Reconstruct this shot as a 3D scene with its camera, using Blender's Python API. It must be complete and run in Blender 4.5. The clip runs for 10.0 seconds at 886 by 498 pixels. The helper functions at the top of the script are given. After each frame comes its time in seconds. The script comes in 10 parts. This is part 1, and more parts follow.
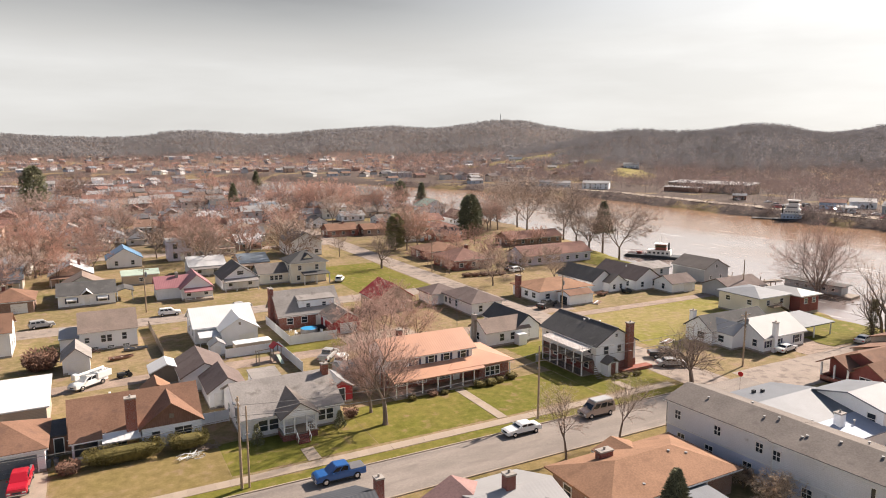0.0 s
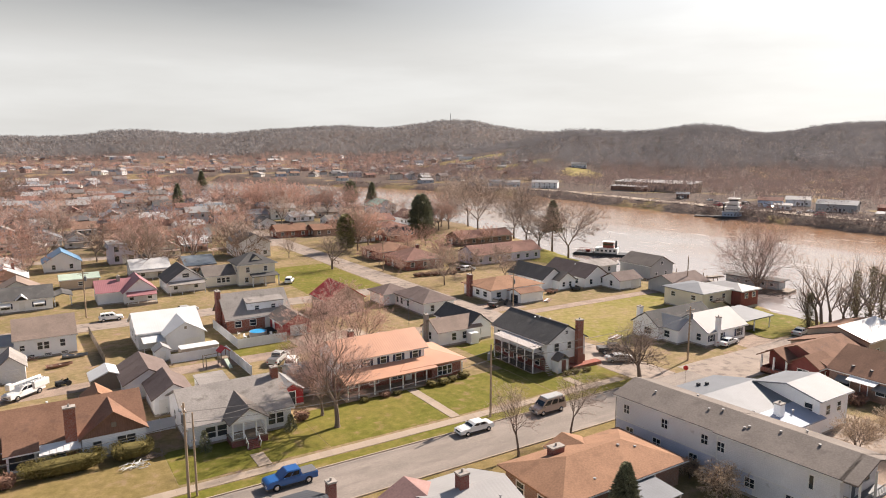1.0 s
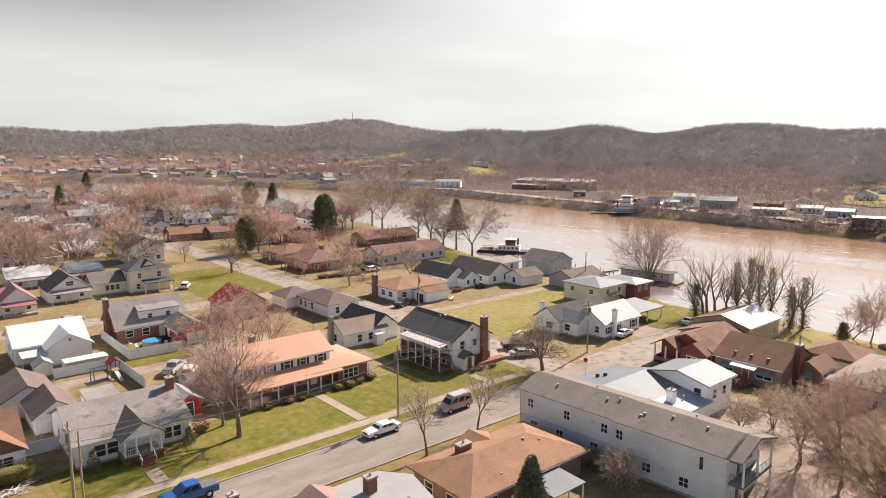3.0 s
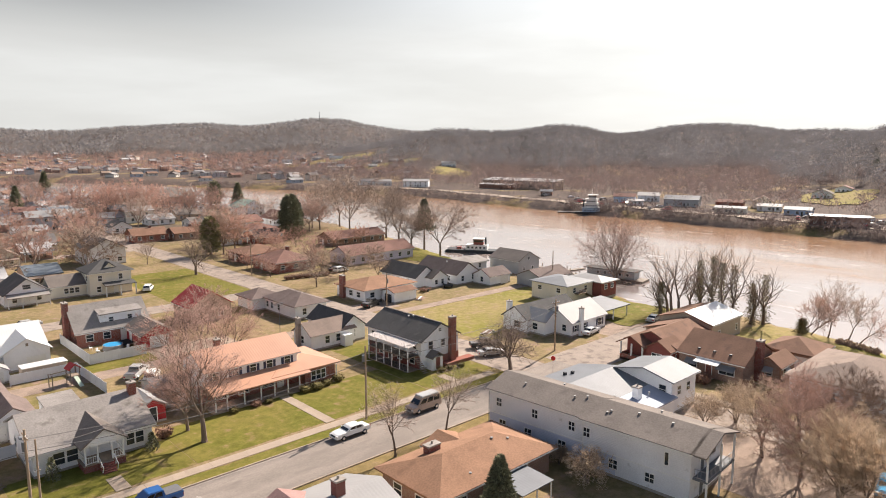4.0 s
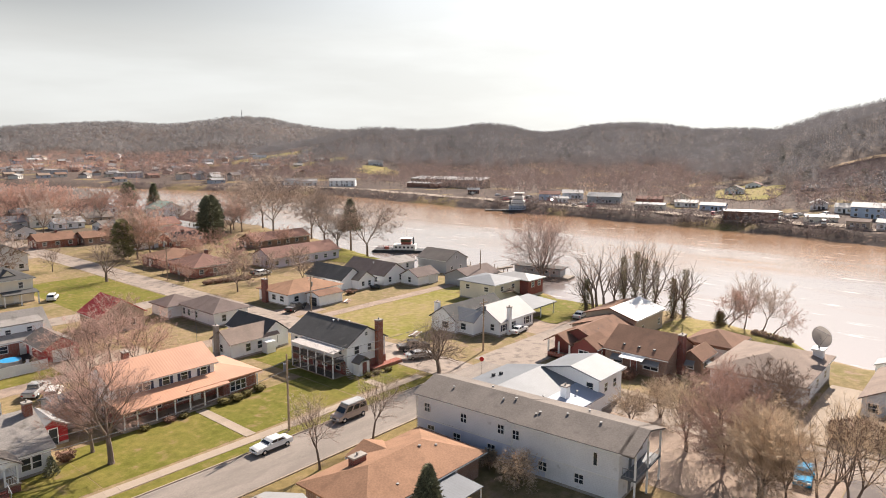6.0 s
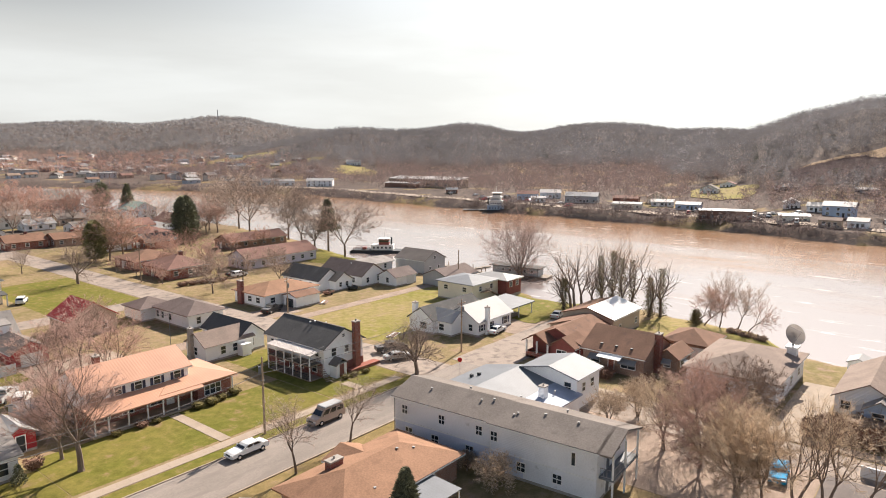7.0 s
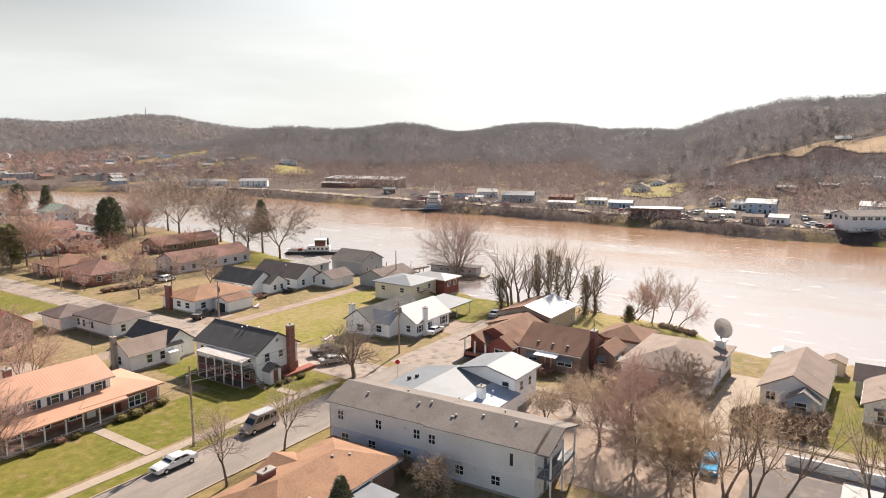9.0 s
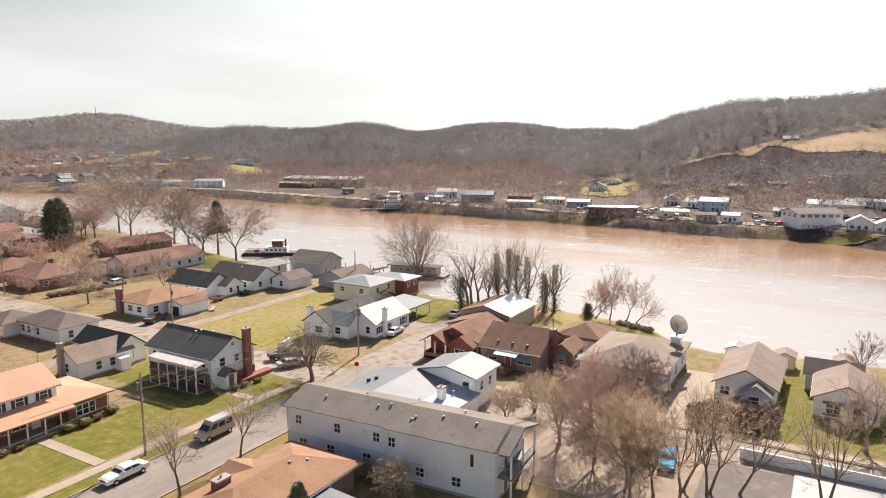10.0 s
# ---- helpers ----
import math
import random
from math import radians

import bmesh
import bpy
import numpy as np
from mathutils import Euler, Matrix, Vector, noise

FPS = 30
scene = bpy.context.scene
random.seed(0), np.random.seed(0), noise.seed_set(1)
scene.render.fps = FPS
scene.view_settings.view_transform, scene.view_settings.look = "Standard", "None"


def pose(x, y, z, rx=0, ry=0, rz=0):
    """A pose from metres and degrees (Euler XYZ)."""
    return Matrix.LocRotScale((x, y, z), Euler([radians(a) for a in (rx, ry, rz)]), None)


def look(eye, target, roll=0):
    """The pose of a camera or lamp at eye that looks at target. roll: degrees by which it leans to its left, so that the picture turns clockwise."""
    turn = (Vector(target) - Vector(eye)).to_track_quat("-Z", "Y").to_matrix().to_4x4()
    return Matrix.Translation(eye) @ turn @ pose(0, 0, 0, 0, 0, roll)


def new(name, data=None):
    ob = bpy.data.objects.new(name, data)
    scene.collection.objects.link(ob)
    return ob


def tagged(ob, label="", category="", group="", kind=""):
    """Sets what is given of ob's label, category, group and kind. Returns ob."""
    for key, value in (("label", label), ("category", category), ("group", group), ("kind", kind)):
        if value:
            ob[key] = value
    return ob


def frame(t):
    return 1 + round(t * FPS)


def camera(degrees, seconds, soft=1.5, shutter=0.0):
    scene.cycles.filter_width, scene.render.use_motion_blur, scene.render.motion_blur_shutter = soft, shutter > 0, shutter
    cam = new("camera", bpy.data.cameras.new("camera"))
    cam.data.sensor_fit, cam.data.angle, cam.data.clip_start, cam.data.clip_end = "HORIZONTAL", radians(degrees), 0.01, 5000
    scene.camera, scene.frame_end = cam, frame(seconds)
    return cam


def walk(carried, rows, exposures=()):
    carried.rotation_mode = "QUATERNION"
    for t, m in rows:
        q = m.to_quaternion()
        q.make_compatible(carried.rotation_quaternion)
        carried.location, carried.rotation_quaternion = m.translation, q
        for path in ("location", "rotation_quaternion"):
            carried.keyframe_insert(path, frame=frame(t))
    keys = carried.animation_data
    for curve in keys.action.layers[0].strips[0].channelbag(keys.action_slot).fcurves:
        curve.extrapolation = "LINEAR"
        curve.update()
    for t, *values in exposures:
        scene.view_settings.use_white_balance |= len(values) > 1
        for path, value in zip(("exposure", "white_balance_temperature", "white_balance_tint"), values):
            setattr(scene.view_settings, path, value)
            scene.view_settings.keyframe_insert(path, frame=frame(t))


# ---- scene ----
cam = camera(66.6, 10.0, soft=1.0)
# seconds, x, y, z in metres, yaw, pitch, roll in degrees
ROWS = [
    (0.0, -0.01, -0.03, 37.03, -28.00, -8.66, 0.14),
    (0.5, 0.07, 0.09, 37.01, -29.98, -8.67, 0.12),
    (1.0, 0.16, 0.19, 36.99, -32.17, -8.69, 0.09),
    (1.5, 0.25, 0.28, 36.98, -34.44, -8.70, 0.07),
    (2.0, 0.34, 0.36, 36.99, -36.64, -8.72, 0.05),
    (2.5, 0.44, 0.43, 36.99, -38.38, -8.73, 0.03),
    (4.0, 0.75, 0.56, 37.04, -43.00, -8.78, -0.04),
    (4.5, 0.86, 0.58, 37.06, -44.28, -8.79, -0.06),
    (4.6, 2.18, 1.58, 36.96, -46.67, -8.85, 0.10),
    (5.0, 2.40, 1.68, 36.97, -47.33, -8.86, 0.09),
    (5.5, 2.69, 1.80, 36.98, -48.14, -8.87, 0.07),
    (7.0, 3.58, 2.15, 36.99, -50.91, -8.90, 0.03),
    (7.5, 3.89, 2.26, 36.99, -51.98, -8.91, 0.02),
    (8.0, 4.21, 2.36, 36.98, -53.16, -8.92, 0.01),
    (8.5, 4.53, 2.46, 36.96, -54.53, -8.93, -0.01),
    (9.0, 4.86, 2.56, 36.94, -56.14, -8.94, -0.02),
    (9.5, 5.20, 2.65, 36.91, -57.73, -8.95, -0.03),
    (10.0, 5.55, 2.74, 36.88, -59.54, -8.96, -0.05),
]
walk(cam, [(t, pose(x, y, z, 90 + pitch, roll, yaw)) for t, x, y, z, yaw, pitch, roll in ROWS],
     exposures=[(0.0, 0.90, 6650, 13), (5.0, 0.96, 6550, 11.5), (10.0, 1.03, 6500, 10)])

# ---- sky and sun ----
SUN_AZ, SUN_EL = 13.0, 36.0   # degrees from +x towards +y, and above the horizon
world = bpy.data.worlds.new("sky")
scene.world = world
world.use_nodes = True
wt = world.node_tree
wt.nodes.clear()
w_out = wt.nodes.new("ShaderNodeOutputWorld")
w_bg = wt.nodes.new("ShaderNodeBackground")
w_sky = wt.nodes.new("ShaderNodeTexSky")
w_sky.sky_type = "NISHITA"
w_sky.sun_disc = False
w_sky.sun_elevation = radians(SUN_EL)
w_sky.sun_rotation = radians(90 - SUN_AZ)
w_sky.air_density, w_sky.dust_density, w_sky.ozone_density = 1.0, 1.5, 1.0
# a thin, uneven veil of cloud over the clear sky
w_tc = wt.nodes.new("ShaderNodeTexCoord")
w_map = wt.nodes.new("ShaderNodeMapping")
w_map.inputs["Scale"].default_value = (1.2, 1.2, 7.0)
w_noise = wt.nodes.new("ShaderNodeTexNoise")
w_noise.inputs["Scale"].default_value = 1.6
w_noise.inputs["Detail"].default_value = 5.0
w_noise.inputs["Roughness"].default_value = 0.55
w_ramp = wt.nodes.new("ShaderNodeValToRGB")
w_ramp.color_ramp.elements[0].position = 0.36
w_ramp.color_ramp.elements[0].color = (6.75, 6.85, 6.65, 1)
w_ramp.color_ramp.elements[1].position = 0.62
w_ramp.color_ramp.elements[1].color = (7.85, 8.02, 7.85, 1)
w_mix = wt.nodes.new("ShaderNodeMixRGB")
# the veil is dense towards the horizon and thins out overhead
w_sep = wt.nodes.new("ShaderNodeSeparateXYZ")
w_fall = wt.nodes.new("ShaderNodeMapRange")
w_fall.inputs[1].default_value, w_fall.inputs[2].default_value = 0.14, 0.45
w_fall.inputs[3].default_value, w_fall.inputs[4].default_value = 0.96, 0.0
wt.links.new(w_tc.outputs["Generated"], w_sep.inputs[0])
wt.links.new(w_sep.outputs[2], w_fall.inputs[0])
wt.links.new(w_fall.outputs[0], w_mix.inputs[0])
wt.links.new(w_tc.outputs["Generated"], w_map.inputs["Vector"])
wt.links.new(w_map.outputs["Vector"], w_noise.inputs["Vector"])
wt.links.new(w_noise.outputs["Fac"], w_ramp.inputs["Fac"])
wt.links.new(w_sky.outputs["Color"], w_mix.inputs[1])
wt.links.new(w_ramp.outputs["Color"], w_mix.inputs[2])
# the haze is brighter round the sun
w_dot = wt.nodes.new("ShaderNodeVectorMath")
w_dot.operation = "DOT_PRODUCT"
w_dot.inputs[1].default_value = (math.cos(radians(SUN_EL)) * math.cos(radians(SUN_AZ)), math.cos(radians(SUN_EL)) * math.sin(radians(SUN_AZ)), math.sin(radians(SUN_EL)))
wt.links.new(w_tc.outputs["Generated"], w_dot.inputs[0])
w_glow = wt.nodes.new("ShaderNodeMapRange")
w_glow.interpolation_type = "SMOOTHSTEP"
w_glow.inputs[1].default_value, w_glow.inputs[2].default_value = 0.55, 1.0
w_glow.inputs[3].default_value, w_glow.inputs[4].default_value = 0.93, 1.3
wt.links.new(w_dot.outputs["Value"], w_glow.inputs[0])
# a bank of grey cloud stands higher up in the north
w_north = wt.nodes.new("ShaderNodeVectorMath")
w_north.operation = "DOT_PRODUCT"
w_north.inputs[1].default_value = (0.05, 0.9987, 0.0)
wt.links.new(w_tc.outputs["Generated"], w_north.inputs[0])
w_bank = wt.nodes.new("ShaderNodeMapRange")
w_bank.inputs[1].default_value, w_bank.inputs[2].default_value = 0.72, 0.95
wt.links.new(w_north.outputs["Value"], w_bank.inputs[0])
w_high = wt.nodes.new("ShaderNodeMapRange")
w_high.inputs[1].default_value, w_high.inputs[2].default_value = 0.11, 0.24
w_high.inputs[3].default_value, w_high.inputs[4].default_value = 0.0, 0.62
wt.links.new(w_sep.outputs[2], w_high.inputs[0])
w_cloud = wt.nodes.new("ShaderNodeMath")
w_cloud.operation = "MULTIPLY"
wt.links.new(w_bank.outputs[0], w_cloud.inputs[0])
wt.links.new(w_high.outputs[0], w_cloud.inputs[1])
w_rag = wt.nodes.new("ShaderNodeMath")
w_rag.operation = "MULTIPLY_ADD"
w_rag.inputs[1].default_value, w_rag.inputs[2].default_value = 2.0, 0.0
wt.links.new(w_noise.outputs["Fac"], w_rag.inputs[0])
w_ragged = wt.nodes.new("ShaderNodeMath")
w_ragged.operation = "MULTIPLY"
wt.links.new(w_cloud.outputs[0], w_ragged.inputs[0])
wt.links.new(w_rag.outputs[0], w_ragged.inputs[1])
w_dim = wt.nodes.new("ShaderNodeMath")
w_dim.operation = "SUBTRACT"
w_dim.inputs[0].default_value = 1.0
wt.links.new(w_ragged.outputs[0], w_dim.inputs[1])
w_level = wt.nodes.new("ShaderNodeMath")
w_level.operation = "MULTIPLY"
wt.links.new(w_glow.outputs[0], w_level.inputs[0])
wt.links.new(w_dim.outputs[0], w_level.inputs[1])
w_lit = wt.nodes.new("ShaderNodeVectorMath")
w_lit.operation = "SCALE"
wt.links.new(w_mix.outputs["Color"], w_lit.inputs[0])
wt.links.new(w_level.outputs[0], w_lit.inputs["Scale"])
wt.links.new(w_lit.outputs[0], w_bg.inputs["Color"])
wt.links.new(w_bg.outputs["Background"], w_out.inputs["Surface"])
w_bg.inputs["Strength"].default_value = 0.061

sun_data = bpy.data.lights.new("sun", "SUN")
sun_data.energy, sun_data.angle, sun_data.color = 5.0, radians(0.7), (1.0, 0.89, 0.775)
sun = new("sun", sun_data)
to_sun = Vector((math.cos(radians(SUN_EL)) * math.cos(radians(SUN_AZ)), math.cos(radians(SUN_EL)) * math.sin(radians(SUN_AZ)), math.sin(radians(SUN_EL))))
sun.matrix_world = look(to_sun * 200, (0, 0, 0))


# ---- materials ----
def material(name, color, rough=0.8, metal=0.0, dark=0.75, light=1.15, grain=9.0, patch=0.5, bump=0.15, detail=6.0,
             stain=None, stain_at=0.62, random_part=0.0, stretch=(1, 1, 1), spec=0.3, palette=None, island=False):
    """A surface with colour grain at two scales, optional stains, a bump, and variation from object to object."""
    m = bpy.data.materials.new(name)
    m.use_nodes = True
    nt = m.node_tree
    b = nt.nodes["Principled BSDF"]
    b.inputs["Roughness"].default_value, b.inputs["Metallic"].default_value = rough, metal
    b.inputs["Specular IOR Level"].default_value = spec
    tc, mp = nt.nodes.new("ShaderNodeTexCoord"), nt.nodes.new("ShaderNodeMapping")
    mp.inputs["Scale"].default_value = stretch
    nt.links.new(tc.outputs["Object"], mp.inputs["Vector"])
    fine, broad = nt.nodes.new("ShaderNodeTexNoise"), nt.nodes.new("ShaderNodeTexNoise")
    fine.inputs["Scale"].default_value, fine.inputs["Detail"].default_value = grain, detail
    broad.inputs["Scale"].default_value, broad.inputs["Detail"].default_value = patch, 4.0
    for n in (fine, broad):
        nt.links.new(mp.outputs["Vector"], n.inputs["Vector"])
    add = nt.nodes.new("ShaderNodeMath")
    add.operation = "ADD"
    nt.links.new(fine.outputs["Fac"], add.inputs[0])
    nt.links.new(broad.outputs["Fac"], add.inputs[1])
    ramp = nt.nodes.new("ShaderNodeMapRange")
    ramp.inputs[1].default_value, ramp.inputs[2].default_value = 0.7, 1.3
    ramp.inputs[3].default_value, ramp.inputs[4].default_value = dark, light
    nt.links.new(add.outputs[0], ramp.inputs[0])
    base = None
    if palette or random_part:
        info = nt.nodes.new("ShaderNodeObjectInfo").outputs["Random"]
        if island:
            info = nt.nodes.new("ShaderNodeNewGeometry").outputs["Random Per Island"]
    if palette:
        cr = nt.nodes.new("ShaderNodeValToRGB")
        cr.color_ramp.interpolation = "CONSTANT"
        els = cr.color_ramp.elements
        els[0].color = (*palette[0], 1)
        els[1].position, els[1].color = 1.0 / len(palette), (*palette[1], 1)
        for i, c in enumerate(palette[2:], 2):
            els.new(i / len(palette)).color = (*c, 1)
        nt.links.new(info, cr.inputs["Fac"])
        base = cr.outputs["Color"]
    mul = nt.nodes.new("ShaderNodeVectorMath")
    mul.operation = "SCALE"
    if base:
        nt.links.new(base, mul.inputs[0])
    else:
        mul.inputs[0].default_value = color
    nt.links.new(ramp.outputs[0], mul.inputs["Scale"])
    col = mul.outputs[0]
    if random_part:
        r = nt.nodes.new("ShaderNodeMapRange")
        r.inputs[3].default_value, r.inputs[4].default_value = 1 - random_part, 1 + random_part
        nt.links.new(info, r.inputs[0])
        m2 = nt.nodes.new("ShaderNodeVectorMath")
        m2.operation = "SCALE"
        nt.links.new(col, m2.inputs[0])
        nt.links.new(r.outputs[0], m2.inputs["Scale"])
        col = m2.outputs[0]
    if stain:
        sn = nt.nodes.new("ShaderNodeTexNoise")
        sn.inputs["Scale"].default_value, sn.inputs["Detail"].default_value = patch * 2.3, 7.0
        nt.links.new(mp.outputs["Vector"], sn.inputs["Vector"])
        sr = nt.nodes.new("ShaderNodeMapRange")
        sr.inputs[1].default_value, sr.inputs[2].default_value = stain_at - 0.08, stain_at + 0.08
        nt.links.new(sn.outputs["Fac"], sr.inputs[0])
        mx = nt.nodes.new("ShaderNodeMixRGB")
        mx.inputs[2].default_value = (*stain, 1)
        nt.links.new(sr.outputs[0], mx.inputs[0])
        nt.links.new(col, mx.inputs[1])
        col = mx.outputs[0]
    nt.links.new(col, b.inputs["Base Color"])
    if bump:
        bn = nt.nodes.new("ShaderNodeBump")
        bn.inputs["Strength"].default_value, bn.inputs["Distance"].default_value = bump, 0.05
        nt.links.new(fine.outputs["Fac"], bn.inputs["Height"])
        nt.links.new(bn.outputs["Normal"], b.inputs["Normal"])
    return m


def ribbed(m, axis, period, strength=0.6):
    """Adds ribs (boards, seams, courses) along one axis to a material's relief."""
    nt = m.node_tree
    b = nt.nodes["Principled BSDF"]
    tc = nt.nodes.new("ShaderNodeTexCoord")
    sep = nt.nodes.new("ShaderNodeSeparateXYZ")
    nt.links.new(tc.outputs["Object"], sep.inputs[0])
    mod = nt.nodes.new("ShaderNodeMath")
    mod.operation = "PINGPONG"
    mod.inputs[1].default_value = period / 2
    nt.links.new(sep.outputs["XYZ".index(axis)], mod.inputs[0])
    div = nt.nodes.new("ShaderNodeMath")
    div.operation = "DIVIDE"
    div.inputs[1].default_value = period / 2
    nt.links.new(mod.outputs[0], div.inputs[0])
    bn = nt.nodes.new("ShaderNodeBump")
    bn.inputs["Strength"].default_value, bn.inputs["Distance"].default_value = strength, 0.03
    nt.links.new(div.outputs[0], bn.inputs["Height"])
    for l in list(nt.links):
        if l.to_node == b and l.to_socket.name == "Normal":
            nt.links.new(l.from_socket, bn.inputs["Normal"])
    nt.links.new(bn.outputs["Normal"], b.inputs["Normal"])
    return m


def brickwork(name, color, mortar, dark=0.75, light=1.2):
    m = material(name, color, 0.88, bump=0.2, dark=dark, light=light, grain=14, patch=0.7)
    nt = m.node_tree
    b = nt.nodes["Principled BSDF"]
    src = [l.from_socket for l in nt.links if l.to_node == b and l.to_socket.name == "Base Color"][0]
    tc = nt.nodes.new("ShaderNodeTexCoord")
    sep, com = nt.nodes.new("ShaderNodeSeparateXYZ"), nt.nodes.new("ShaderNodeCombineXYZ")
    addn = nt.nodes.new("ShaderNodeMath")
    nt.links.new(tc.outputs["Object"], sep.inputs[0])
    nt.links.new(sep.outputs[0], addn.inputs[0])
    nt.links.new(sep.outputs[1], addn.inputs[1])
    nt.links.new(addn.outputs[0], com.inputs[0])
    nt.links.new(sep.outputs[2], com.inputs[1])
    bt = nt.nodes.new("ShaderNodeTexBrick")
    bt.inputs["Scale"].default_value = 1.0
    bt.inputs["Brick Width"].default_value, bt.inputs["Row Height"].default_value = 0.22, 0.075
    bt.inputs["Mortar Size"].default_value = 0.008
    bt.inputs["Mortar"].default_value = (*mortar, 1)
    nt.links.new(com.outputs[0], bt.inputs["Vector"])
    nt.links.new(src, bt.inputs["Color1"])
    nt.links.new(src, bt.inputs["Color2"])
    nt.links.new(bt.outputs["Color"], b.inputs["Base Color"])
    return m


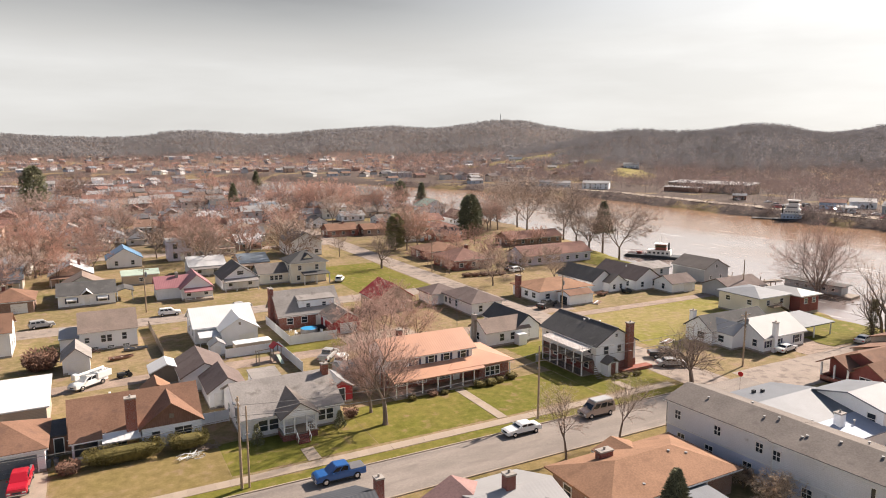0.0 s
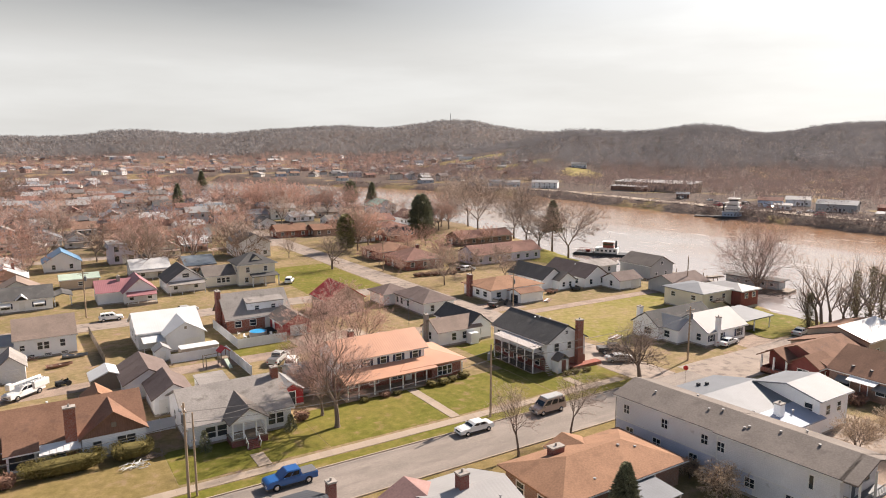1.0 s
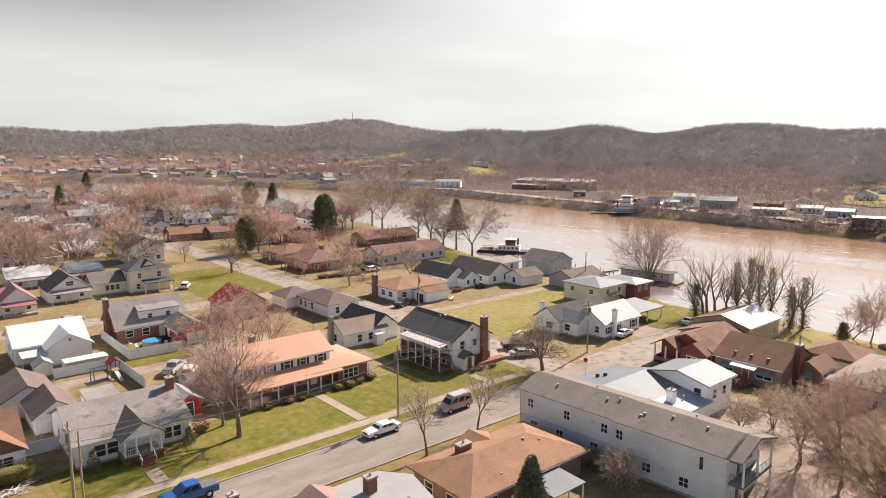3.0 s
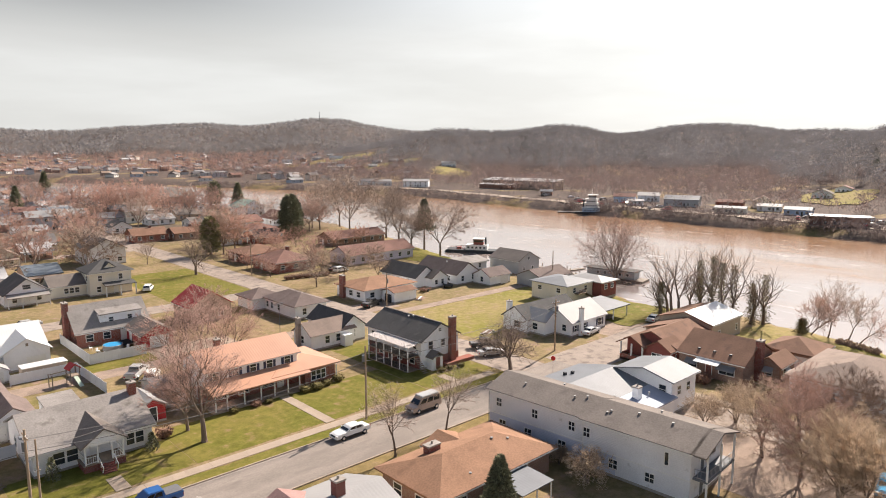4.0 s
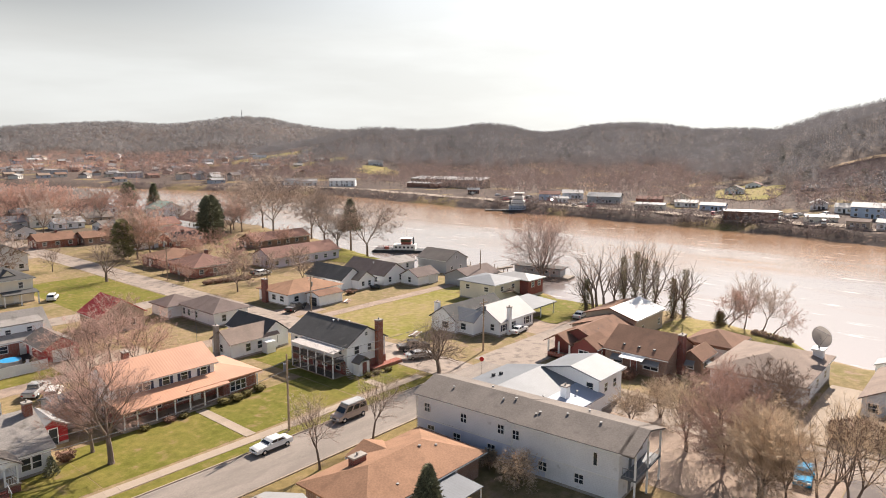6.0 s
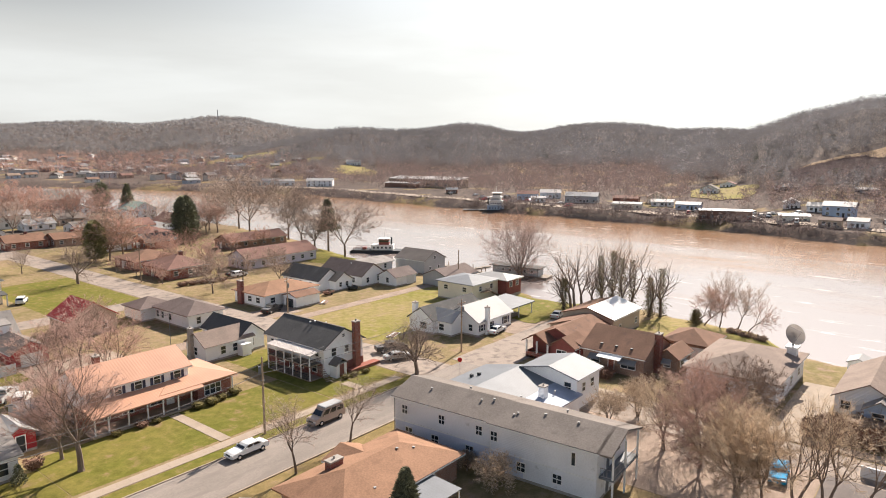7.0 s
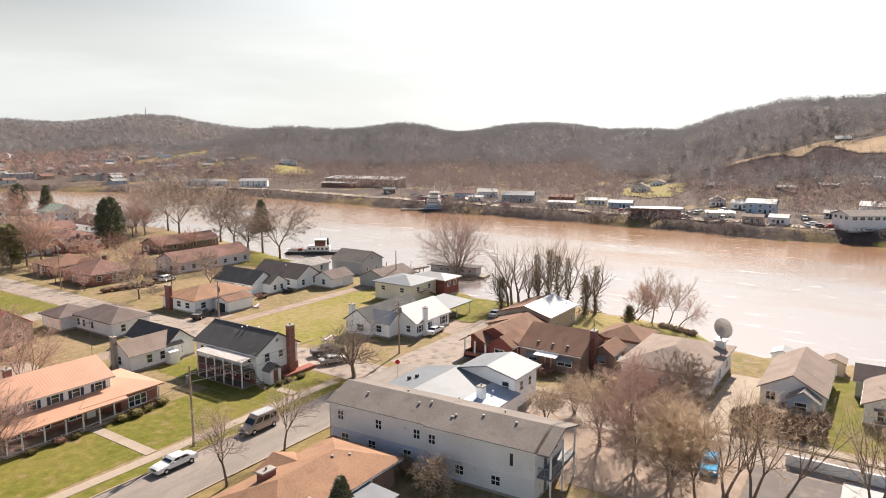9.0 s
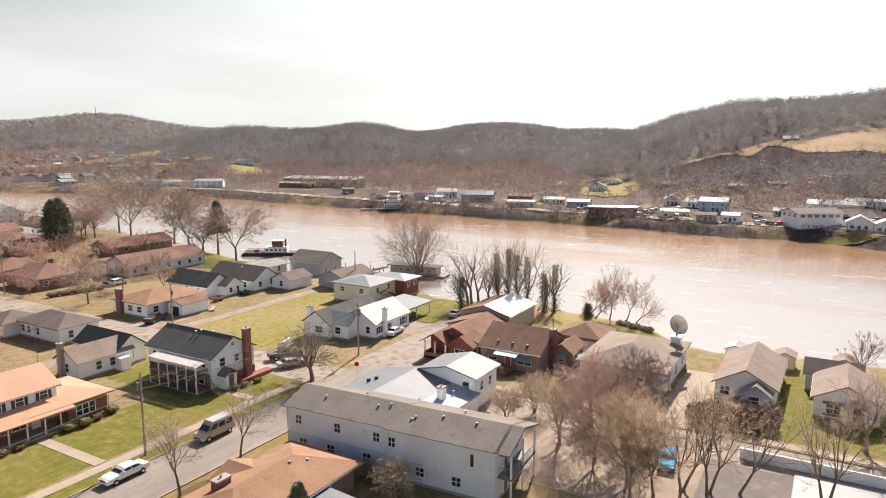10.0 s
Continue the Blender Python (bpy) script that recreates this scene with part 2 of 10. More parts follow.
SHINGLE = dict(rough=0.92, grain=5, patch=0.3, bump=0.1, dark=0.76, light=1.2, spec=0.2)
MAT = {
    "white_siding": ribbed(material("white_siding", (0.84, 0.85, 0.86), 0.6, patch=0.3, dark=0.92, light=1.06, stain=(0.62, 0.6, 0.56), stain_at=0.72), "Z", 0.2),
    "cream_siding": ribbed(material("cream_siding", (0.76, 0.71, 0.6), 0.6, patch=0.3, dark=0.9, light=1.08), "Z", 0.2),
    "grey_siding": ribbed(material("grey_siding", (0.40, 0.41, 0.42), 0.65, patch=0.3, dark=0.85, light=1.1), "Z", 0.2),
    "pale_grey_siding": ribbed(material("pale_grey_siding", (0.76, 0.765, 0.78), 0.65, patch=0.3, dark=0.9, light=1.1, stain=(0.42, 0.41, 0.39), stain_at=0.72), "Z", 0.2),
    "blue_siding": ribbed(material("blue_siding", (0.42, 0.52, 0.66), 0.6, patch=0.3, dark=0.85, light=1.08), "Z", 0.2),
    "tan_siding": ribbed(material("tan_siding", (0.476, 0.391, 0.306), 0.65, patch=0.3, dark=0.85, light=1.1), "Z", 0.2),
    "lavender_siding": ribbed(material("lavender_siding", (0.60, 0.57, 0.66), 0.65, patch=0.3, dark=0.85, light=1.1), "Z", 0.2),
    "red_siding": ribbed(material("red_siding", (0.36, 0.035, 0.04), 0.65, patch=0.4, dark=0.8, light=1.15), "Z", 0.2),
    "red_painted_brick": brickwork("red_painted_brick", (0.248, 0.076, 0.068), (0.24, 0.096, 0.08)),
    "red_brick": brickwork("red_brick", (0.272, 0.08, 0.052), (0.336, 0.288, 0.256)),
    "brown_brick": brickwork("brown_brick", (0.272, 0.16, 0.12), (0.336, 0.288, 0.248)),
    "dark_brick": brickwork("dark_brick", (0.208, 0.06, 0.048), (0.24, 0.2, 0.176)),
    "stone_block": material("stone_block", (0.357, 0.323, 0.289), 0.9, bump=0.4, grain=4),
    "wood_brown": ribbed(material("wood_brown", (0.23, 0.128, 0.0935), 0.8, bump=0.3, stretch=(1, 1, 0.2)), "X", 0.25),
    "wood_grey": material("wood_grey", (0.255, 0.212, 0.17), 0.85, bump=0.3, stretch=(1, 1, 0.15), grain=20),
    "deck_wood": ribbed(material("deck_wood", (0.289, 0.23, 0.178), 0.85, bump=0.3), "Y", 0.15),
    "white_paint": material("white_paint", (0.80, 0.80, 0.78), 0.5, patch=0.6, dark=0.9, light=1.05, bump=0.05),
    "shade_paint": material("shade_paint", (0.66, 0.6, 0.56), 0.6, patch=0.6, dark=0.9, light=1.05, bump=0.05),
    "pale_blue_siding": ribbed(material("pale_blue_siding", (0.6, 0.635, 0.74), 0.65, patch=0.3, dark=0.88, light=1.08), "Z", 0.2),
    "dark_paint": material("dark_paint", (0.035, 0.04, 0.045), 0.55, dark=0.8, light=1.3),
    "shutter_paint": material("shutter_paint", (0.04, 0.05, 0.09), 0.55, dark=0.8, light=1.3),
    "vinyl_fence": ribbed(material("vinyl_fence", (0.72, 0.74, 0.77), 0.45, patch=0.8, dark=0.9, light=1.05, bump=0.05), "X", 0.15, 0.3),
    "shingle_brown": ribbed(material("shingle_brown", (0.222, 0.126, 0.0851), stain=(0.148, 0.0888, 0.0666), stain_at=0.66, **SHINGLE), "Z", 0.14, 0.05),
    "shingle_tan": ribbed(material("shingle_tan", (0.3, 0.172, 0.108), stain=(0.225, 0.13, 0.082), stain_at=0.66, **SHINGLE), "Z", 0.14, 0.05),
    "shingle_pink": ribbed(material("shingle_pink", (0.31, 0.195, 0.178), stain=(0.27, 0.165, 0.14), stain_at=0.66, **SHINGLE), "Z", 0.14, 0.05),
    "shingle_rust": ribbed(material("shingle_rust", (0.225, 0.125, 0.1), stain=(0.16, 0.095, 0.078), stain_at=0.66, **SHINGLE), "Z", 0.14, 0.05),
    "shingle_grey": ribbed(material("shingle_grey", (0.192, 0.167, 0.148), stain=(0.141, 0.122, 0.111), stain_at=0.68, **SHINGLE), "Z", 0.14, 0.05),
    "shingle_taupe": ribbed(material("shingle_taupe", (0.178, 0.138, 0.124), stain=(0.13, 0.1, 0.09), stain_at=0.66, **SHINGLE), "Z", 0.14, 0.05),
    "shingle_beige": ribbed(material("shingle_beige", (0.265, 0.205, 0.17), stain=(0.21, 0.16, 0.13), stain_at=0.68, **SHINGLE), "Z", 0.14, 0.05),
    "shingle_pale": ribbed(material("shingle_pale", (0.285, 0.262, 0.243), stain=(0.16, 0.145, 0.13), stain_at=0.66, **SHINGLE), "Z", 0.14, 0.05),
    "shingle_dark": ribbed(material("shingle_dark", (0.102, 0.099, 0.096), stain=(0.14, 0.133, 0.126), stain_at=0.66, **SHINGLE), "Z", 0.14, 0.05),
    "metal_orange": ribbed(material("metal_orange", (0.53, 0.29, 0.19), 0.42, patch=0.4, dark=0.9, light=1.08, bump=0.03, spec=0.4), "X", 0.4, 0.25),
    "metal_white": ribbed(material("metal_white", (0.33, 0.325, 0.32), 0.6, patch=0.4, dark=0.9, light=1.05, bump=0.03, spec=0.2), "X", 0.4, 0.15),
    "metal_bright": ribbed(material("metal_bright", (0.66, 0.66, 0.65), 0.55, patch=0.4, dark=0.9, light=1.05, bump=0.03, spec=0.2), "X", 0.4, 0.15),
    "metal_grey": ribbed(material("metal_grey", (0.175, 0.188, 0.205), 0.6, patch=0.4, dark=0.85, light=1.08, bump=0.03, spec=0.2), "X", 0.4, 0.15),
    "metal_blue": ribbed(material("metal_blue", (0.136, 0.281, 0.442), 0.42, patch=0.4, dark=0.88, light=1.08, bump=0.03, spec=0.4), "X", 0.4, 0.5),
    "metal_dark": ribbed(material("metal_dark", (0.075, 0.08, 0.09), 0.6, patch=0.4, dark=0.85, light=1.1, bump=0.03, spec=0.2), "X", 0.4, 0.5),
    # white metal tinted blue: a cast shadow put into its colour
    "metal_pale": ribbed(material("metal_pale", (0.30, 0.34, 0.42), 0.6, patch=0.4, dark=0.85, light=1.08, bump=0.03, spec=0.2), "X", 0.4, 0.15),
    "metal_pink": ribbed(material("metal_pink", (0.34, 0.155, 0.165), 0.5, patch=0.4, dark=0.88, light=1.1, bump=0.05), "X", 0.4, 0.5),
    "metal_green": ribbed(material("metal_green", (0.45, 0.54, 0.44), 0.5, patch=0.4, dark=0.88, light=1.1, bump=0.05), "X", 0.4, 0.5),
    "metal_red": ribbed(material("metal_red", (0.48, 0.05, 0.05), 0.5, patch=0.4, dark=0.88, light=1.1, bump=0.05), "X", 0.4, 0.5),
    "town_roof": material("town_roof", (0.234, 0.234, 0.234), palette=[(0.211, 0.195, 0.187), (0.234, 0.148, 0.109), (0.125, 0.121, 0.125), (0.328, 0.312, 0.296), (0.235, 0.13, 0.105), (0.187, 0.172, 0.164), (0.515, 0.515, 0.515), (0.281, 0.211, 0.164), (0.172, 0.203, 0.234)], **SHINGLE),
    "far_roof": material("far_roof", (0.234, 0.234, 0.234), palette=[(0.211, 0.195, 0.187), (0.234, 0.148, 0.109), (0.125, 0.121, 0.125), (0.328, 0.312, 0.296), (0.235, 0.13, 0.105), (0.187, 0.172, 0.164), (0.515, 0.515, 0.515), (0.281, 0.211, 0.164), (0.172, 0.203, 0.234)], **SHINGLE, island=True),
    "town_wall": material("town_wall", (0.6, 0.6, 0.6), 0.65, patch=0.3, dark=0.86, light=1.1, palette=[(0.70, 0.70, 0.69), (0.58, 0.53, 0.44), (0.46, 0.47, 0.49), (0.72, 0.71, 0.66), (0.34, 0.21, 0.17), (0.44, 0.50, 0.58), (0.66, 0.63, 0.58), (0.50, 0.35, 0.27)]),
    "far_wall": material("far_wall", (0.6, 0.6, 0.6), 0.65, patch=0.3, dark=0.86, light=1.1, palette=[(0.70, 0.70, 0.69), (0.58, 0.53, 0.44), (0.46, 0.47, 0.49), (0.72, 0.71, 0.66), (0.34, 0.21, 0.17), (0.44, 0.50, 0.58), (0.66, 0.63, 0.58), (0.50, 0.35, 0.27)], island=True),
    "asphalt": material("asphalt", (0.245, 0.21, 0.182), 0.9, grain=14, patch=0.3, bump=0.35, dark=0.74, light=1.22, stain=(0.2, 0.17, 0.148), stain_at=0.6, stretch=(0.3, 1, 1)),
    "worn_asphalt": material("worn_asphalt", (0.3, 0.246, 0.205), 0.92, grain=14, patch=0.25, bump=0.35, dark=0.8, light=1.18, stain=(0.173, 0.14, 0.119), stain_at=0.6),
    "lot_asphalt": material("lot_asphalt", (0.144, 0.122, 0.112), 0.92, grain=20, patch=0.3, bump=0.3, stain=(0.194, 0.158, 0.137), stain_at=0.6),
    "concrete": material("concrete", (0.36, 0.29, 0.225), 0.9, grain=12, patch=0.5, bump=0.25, dark=0.82, light=1.12, stain=(0.243, 0.205, 0.167), stain_at=0.66, random_part=0.06),
    "gravel": material("gravel", (0.31, 0.234, 0.184), 0.95, grain=24, patch=0.4, bump=0.8, dark=0.7, light=1.22, stain=(0.25, 0.195, 0.145), stain_at=0.62),
    "dish_mesh": material("dish_mesh", (0.5, 0.46, 0.43), 0.7, 0.2),
    "tyre": material("tyre", (0.02, 0.02, 0.02), 0.85, dark=0.8, light=1.3),
    "chrome": material("chrome", (0.55, 0.55, 0.56), 0.25, 1.0, dark=0.9, light=1.05, bump=0),
    "pole_wood": material("pole_wood", (0.36, 0.27, 0.19), 0.9, stretch=(6, 6, 0.4), grain=8, bump=0.4),
    "cable": material("cable", (0.20, 0.19, 0.18), 0.6),
    "bark": material("bark", (0.212, 0.162, 0.132), 0.95, stretch=(3, 3, 0.7), grain=6, bump=0.6),
    "twig": material("twig", (0.36, 0.27, 0.21), 0.95, grain=0.6, patch=0.15, bump=0, dark=0.7, light=1.25, random_part=0.15),
    "twig_red": material("twig_red", (0.53, 0.335, 0.27), 0.95, grain=0.6, patch=0.15, bump=0, dark=0.75, light=1.2, random_part=0.12),
    "twig_brown": material("twig_brown", (0.42, 0.31, 0.24), 0.95, grain=0.6, patch=0.15, bump=0, dark=0.75, light=1.2, random_part=0.12),
    "twig_pale": material("twig_pale", (0.52, 0.41, 0.35), 0.95, grain=0.6, patch=0.15, bump=0, dark=0.8, light=1.15, random_part=0.1),
    "twig_rose": material("twig_rose", (0.5, 0.34, 0.285), 0.95, grain=0.6, patch=0.15, bump=0, dark=0.75, light=1.2, random_part=0.12),
    "twig_tan": material("twig_tan", (0.66, 0.52, 0.38), 0.95, grain=0.6, patch=0.15, bump=0, dark=0.75, light=1.2, random_part=0.12),
    "evergreen": material("evergreen", (0.16, 0.158, 0.088), 0.8, grain=1.5, patch=0.3, bump=0, dark=0.6, light=1.5, random_part=0.5, island=True),
    "cedar": material("cedar", (0.22, 0.2, 0.085), 0.8, grain=1.5, patch=0.3, bump=0, dark=0.6, light=1.4, random_part=0.45, island=True),
    "hedge": material("hedge", (0.12, 0.098, 0.03), 0.9, grain=2.5, patch=0.5, bump=0, dark=0.6, light=1.5),
    "brush_tan": material("brush_tan", (0.42, 0.31, 0.23), 0.95, grain=2.5, patch=0.5, bump=0, dark=0.65, light=1.3),
    "bush_brown": material("bush_brown", (0.196, 0.111, 0.0765), 0.9, grain=2.5, patch=0.5, bump=0, dark=0.6, light=1.4),
    "ivy": material("ivy", (0.2, 0.165, 0.085), 0.9, grain=2.5, patch=0.4, bump=0, dark=0.6, light=1.5),
    # far_forest and distant_forest are greyed and paled to stand for haze over the hills
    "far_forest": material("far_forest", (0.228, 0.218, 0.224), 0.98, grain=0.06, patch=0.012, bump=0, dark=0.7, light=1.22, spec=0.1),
    "far_scrub": material("far_scrub", (0.145, 0.115, 0.118), 0.98, grain=0.05, patch=0.02, bump=0, dark=0.75, light=1.2, spec=0.1),
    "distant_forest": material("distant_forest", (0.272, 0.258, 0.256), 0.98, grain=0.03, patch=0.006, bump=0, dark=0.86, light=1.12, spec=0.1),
    "far_pine": material("far_pine", (0.07, 0.078, 0.058), 0.95, grain=0.05, patch=0.008, bump=0, dark=0.7, light=1.3, spec=0.1),
    "town_twigs": material("town_twigs", (0.5, 0.31, 0.255), 0.97, grain=0.06, patch=0.02, bump=0, dark=0.72, light=1.25, spec=0.1),
    "bank_scrub": material("bank_scrub", (0.175, 0.14, 0.135), 0.97, grain=0.2, patch=0.05, bump=0, dark=0.65, light=1.3, spec=0.1),
    "pool_water": material("pool_water", (0.05, 0.33, 0.62), 0.15, dark=0.9, light=1.1, bump=0.1),
    "brush": material("brush", (0.225, 0.168, 0.155), 0.95, grain=0.8, patch=0.2, bump=0, dark=0.65, light=1.3),
}


def glass(name, color, rough=0.06):
    m = material(name, color, rough, dark=0.8, light=1.2, grain=0.8, patch=0.3, bump=0, spec=0.8)
    return m


MAT["pane"] = glass("pane", (0.035, 0.042, 0.05))
MAT["pane_blind"] = glass("pane_blind", (0.30, 0.30, 0.29), 0.2)
MAT["car_glass"] = glass("car_glass", (0.012, 0.015, 0.02), 0.12)
for key, c in dict(car_white=(0.78, 0.78, 0.76), car_blue=(0.02, 0.10, 0.30), car_red=(0.45, 0.015, 0.03), car_tan=(0.44, 0.33, 0.26),
                   car_silver=(0.42, 0.42, 0.41), car_black=(0.02, 0.02, 0.022), car_cyan=(0.015, 0.28, 0.52)).items():
    MAT[key] = material(key, c, 0.7 if key == "car_cyan" else 0.28, dark=0.94, light=1.05, bump=0, spec=0.1 if key == "car_cyan" else 0.6)
MAT["bed_cover"] = material("bed_cover", (0.16, 0.16, 0.17), 0.7, bump=0.1)
MAT["lamp_red"] = material("lamp_red", (0.4, 0.02, 0.02), 0.3, bump=0)
MAT["lamp_clear"] = material("lamp_clear", (0.7, 0.7, 0.68), 0.2, bump=0)
MAT["sign_red"] = material("sign_red", (0.5, 0.02, 0.02), 0.5, bump=0)


def grass_material(name, green, straw, dirt, split=0.5, patch=0.06, litter=None):
    """Grass in early spring: green and straw-coloured patches with bare soil between."""
    m = bpy.data.materials.new(name)
    m.use_nodes = True
    nt = m.node_tree
    b = nt.nodes["Principled BSDF"]
    b.inputs["Roughness"].default_value, b.inputs["Specular IOR Level"].default_value = 0.95, 0.1
    geo = nt.nodes.new("ShaderNodeNewGeometry")

    def noise_node(scale, detail=6.0, rough=0.6):
        n = nt.nodes.new("ShaderNodeTexNoise")
        n.inputs["Scale"].default_value, n.inputs["Detail"].default_value, n.inputs["Roughness"].default_value = scale, detail, rough
        nt.links.new(geo.outputs["Position"], n.inputs["Vector"])
        return n

    def band(n, lo, hi, a=0.0, c=1.0):
        r = nt.nodes.new("ShaderNodeMapRange")
        for i, val in enumerate((lo, hi, a, c), 1):
            r.inputs[i].default_value = val
        nt.links.new(n.outputs["Fac"], r.inputs[0])
        return r.outputs[0]

    broad, middle, fine = noise_node(patch), noise_node(0.45), noise_node(5.0, 8.0, 0.7)
    mx1, mx2 = nt.nodes.new("ShaderNodeMixRGB"), nt.nodes.new("ShaderNodeMixRGB")
    mx1.inputs[1].default_value, mx1.inputs[2].default_value = (*green, 1), (*straw, 1)
    mx2.inputs[2].default_value = (*dirt, 1)
    s = nt.nodes.new("ShaderNodeMath")
    s.operation = "ADD"
    nt.links.new(band(broad, split - 0.13, split + 0.13, 0, 0.7), s.inputs[0])
    nt.links.new(band(middle, 0.4, 0.7, 0, 0.5), s.inputs[1])
    s.use_clamp = True
    nt.links.new(s.outputs[0], mx1.inputs[0])
    turf = mx1.outputs[0]
    if litter:
        # leaf litter under the woods of the hills
        sep = nt.nodes.new("ShaderNodeSeparateXYZ")
        nt.links.new(geo.outputs["Position"], sep.inputs[0])
        up = nt.nodes.new("ShaderNodeMapRange")
        up.inputs[1].default_value, up.inputs[2].default_value = 0.4, 1.6
        nt.links.new(sep.outputs[2], up.inputs[0])
        mx3 = nt.nodes.new("ShaderNodeMixRGB")
        mx3.inputs[2].default_value = (*litter, 1)
        low = nt.nodes.new("ShaderNodeMapRange")
        low.inputs[1].default_value, low.inputs[2].default_value, low.inputs[3].default_value, low.inputs[4].default_value = 6.0, 14.0, 1.0, 0.0
        nt.links.new(sep.outputs[2], low.inputs[0])
        lawn, bare = nt.nodes.new("ShaderNodeMath"), nt.nodes.new("ShaderNodeMath")
        lawn.operation = bare.operation = "MULTIPLY"
        nt.links.new(low.outputs[0], lawn.inputs[0])
        nt.links.new(band(noise_node(0.022, 3.0), 0.56, 0.6), lawn.inputs[1])
        inv = nt.nodes.new("ShaderNodeMath")
        inv.operation = "SUBTRACT"
        inv.inputs[0].default_value = 1.0
        nt.links.new(lawn.outputs[0], inv.inputs[1])
        # bare soil of the far bank and of the crowded blocks beyond
        east, north = nt.nodes.new("ShaderNodeMapRange"), nt.nodes.new("ShaderNodeMapRange")
        east.inputs[1].default_value, east.inputs[2].default_value = 282.0, 292.0
        north.inputs[1].default_value, north.inputs[2].default_value = 230.0, 330.0
        nt.links.new(sep.outputs[0], east.inputs[0])
        nt.links.new(sep.outputs[1], north.inputs[0])
        m1, m2 = nt.nodes.new("ShaderNodeMath"), nt.nodes.new("ShaderNodeMath")
        m1.operation = m2.operation = "MAXIMUM"
        nt.links.new(east.outputs[0], m1.inputs[0])
        nt.links.new(north.outputs[0], m1.inputs[1])
        nt.links.new(m1.outputs[0], m2.inputs[0])
        nt.links.new(up.outputs[0], m2.inputs[1])
        nt.links.new(m2.outputs[0], bare.inputs[0])
        nt.links.new(inv.outputs[0], bare.inputs[1])
        nt.links.new(bare.outputs[0], mx3.inputs[0])
        nt.links.new(turf, mx3.inputs[1])
        turf = mx3.outputs[0]
    nt.links.new(turf, mx2.inputs[1])
    nt.links.new(band(middle, 0.56, 0.68), mx2.inputs[0])
    sc = nt.nodes.new("ShaderNodeVectorMath")
    sc.operation = "SCALE"
    nt.links.new(mx2.outputs[0], sc.inputs[0])
    nt.links.new(band(fine, 0.25, 0.75, 0.76, 1.24), sc.inputs["Scale"])
    clump = nt.nodes.new("ShaderNodeVectorMath")
    clump.operation = "SCALE"
    nt.links.new(sc.outputs[0], clump.inputs[0])
    nt.links.new(band(noise_node(0.9, 5.0, 0.6), 0.32, 0.68, 0.84, 1.16), clump.inputs["Scale"])
    nt.links.new(clump.outputs[0], b.inputs["Base Color"])
    bn = nt.nodes.new("ShaderNodeBump")
    bn.inputs["Strength"].default_value, bn.inputs["Distance"].default_value = 0.6, 0.08
    nt.links.new(fine.outputs["Fac"], bn.inputs["Height"])
    nt.links.new(bn.outputs["Normal"], b.inputs["Normal"])
    return m


MAT["ground"] = grass_material("ground", (0.16, 0.138, 0.05), (0.275, 0.2, 0.115), (0.25, 0.172, 0.128), 0.45, litter=(0.1, 0.078, 0.068))
MAT["lawn"] = grass_material("lawn", (0.13, 0.13, 0.022), (0.2, 0.162, 0.046), (0.21, 0.15, 0.075), 0.56, 0.09)
MAT["dry_lawn"] = grass_material("dry_lawn", (0.166, 0.133, 0.0432), (0.238, 0.173, 0.0792), (0.223, 0.158, 0.0936), 0.46, 0.09)
MAT["hay"] = grass_material("hay", (0.245, 0.170, 0.094), (0.4, 0.28, 0.17), (0.34, 0.23, 0.15), 0.5, 0.03)
MAT["meadow"] = grass_material("meadow", (0.2, 0.186, 0.038), (0.28, 0.217, 0.096), (0.262, 0.192, 0.112), 0.5, 0.05)


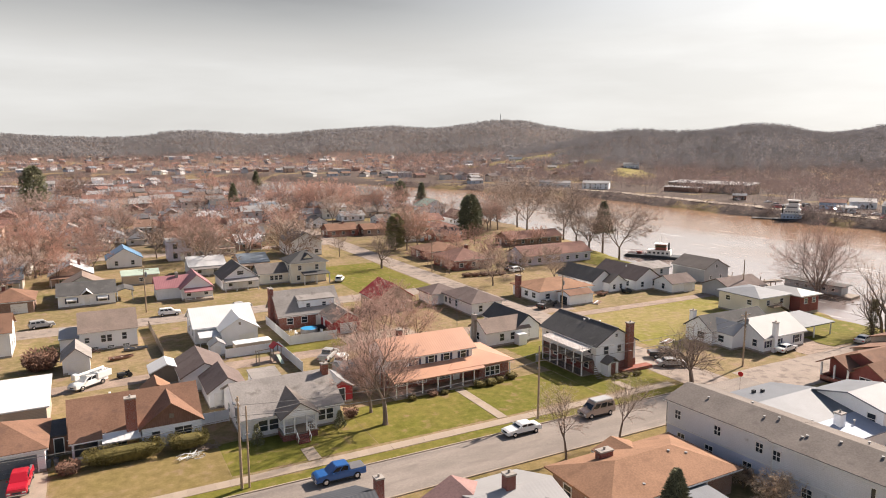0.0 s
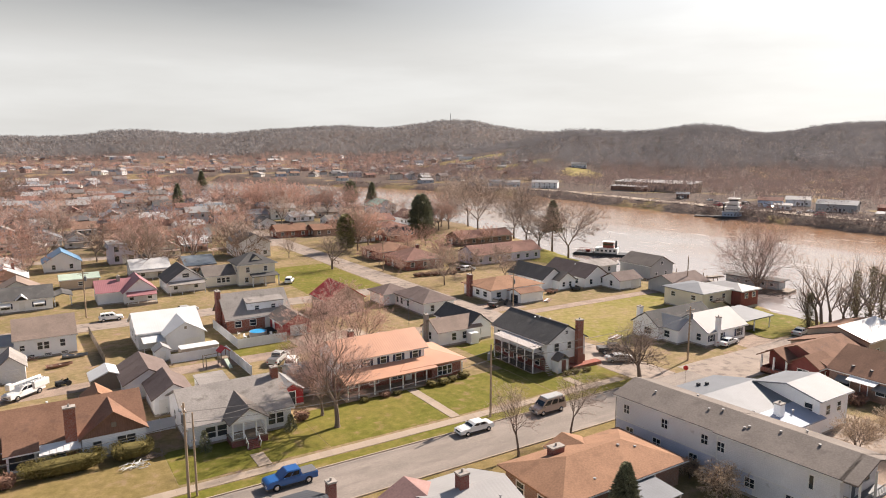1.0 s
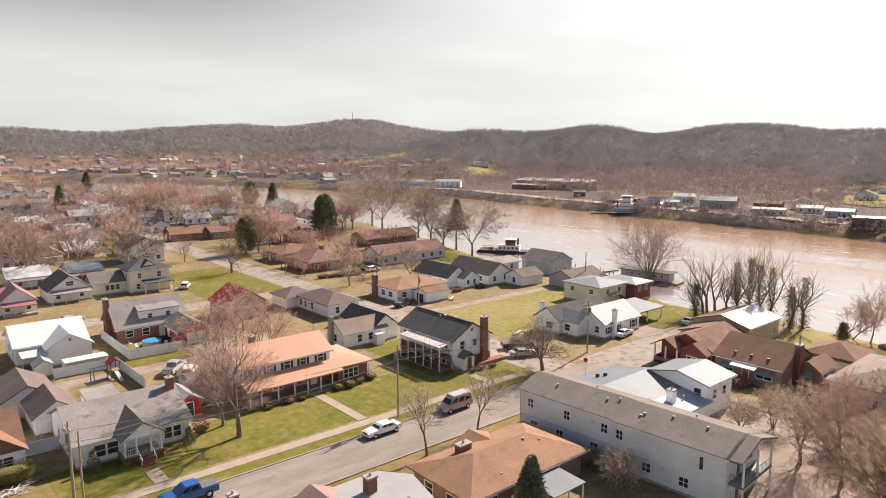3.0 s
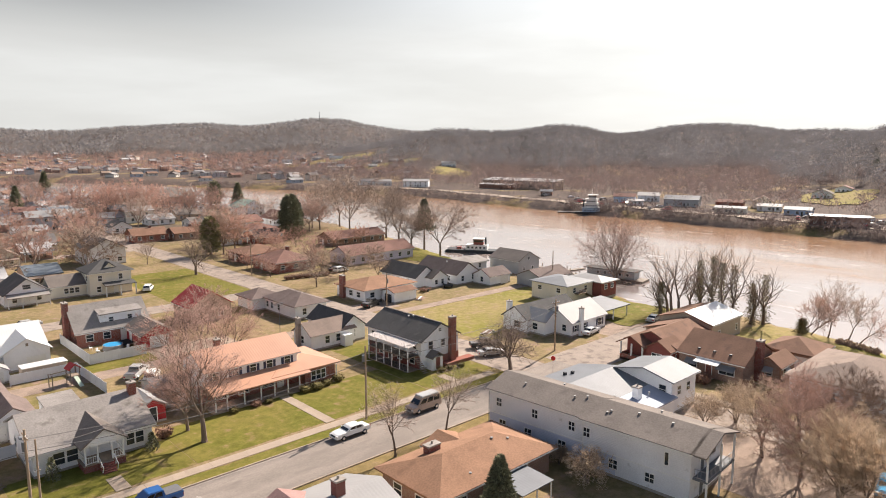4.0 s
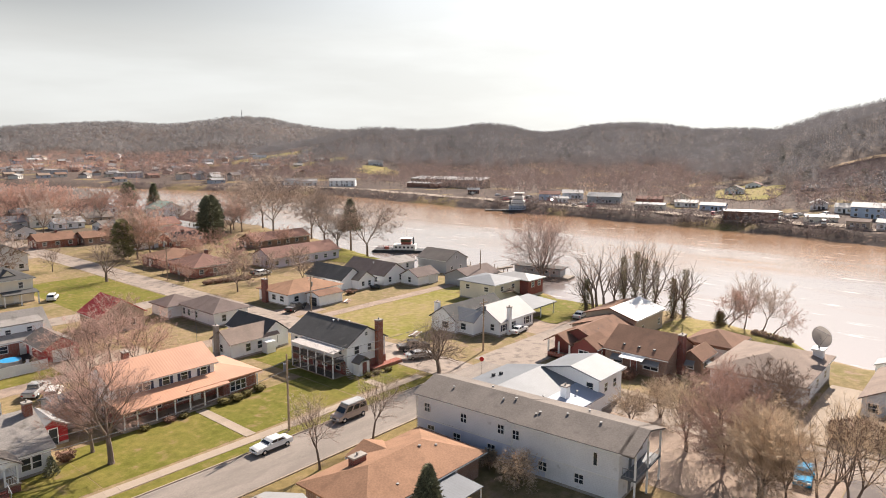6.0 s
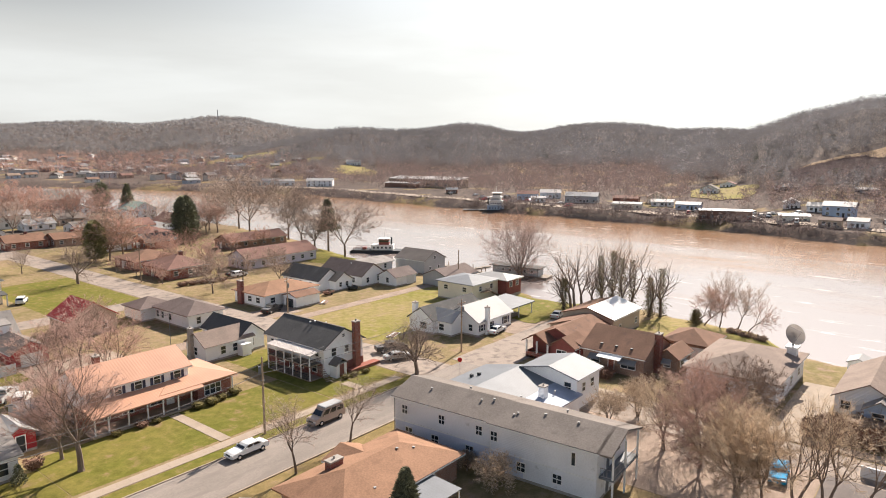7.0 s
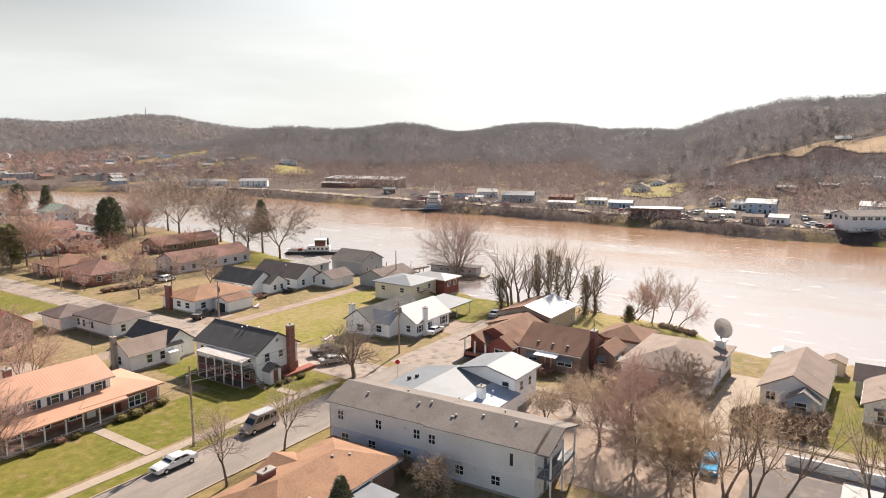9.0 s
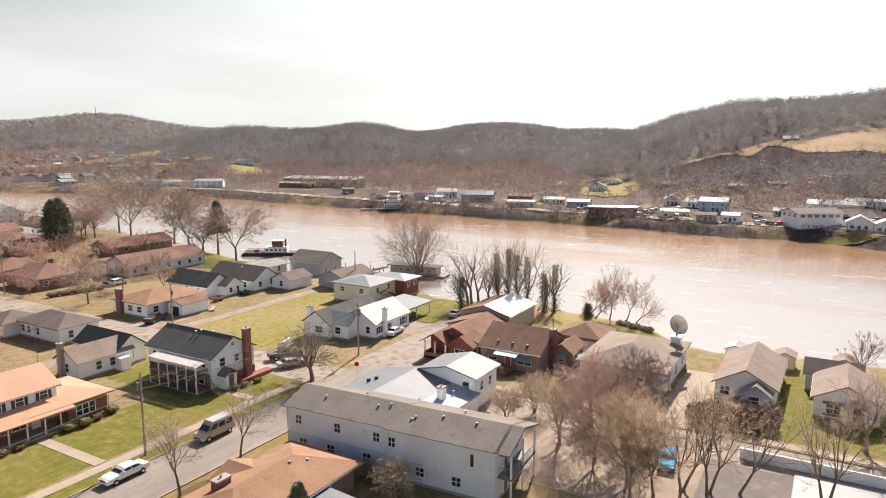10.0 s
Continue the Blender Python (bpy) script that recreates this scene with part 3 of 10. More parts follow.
def water_material():
    """Silty flood water: mirror-like and painted with pale sky sheen near the town's bank, browner and rougher beyond,
    with flecks of foam and glints.
    """
    m = bpy.data.materials.new("river_water")
    m.use_nodes = True
    nt = m.node_tree
    b = nt.nodes["Principled BSDF"]
    b.inputs["IOR"].default_value = 1.9
    geo, mp = nt.nodes.new("ShaderNodeNewGeometry"), nt.nodes.new("ShaderNodeMapping")
    mp.inputs["Scale"].default_value = (1.0, 0.28, 1.0)
    nt.links.new(geo.outputs["Position"], mp.inputs["Vector"])

    def tex(scale, detail, rough):
        n = nt.nodes.new("ShaderNodeTexNoise")
        n.inputs["Scale"].default_value, n.inputs["Detail"].default_value, n.inputs["Roughness"].default_value = scale, detail, rough
        nt.links.new(mp.outputs["Vector"], n.inputs["Vector"])
        return n.outputs["Fac"]

    def span(src, lo, hi, a, c):
        r = nt.nodes.new("ShaderNodeMapRange")
        for i, val in enumerate((lo, hi, a, c), 1):
            r.inputs[i].default_value = val
        nt.links.new(src, r.inputs[0])
        return r.outputs[0]

    def arith(op, p, q):
        n = nt.nodes.new("ShaderNodeMath")
        n.operation = op
        for i, v in enumerate((p, q)):
            if isinstance(v, float):
                n.inputs[i].default_value = v
            else:
                nt.links.new(v, n.inputs[i])
        return n.outputs[0]

    big, small, fleck = tex(0.03, 5.0, 0.55), tex(0.7, 8.0, 0.65), tex(0.22, 6.0, 0.7)
    sep = nt.nodes.new("ShaderNodeSeparateXYZ")
    nt.links.new(geo.outputs["Position"], sep.inputs[0])
    # mask from the painted sky sheen to the brown side where hills are mirrored
    mirror_mask = span(arith("ADD", sep.outputs[0], arith("MULTIPLY", big, 230.0)), 315.0, 378.0, 0.0, 1.0)
    mx = nt.nodes.new("ShaderNodeMixRGB")
    # the near colour holds reflected sky; the far one is silt brown
    mx.inputs[1].default_value, mx.inputs[2].default_value = (0.31, 0.258, 0.238, 1), (0.285, 0.162, 0.09, 1)
    nt.links.new(mirror_mask, mx.inputs[0])
    fm = nt.nodes.new("ShaderNodeMixRGB")
    # white flecks: foam, and ripple glints put into the colour
    fm.inputs[2].default_value = (0.62, 0.59, 0.56, 1)
    nt.links.new(span(fleck, 0.6, 0.7, 0.0, 0.8), fm.inputs[0])
    nt.links.new(mx.outputs[0], fm.inputs[1])
    nt.links.new(fm.outputs[0], b.inputs["Base Color"])
    nt.links.new(span(mirror_mask, 0.0, 1.0, 0.07, 0.13), b.inputs["Roughness"])
    nt.links.new(span(mirror_mask, 0.0, 1.0, 0.9, 0.08), b.inputs["Specular IOR Level"])
    bn = nt.nodes.new("ShaderNodeBump")
    bn.inputs["Distance"].default_value = 0.35
    nt.links.new(span(mirror_mask, 0.0, 1.0, 0.1, 0.12), bn.inputs["Strength"])
    nt.links.new(small, bn.inputs["Height"])
    nt.links.new(bn.outputs["Normal"], b.inputs["Normal"])
    return m


def let_light_through(key, share, gaps=0.0):
    """Loose sprays of twigs: part of the light that falls on them comes out on the other side, part passes between."""
    nt = MAT[key].node_tree
    b = nt.nodes["Principled BSDF"]
    col = [l.from_socket for l in nt.links if l.to_node == b and l.to_socket.name == "Base Color"][0]
    out = [n for n in nt.nodes if n.type == "OUTPUT_MATERIAL"][0]
    tr, mix = nt.nodes.new("ShaderNodeBsdfTranslucent"), nt.nodes.new("ShaderNodeMixShader")
    mix.inputs[0].default_value = share
    nt.links.new(col, tr.inputs["Color"])
    nt.links.new(b.outputs[0], mix.inputs[1])
    nt.links.new(tr.outputs[0], mix.inputs[2])
    if gaps:
        clear, loose = nt.nodes.new("ShaderNodeBsdfTransparent"), nt.nodes.new("ShaderNodeMixShader")
        loose.inputs[0].default_value = gaps
        nt.links.new(mix.outputs[0], loose.inputs[1])
        nt.links.new(clear.outputs[0], loose.inputs[2])
        mix = loose
    nt.links.new(mix.outputs[0], out.inputs["Surface"])


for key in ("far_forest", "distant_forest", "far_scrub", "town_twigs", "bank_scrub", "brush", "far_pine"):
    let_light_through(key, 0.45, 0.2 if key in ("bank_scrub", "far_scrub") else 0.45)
for key in ("twig_tan", "twig_rose", "twig_pale", "twig_red", "twig_brown", "brush_tan", "dish_mesh"):
    let_light_through(key, 0.4)

MAT["water"] = water_material()


# ---- building blocks ----
def from_bm(name, bm, mat, parent=None, label=""):
    me = bpy.data.meshes.new(name)
    bm.to_mesh(me)
    bm.free()
    me.materials.append(MAT[mat])
    ob = new(name, me)
    if parent:
        ob.parent = parent
    if label:
        tagged(ob, label)
    return ob


def part(name, bm, mat, parent, label=""):
    return from_bm(name, bm, mat, parent, label)


def raw(name, verts, faces, mat, parent=None, label=""):
    me = bpy.data.meshes.new(name)
    me.from_pydata([tuple(map(float, v)) for v in verts], [], faces)
    me.materials.append(MAT[mat])
    ob = new(name, me)
    if parent:
        ob.parent = parent
    if label:
        tagged(ob, label)
    return ob


def shared(name, me, parent, m=None):
    ob = new(name, me)
    ob.parent = parent
    if m is not None:
        ob.matrix_basis = m
    return ob


def thing(name, x, y, z, turn, label, category, group=""):
    ob = new(name)
    ob.empty_display_size = 0.5
    ob.matrix_basis = pose(x, y, z, 0, 0, turn)
    return tagged(ob, label, category, group)


def box(bm, x0, x1, y0, y1, z0, z1, bevel=0.0):
    r = bmesh.ops.create_cube(bm, size=1.0)
    for v in r["verts"]:
        v.co = Vector(((v.co.x + 0.5) * (x1 - x0) + x0, (v.co.y + 0.5) * (y1 - y0) + y0, (v.co.z + 0.5) * (z1 - z0) + z0))
    if bevel:
        es = list({e for v in r["verts"] for e in v.link_edges})
        bmesh.ops.bevel(bm, geom=es, offset=bevel, segments=1, affect="EDGES")
    return bm


def boxes(*specs):
    bm = bmesh.new()
    for s in specs:
        box(bm, *s)
    return bm


def cone(bm, r1, r2, z0, z1, x=0.0, y=0.0, seg=10):
    bmesh.ops.create_cone(bm, cap_ends=True, segments=seg, radius1=r1, radius2=r2, depth=z1 - z0, matrix=Matrix.Translation((x, y, (z0 + z1) / 2)))
    return bm


def slab(bm, pts, thick):
    """A plate of even thickness below the polygon pts."""
    top = [bm.verts.new(p) for p in pts]
    low = [bm.verts.new((p[0], p[1], p[2] - thick)) for p in pts]
    bm.faces.new(top)
    bm.faces.new(low[::-1])
    n = len(pts)
    for i in range(n):
        bm.faces.new((top[i], low[i], low[(i + 1) % n], top[(i + 1) % n]))
    return bm


def prism_walls(x0, x1, y0, y1, eave, ridge, axis):
    """Closed wall body; with gables up to the ridge where axis is 'x' or 'y'."""
    bm = bmesh.new()
    lo = [bm.verts.new(p) for p in ((x0, y0, 0), (x1, y0, 0), (x1, y1, 0), (x0, y1, 0))]
    hi = [bm.verts.new(p) for p in ((x0, y0, eave), (x1, y0, eave), (x1, y1, eave), (x0, y1, eave))]
    bm.faces.new(lo[::-1])
    if axis == "x":
        a, b = bm.verts.new((x0, (y0 + y1) / 2, ridge)), bm.verts.new((x1, (y0 + y1) / 2, ridge))
        bm.faces.new((lo[0], lo[1], hi[1], hi[0]))
        bm.faces.new((lo[2], lo[3], hi[3], hi[2]))
        bm.faces.new((lo[1], lo[2], hi[2], b, hi[1]))
        bm.faces.new((lo[3], lo[0], hi[0], a, hi[3]))
        bm.faces.new((hi[0], hi[1], b, a))
        bm.faces.new((hi[2], hi[3], a, b))
    elif axis == "y":
        a, b = bm.verts.new(((x0 + x1) / 2, y0, ridge)), bm.verts.new(((x0 + x1) / 2, y1, ridge))
        bm.faces.new((lo[1], lo[2], hi[2], hi[1]))
        bm.faces.new((lo[3], lo[0], hi[0], hi[3]))
        bm.faces.new((lo[0], lo[1], hi[1], a, hi[0]))
        bm.faces.new((lo[2], lo[3], hi[3], b, hi[2]))
        bm.faces.new((hi[1], hi[2], b, a))
        bm.faces.new((hi[3], hi[0], a, b))
    else:
        for i in range(4):
            j = (i + 1) % 4
            bm.faces.new((lo[i], lo[j], hi[j], hi[i]))
        bm.faces.new(hi)
    return bm


def roof_mesh(x0, x1, y0, y1, eave, ridge, axis, over=0.45, thick=0.18):
    bm = bmesh.new()
    lift = 0.03 + thick
    X0, X1, Y0, Y1 = x0 - over, x1 + over, y0 - over, y1 + over
    xm, ym = (x0 + x1) / 2, (y0 + y1) / 2
    if axis == "x":
        dz = (ridge - eave) / (ym - y0) * over
        e, r = eave - dz + lift, ridge + lift
        slab(bm, [(X0, Y0, e), (X1, Y0, e), (X1, ym, r), (X0, ym, r)], thick)
        slab(bm, [(X0, ym, r), (X1, ym, r), (X1, Y1, e), (X0, Y1, e)], thick)
    elif axis == "y":
        dz = (ridge - eave) / (xm - x0) * over
        e, r = eave - dz + lift, ridge + lift
        slab(bm, [(X0, Y0, e), (xm, Y0, r), (xm, Y1, r), (X0, Y1, e)], thick)
        slab(bm, [(xm, Y0, r), (X1, Y0, e), (X1, Y1, e), (xm, Y1, r)], thick)
    elif axis == "hip":
        e, r = eave + lift, ridge + lift
        k = min(X1 - X0, Y1 - Y0) / 2
        if X1 - X0 >= Y1 - Y0:
            p, q = (X0 + k, ym, r), (X1 - k - 0.01, ym, r)
        else:
            p, q = (xm, Y0 + k, r), (xm, Y1 - k - 0.01, r)
        A, B, C, D = (X0, Y0, e), (X1, Y0, e), (X1, Y1, e), (X0, Y1, e)
        if X1 - X0 >= Y1 - Y0:
            for f in ([A, B, q, p], [C, D, p, q], [B, C, q], [D, A, p]):
                slab(bm, f, thick)
        else:
            for f in ([B, C, q, p], [D, A, p, q], [A, B, p], [C, D, q]):
                slab(bm, f, thick)
    elif axis == "flat":
        slab(bm, [(X0, Y0, eave + lift), (X1, Y0, eave + lift), (X1, Y1, ridge + lift), (X0, Y1, ridge + lift)], thick)
    elif axis == "flatx":
        slab(bm, [(X0, Y0, eave + lift), (X1, Y0, ridge + lift), (X1, Y1, ridge + lift), (X0, Y1, eave + lift)], thick)
    return bm


_window_cache = {}


def lattice(xs, zs, y0, y1):
    """One connected frame: the cells of odd row and odd column between xs and zs are open, all others solid."""
    bm = bmesh.new()
    f = [[bm.verts.new((x, y0, z)) for z in zs] for x in xs]
    b = [[bm.verts.new((x, y1, z)) for z in zs] for x in xs]
    nx, nz = len(xs) - 1, len(zs) - 1

    def solid(i, k):
        return 0 <= i < nx and 0 <= k < nz and not (i % 2 and k % 2)

    for i in range(nx):
        for k in range(nz):
            if not solid(i, k):
                continue
            bm.faces.new((f[i][k], f[i + 1][k], f[i + 1][k + 1], f[i][k + 1]))
            bm.faces.new((b[i][k + 1], b[i + 1][k + 1], b[i + 1][k], b[i][k]))
            for di, dk, p, q in ((-1, 0, (i, k + 1), (i, k)), (1, 0, (i + 1, k), (i + 1, k + 1)), (0, -1, (i, k), (i + 1, k)), (0, 1, (i + 1, k + 1), (i, k + 1))):
                if not solid(i + di, k + dk):
                    bm.faces.new((f[p[0]][p[1]], b[p[0]][p[1]], b[q[0]][q[1]], f[q[0]][q[1]]))
    bmesh.ops.recalc_face_normals(bm, faces=bm.faces)
    return bm


def window_meshes(w, h, trim, paned, style):
    """Frame and pane of a window that looks towards -y, its middle at the origin."""
    key = (round(w, 2), round(h, 2), trim, paned, style)
    if key not in _window_cache:
        t = 0.1
        xs = [-w / 2 - t, -w / 2, w / 2, w / 2 + t] if style != "grid" else [-w / 2 - t, -w / 2, -0.03, 0.03, w / 2, w / 2 + t]
        zs = [-h / 2 - t, -h / 2, h / 2, h / 2 + t] if style == "plain" else [-h / 2 - t, -h / 2, -0.035, 0.035, h / 2, h / 2 + t]
        f = bpy.data.meshes.new("window")
        bm = lattice(xs, zs, -0.07, 0.03)
        bm.to_mesh(f)
        bm.free()
        f.materials.append(MAT[trim])
        p = bpy.data.meshes.new("pane")
        bm = boxes((-w / 2 - 0.02, w / 2 + 0.02, -0.025, 0.02, -h / 2 - 0.02, h / 2 + 0.02))
        bm.to_mesh(p)
        bm.free()
        p.materials.append(MAT[paned])
        _window_cache[key] = (f, p)
    return _window_cache[key]




def on_face(face, b, u, z):
    """The pose of something on a wall of the body b = (x0, x1, y0, y1): u metres from the wall's west or south end."""
    x0, x1, y0, y1 = b
    if face == "S":
        return pose(x0 + u, y0, z, 0, 0, 0)
    if face == "N":
        return pose(x0 + u, y1, z, 0, 0, 180)
    if face == "W":
        return pose(x0, y0 + u, z, 0, 0, -90)
    return pose(x1, y0 + u, z, 0, 0, 90)


def add_window(house, b, face, u, z, w=0.9, h=1.3, trim="white_paint", paned="pane", style="sash", shutters=False, awning=None, plain=False):
    f, p = window_meshes(w, h, trim, paned, style)
    m = on_face(face, b, u, z)
    if plain:
        return shared("window", p, house, m)
    win = shared("window", f, house, m)
    shared("pane", p, win)
    if shutters:
        for s in (-1, 1):
            sx = s * (w / 2 + 0.32)
            part("shutter", boxes((sx - 0.2, sx + 0.2, -0.08, 0.02, -h / 2, h / 2)), "shutter_paint", win)
    if awning:
        bm = bmesh.new()
        slab(bm, [(-w / 2 - 0.25, -0.9, h / 2 - 0.35), (w / 2 + 0.25, -0.9, h / 2 - 0.35), (w / 2 + 0.25, -0.03, h / 2 + 0.25), (-w / 2 - 0.25, -0.03, h / 2 + 0.25)], 0.05)
        box(bm, -w / 2 - 0.25, w / 2 + 0.25, -0.92, -0.88, h / 2 - 0.55, h / 2 - 0.33)
        part("awning", bm, awning, win, "sloping metal window awning")
    return win


def add_door(house, b, face, u, w=0.95, h=2.05, mat="white_paint", z0=0.15, label=""):
    m = on_face(face, b, u, z0)
    bm = boxes((-w / 2 - 0.1, -w / 2, -0.07, 0.04, 0, h + 0.1), (w / 2, w / 2 + 0.1, -0.07, 0.04, 0, h + 0.1), (-w / 2, w / 2, -0.07, 0.04, h, h + 0.1))
    fr = part("door", bm, "white_paint", house, label)
    fr.matrix_basis = m
    leaf = boxes((-w / 2, w / 2, -0.03, 0.03, 0, h))
    box(leaf, -w * 0.32, w * 0.32, -0.045, -0.03, h * 0.55, h * 0.88)
    box(leaf, -w * 0.32, w * 0.32, -0.045, -0.03, h * 0.12, h * 0.45)
    part("door_leaf", leaf, mat, fr)
    part("door_handle", boxes((w * 0.36, w * 0.42, -0.09, -0.03, h * 0.46, h * 0.5)), "chrome", fr)
    return fr


def add_garage_door(house, b, face, u, w=2.6, h=2.1, mat="white_paint"):
    m = on_face(face, b, u, 0.02)
    fr = part("garage_door", boxes((-w / 2 - 0.12, -w / 2, -0.07, 0.04, 0, h + 0.12), (w / 2, w / 2 + 0.12, -0.07, 0.04, 0, h + 0.12), (-w / 2, w / 2, -0.07, 0.04, h, h + 0.12)), "white_paint", house)
    fr.matrix_basis = m
    n = 4
    for i in range(n):
        part("door_panel", boxes((-w / 2, w / 2, -0.035, 0.02, h * i / n + 0.012, h * (i + 1) / n - 0.012)), mat, fr)


def add_chimney(house, x, y, w, d, z0, z1, mat="red_brick", label=""):
    bm = boxes((x - w / 2, x + w / 2, y - d / 2, y + d / 2, z0, z1 - 0.15))
    ch = part("chimney", bm, mat, house, label)
    cap = boxes((x - w / 2 - 0.07, x + w / 2 + 0.07, y - d / 2 - 0.07, y + d / 2 + 0.07, z1 - 0.17, z1))
    cone(cap, 0.13, 0.11, z1, z1 + 0.3, x, y, 8)
    part("chimney_cap", cap, "stone_block", ch)


def add_body(house, spec, name="wall", gutters=True):
    """spec: x0, x1, y0, y1, eave, ridge, axis, wall material, roof material, and optionally the overhang."""
    x0, x1, y0, y1, eave, ridge, axis, wall, roof = spec[:9]
    over = spec[9] if len(spec) > 9 else 0.45
    if axis in ("x", "y"):
        w = part(name, prism_walls(x0, x1, y0, y1, eave, ridge, axis), wall, house)
    else:
        w = part(name, prism_walls(x0, x1, y0, y1, min(eave, ridge), ridge, "hip"), wall, house)
    if wall not in ("red_brick", "brown_brick", "dark_brick", "stone_block"):
        part("foundation", boxes((x0 - 0.03, x1 + 0.03, y0 - 0.03, y1 + 0.03, -0.3, 0.32)), "stone_block", house)
    r = part("roof", roof_mesh(x0, x1, y0, y1, eave, ridge, axis, over), roof, house)
    # gutter boards under the eaves
    if not gutters:
        return w, r
    if axis in ("x", "hip"):
        for yy in (y0 - over - 0.03, y1 + over - 0.04):
            dz = (ridge - eave) / ((y1 - y0) / 2) * over if axis == "x" else 0
            part("gutter", boxes((x0 - over, x1 + over, yy, yy + 0.07, eave - dz - 0.02, eave - dz + 0.13)), "white_paint", r)
    elif axis == "y":
        for xx in (x0 - over - 0.03, x1 + over - 0.04):
            dz = (ridge - eave) / ((x1 - x0) / 2) * over
            part("gutter", boxes((xx, xx + 0.07, y0 - over, y1 + over, eave - dz - 0.02, eave - dz + 0.13)), "white_paint", r)
    return w, r


def add_vents(house, pts, mat="white_paint"):
    if mat == "dark_paint":
        for x, y, z in pts:
            part("roof_vent", boxes((x - 0.2, x + 0.2, y - 0.2, y + 0.2, z - 0.3, z + 0.16)), mat, house)
        return
    for x, y, z in pts:
        part("roof_vent", cone(cone(bmesh.new(), 0.07, 0.07, z - 0.3, z + 0.35, x, y, 8), 0.16, 0.16, z + 0.3, z + 0.42, x, y, 8), mat, house)


def auto_windows(house, b, z, faces="SW", gap=3.0, **kw):
    x0, x1, y0, y1 = b
    for f in faces:
        n = max(1, int(((x1 - x0) if f in "SN" else (y1 - y0)) / gap))
        L = (x1 - x0) if f in "SN" else (y1 - y0)
        for i in range(n):
            add_window(house, b, f, L * (i + 0.5) / n, z, **kw)


# ---- ground, river, hills ----
def curve_at(table, t):
    return float(np.interp(t, [p[0] for p in table], [p[1] for p in table]))


# the x of the near and the far water's edge, along y
NEAR_EDGE = [(-1500, 420), (-500, 190), (-120, 150), (-6, 146), (8, 141), (26, 140), (40, 150), (56, 155), (86, 150), (120, 153), (170, 163), (192, 167), (234, 183), (310, 192), (430, 190), (600, 172), (800, 70), (1000, -180), (1500, -1500)]
FAR_EDGE = [(-1500, 640), (-500, 380), (-60, 300), (-12, 303), (7, 311), (60, 311), (90, 320), (150, 324), (225, 328), (300, 333), (367, 340), (411, 346), (515, 314), (572, 292), (674, 250), (850, 160), (1050, -100), (1500, -1250)]
WATER = -2.5
# ranges of hills: distance, depth, and the slope up to the crest (degrees above the eye) by direction (degrees from +x)
HILLS = [
    (2300, 430, [(40, 0.2), (45, 0.8), (48, 1.0), (51, 1.2), (53.4, 1.56), (55, 1.93), (56.9, 2.1), (58.4, 2.02), (60, 1.76), (61.6, 1.5), (63.3, 1.42), (64.5, 1.52), (66, 1.65), (68.4, 1.55), (70.6, 1.37),
                 (72, 1.3), (74, 1.07), (75.5, 0.95), (78.3, 0.95), (79.6, 1.08), (81.7, 1.2), (83.8, 1.1), (85.8, 0.76), (87.8, 0.68), (91.5, 0.73), (95, 0.9), (110, 1.0), (140, 0.8), (170, 0.4)]),
    (1250, 240, [(28, 0.0), (31, 0.5), (33.5, 0.93), (35.1, 1.45), (37.2, 1.72), (39, 1.48), (41, 1.17), (43, 1.1), (45.2, 1.22), (47.4, 1.25), (49, 1.02), (52, 0.4), (57, -0.4), (62, -1.5)]),
    (1450, 300, [(10, 0.5), (14, 0.9), (16.7, 1.07), (18.4, 1.13), (20.3, 1.1), (21.3, 1.28), (23, 1.55), (25, 1.66), (27.2, 1.62), (29, 1.4), (30.4, 1.12), (31.4, 0.97), (33.5, 0.8), (38, 0.3)]),
    (850, 190, [(-60, 2.5), (-40, 3.5), (-18, 4.0), (-8, 4.0), (-2.2, 3.8), (0, 3.45), (1.9, 3.36), (3.7, 3.36), (5.6, 3.37), (7.5, 3.33), (8.5, 3.08), (9.6, 2.77), (11, 2.5), (12, 2.25), (13, 1.8), (14.3, 1.38), (15.2, 1.05), (17, 0.5), (20, -0.4), (24, -2.0)]),
]
CREST_TREES = 14.0


def hill_height(x, y):
    az, r = np.degrees(np.arctan2(y, x)), np.hypot(x, y)
    z = np.zeros_like(x)
    for dist, deep, crest in HILLS:
        slope = np.interp(az, [c[0] for c in crest], [c[1] for c in crest], left=-3, right=-3)
        high = np.maximum(37 + dist * np.tan(np.radians(slope)) - CREST_TREES, 0)
        # spurs and hollows on the flanks
        spur = 1 + 0.10 * np.sin(az * 0.55 + dist) * np.clip(np.abs(r - dist) / deep, 0, 1)
        g = high * np.exp(-0.5 * ((r - dist) / (deep * spur)) ** 2)
        z = (z ** 6 + g ** 6) ** (1 / 6)
    return np.maximum(z - 2.5 * np.exp(-z / 12), 0)


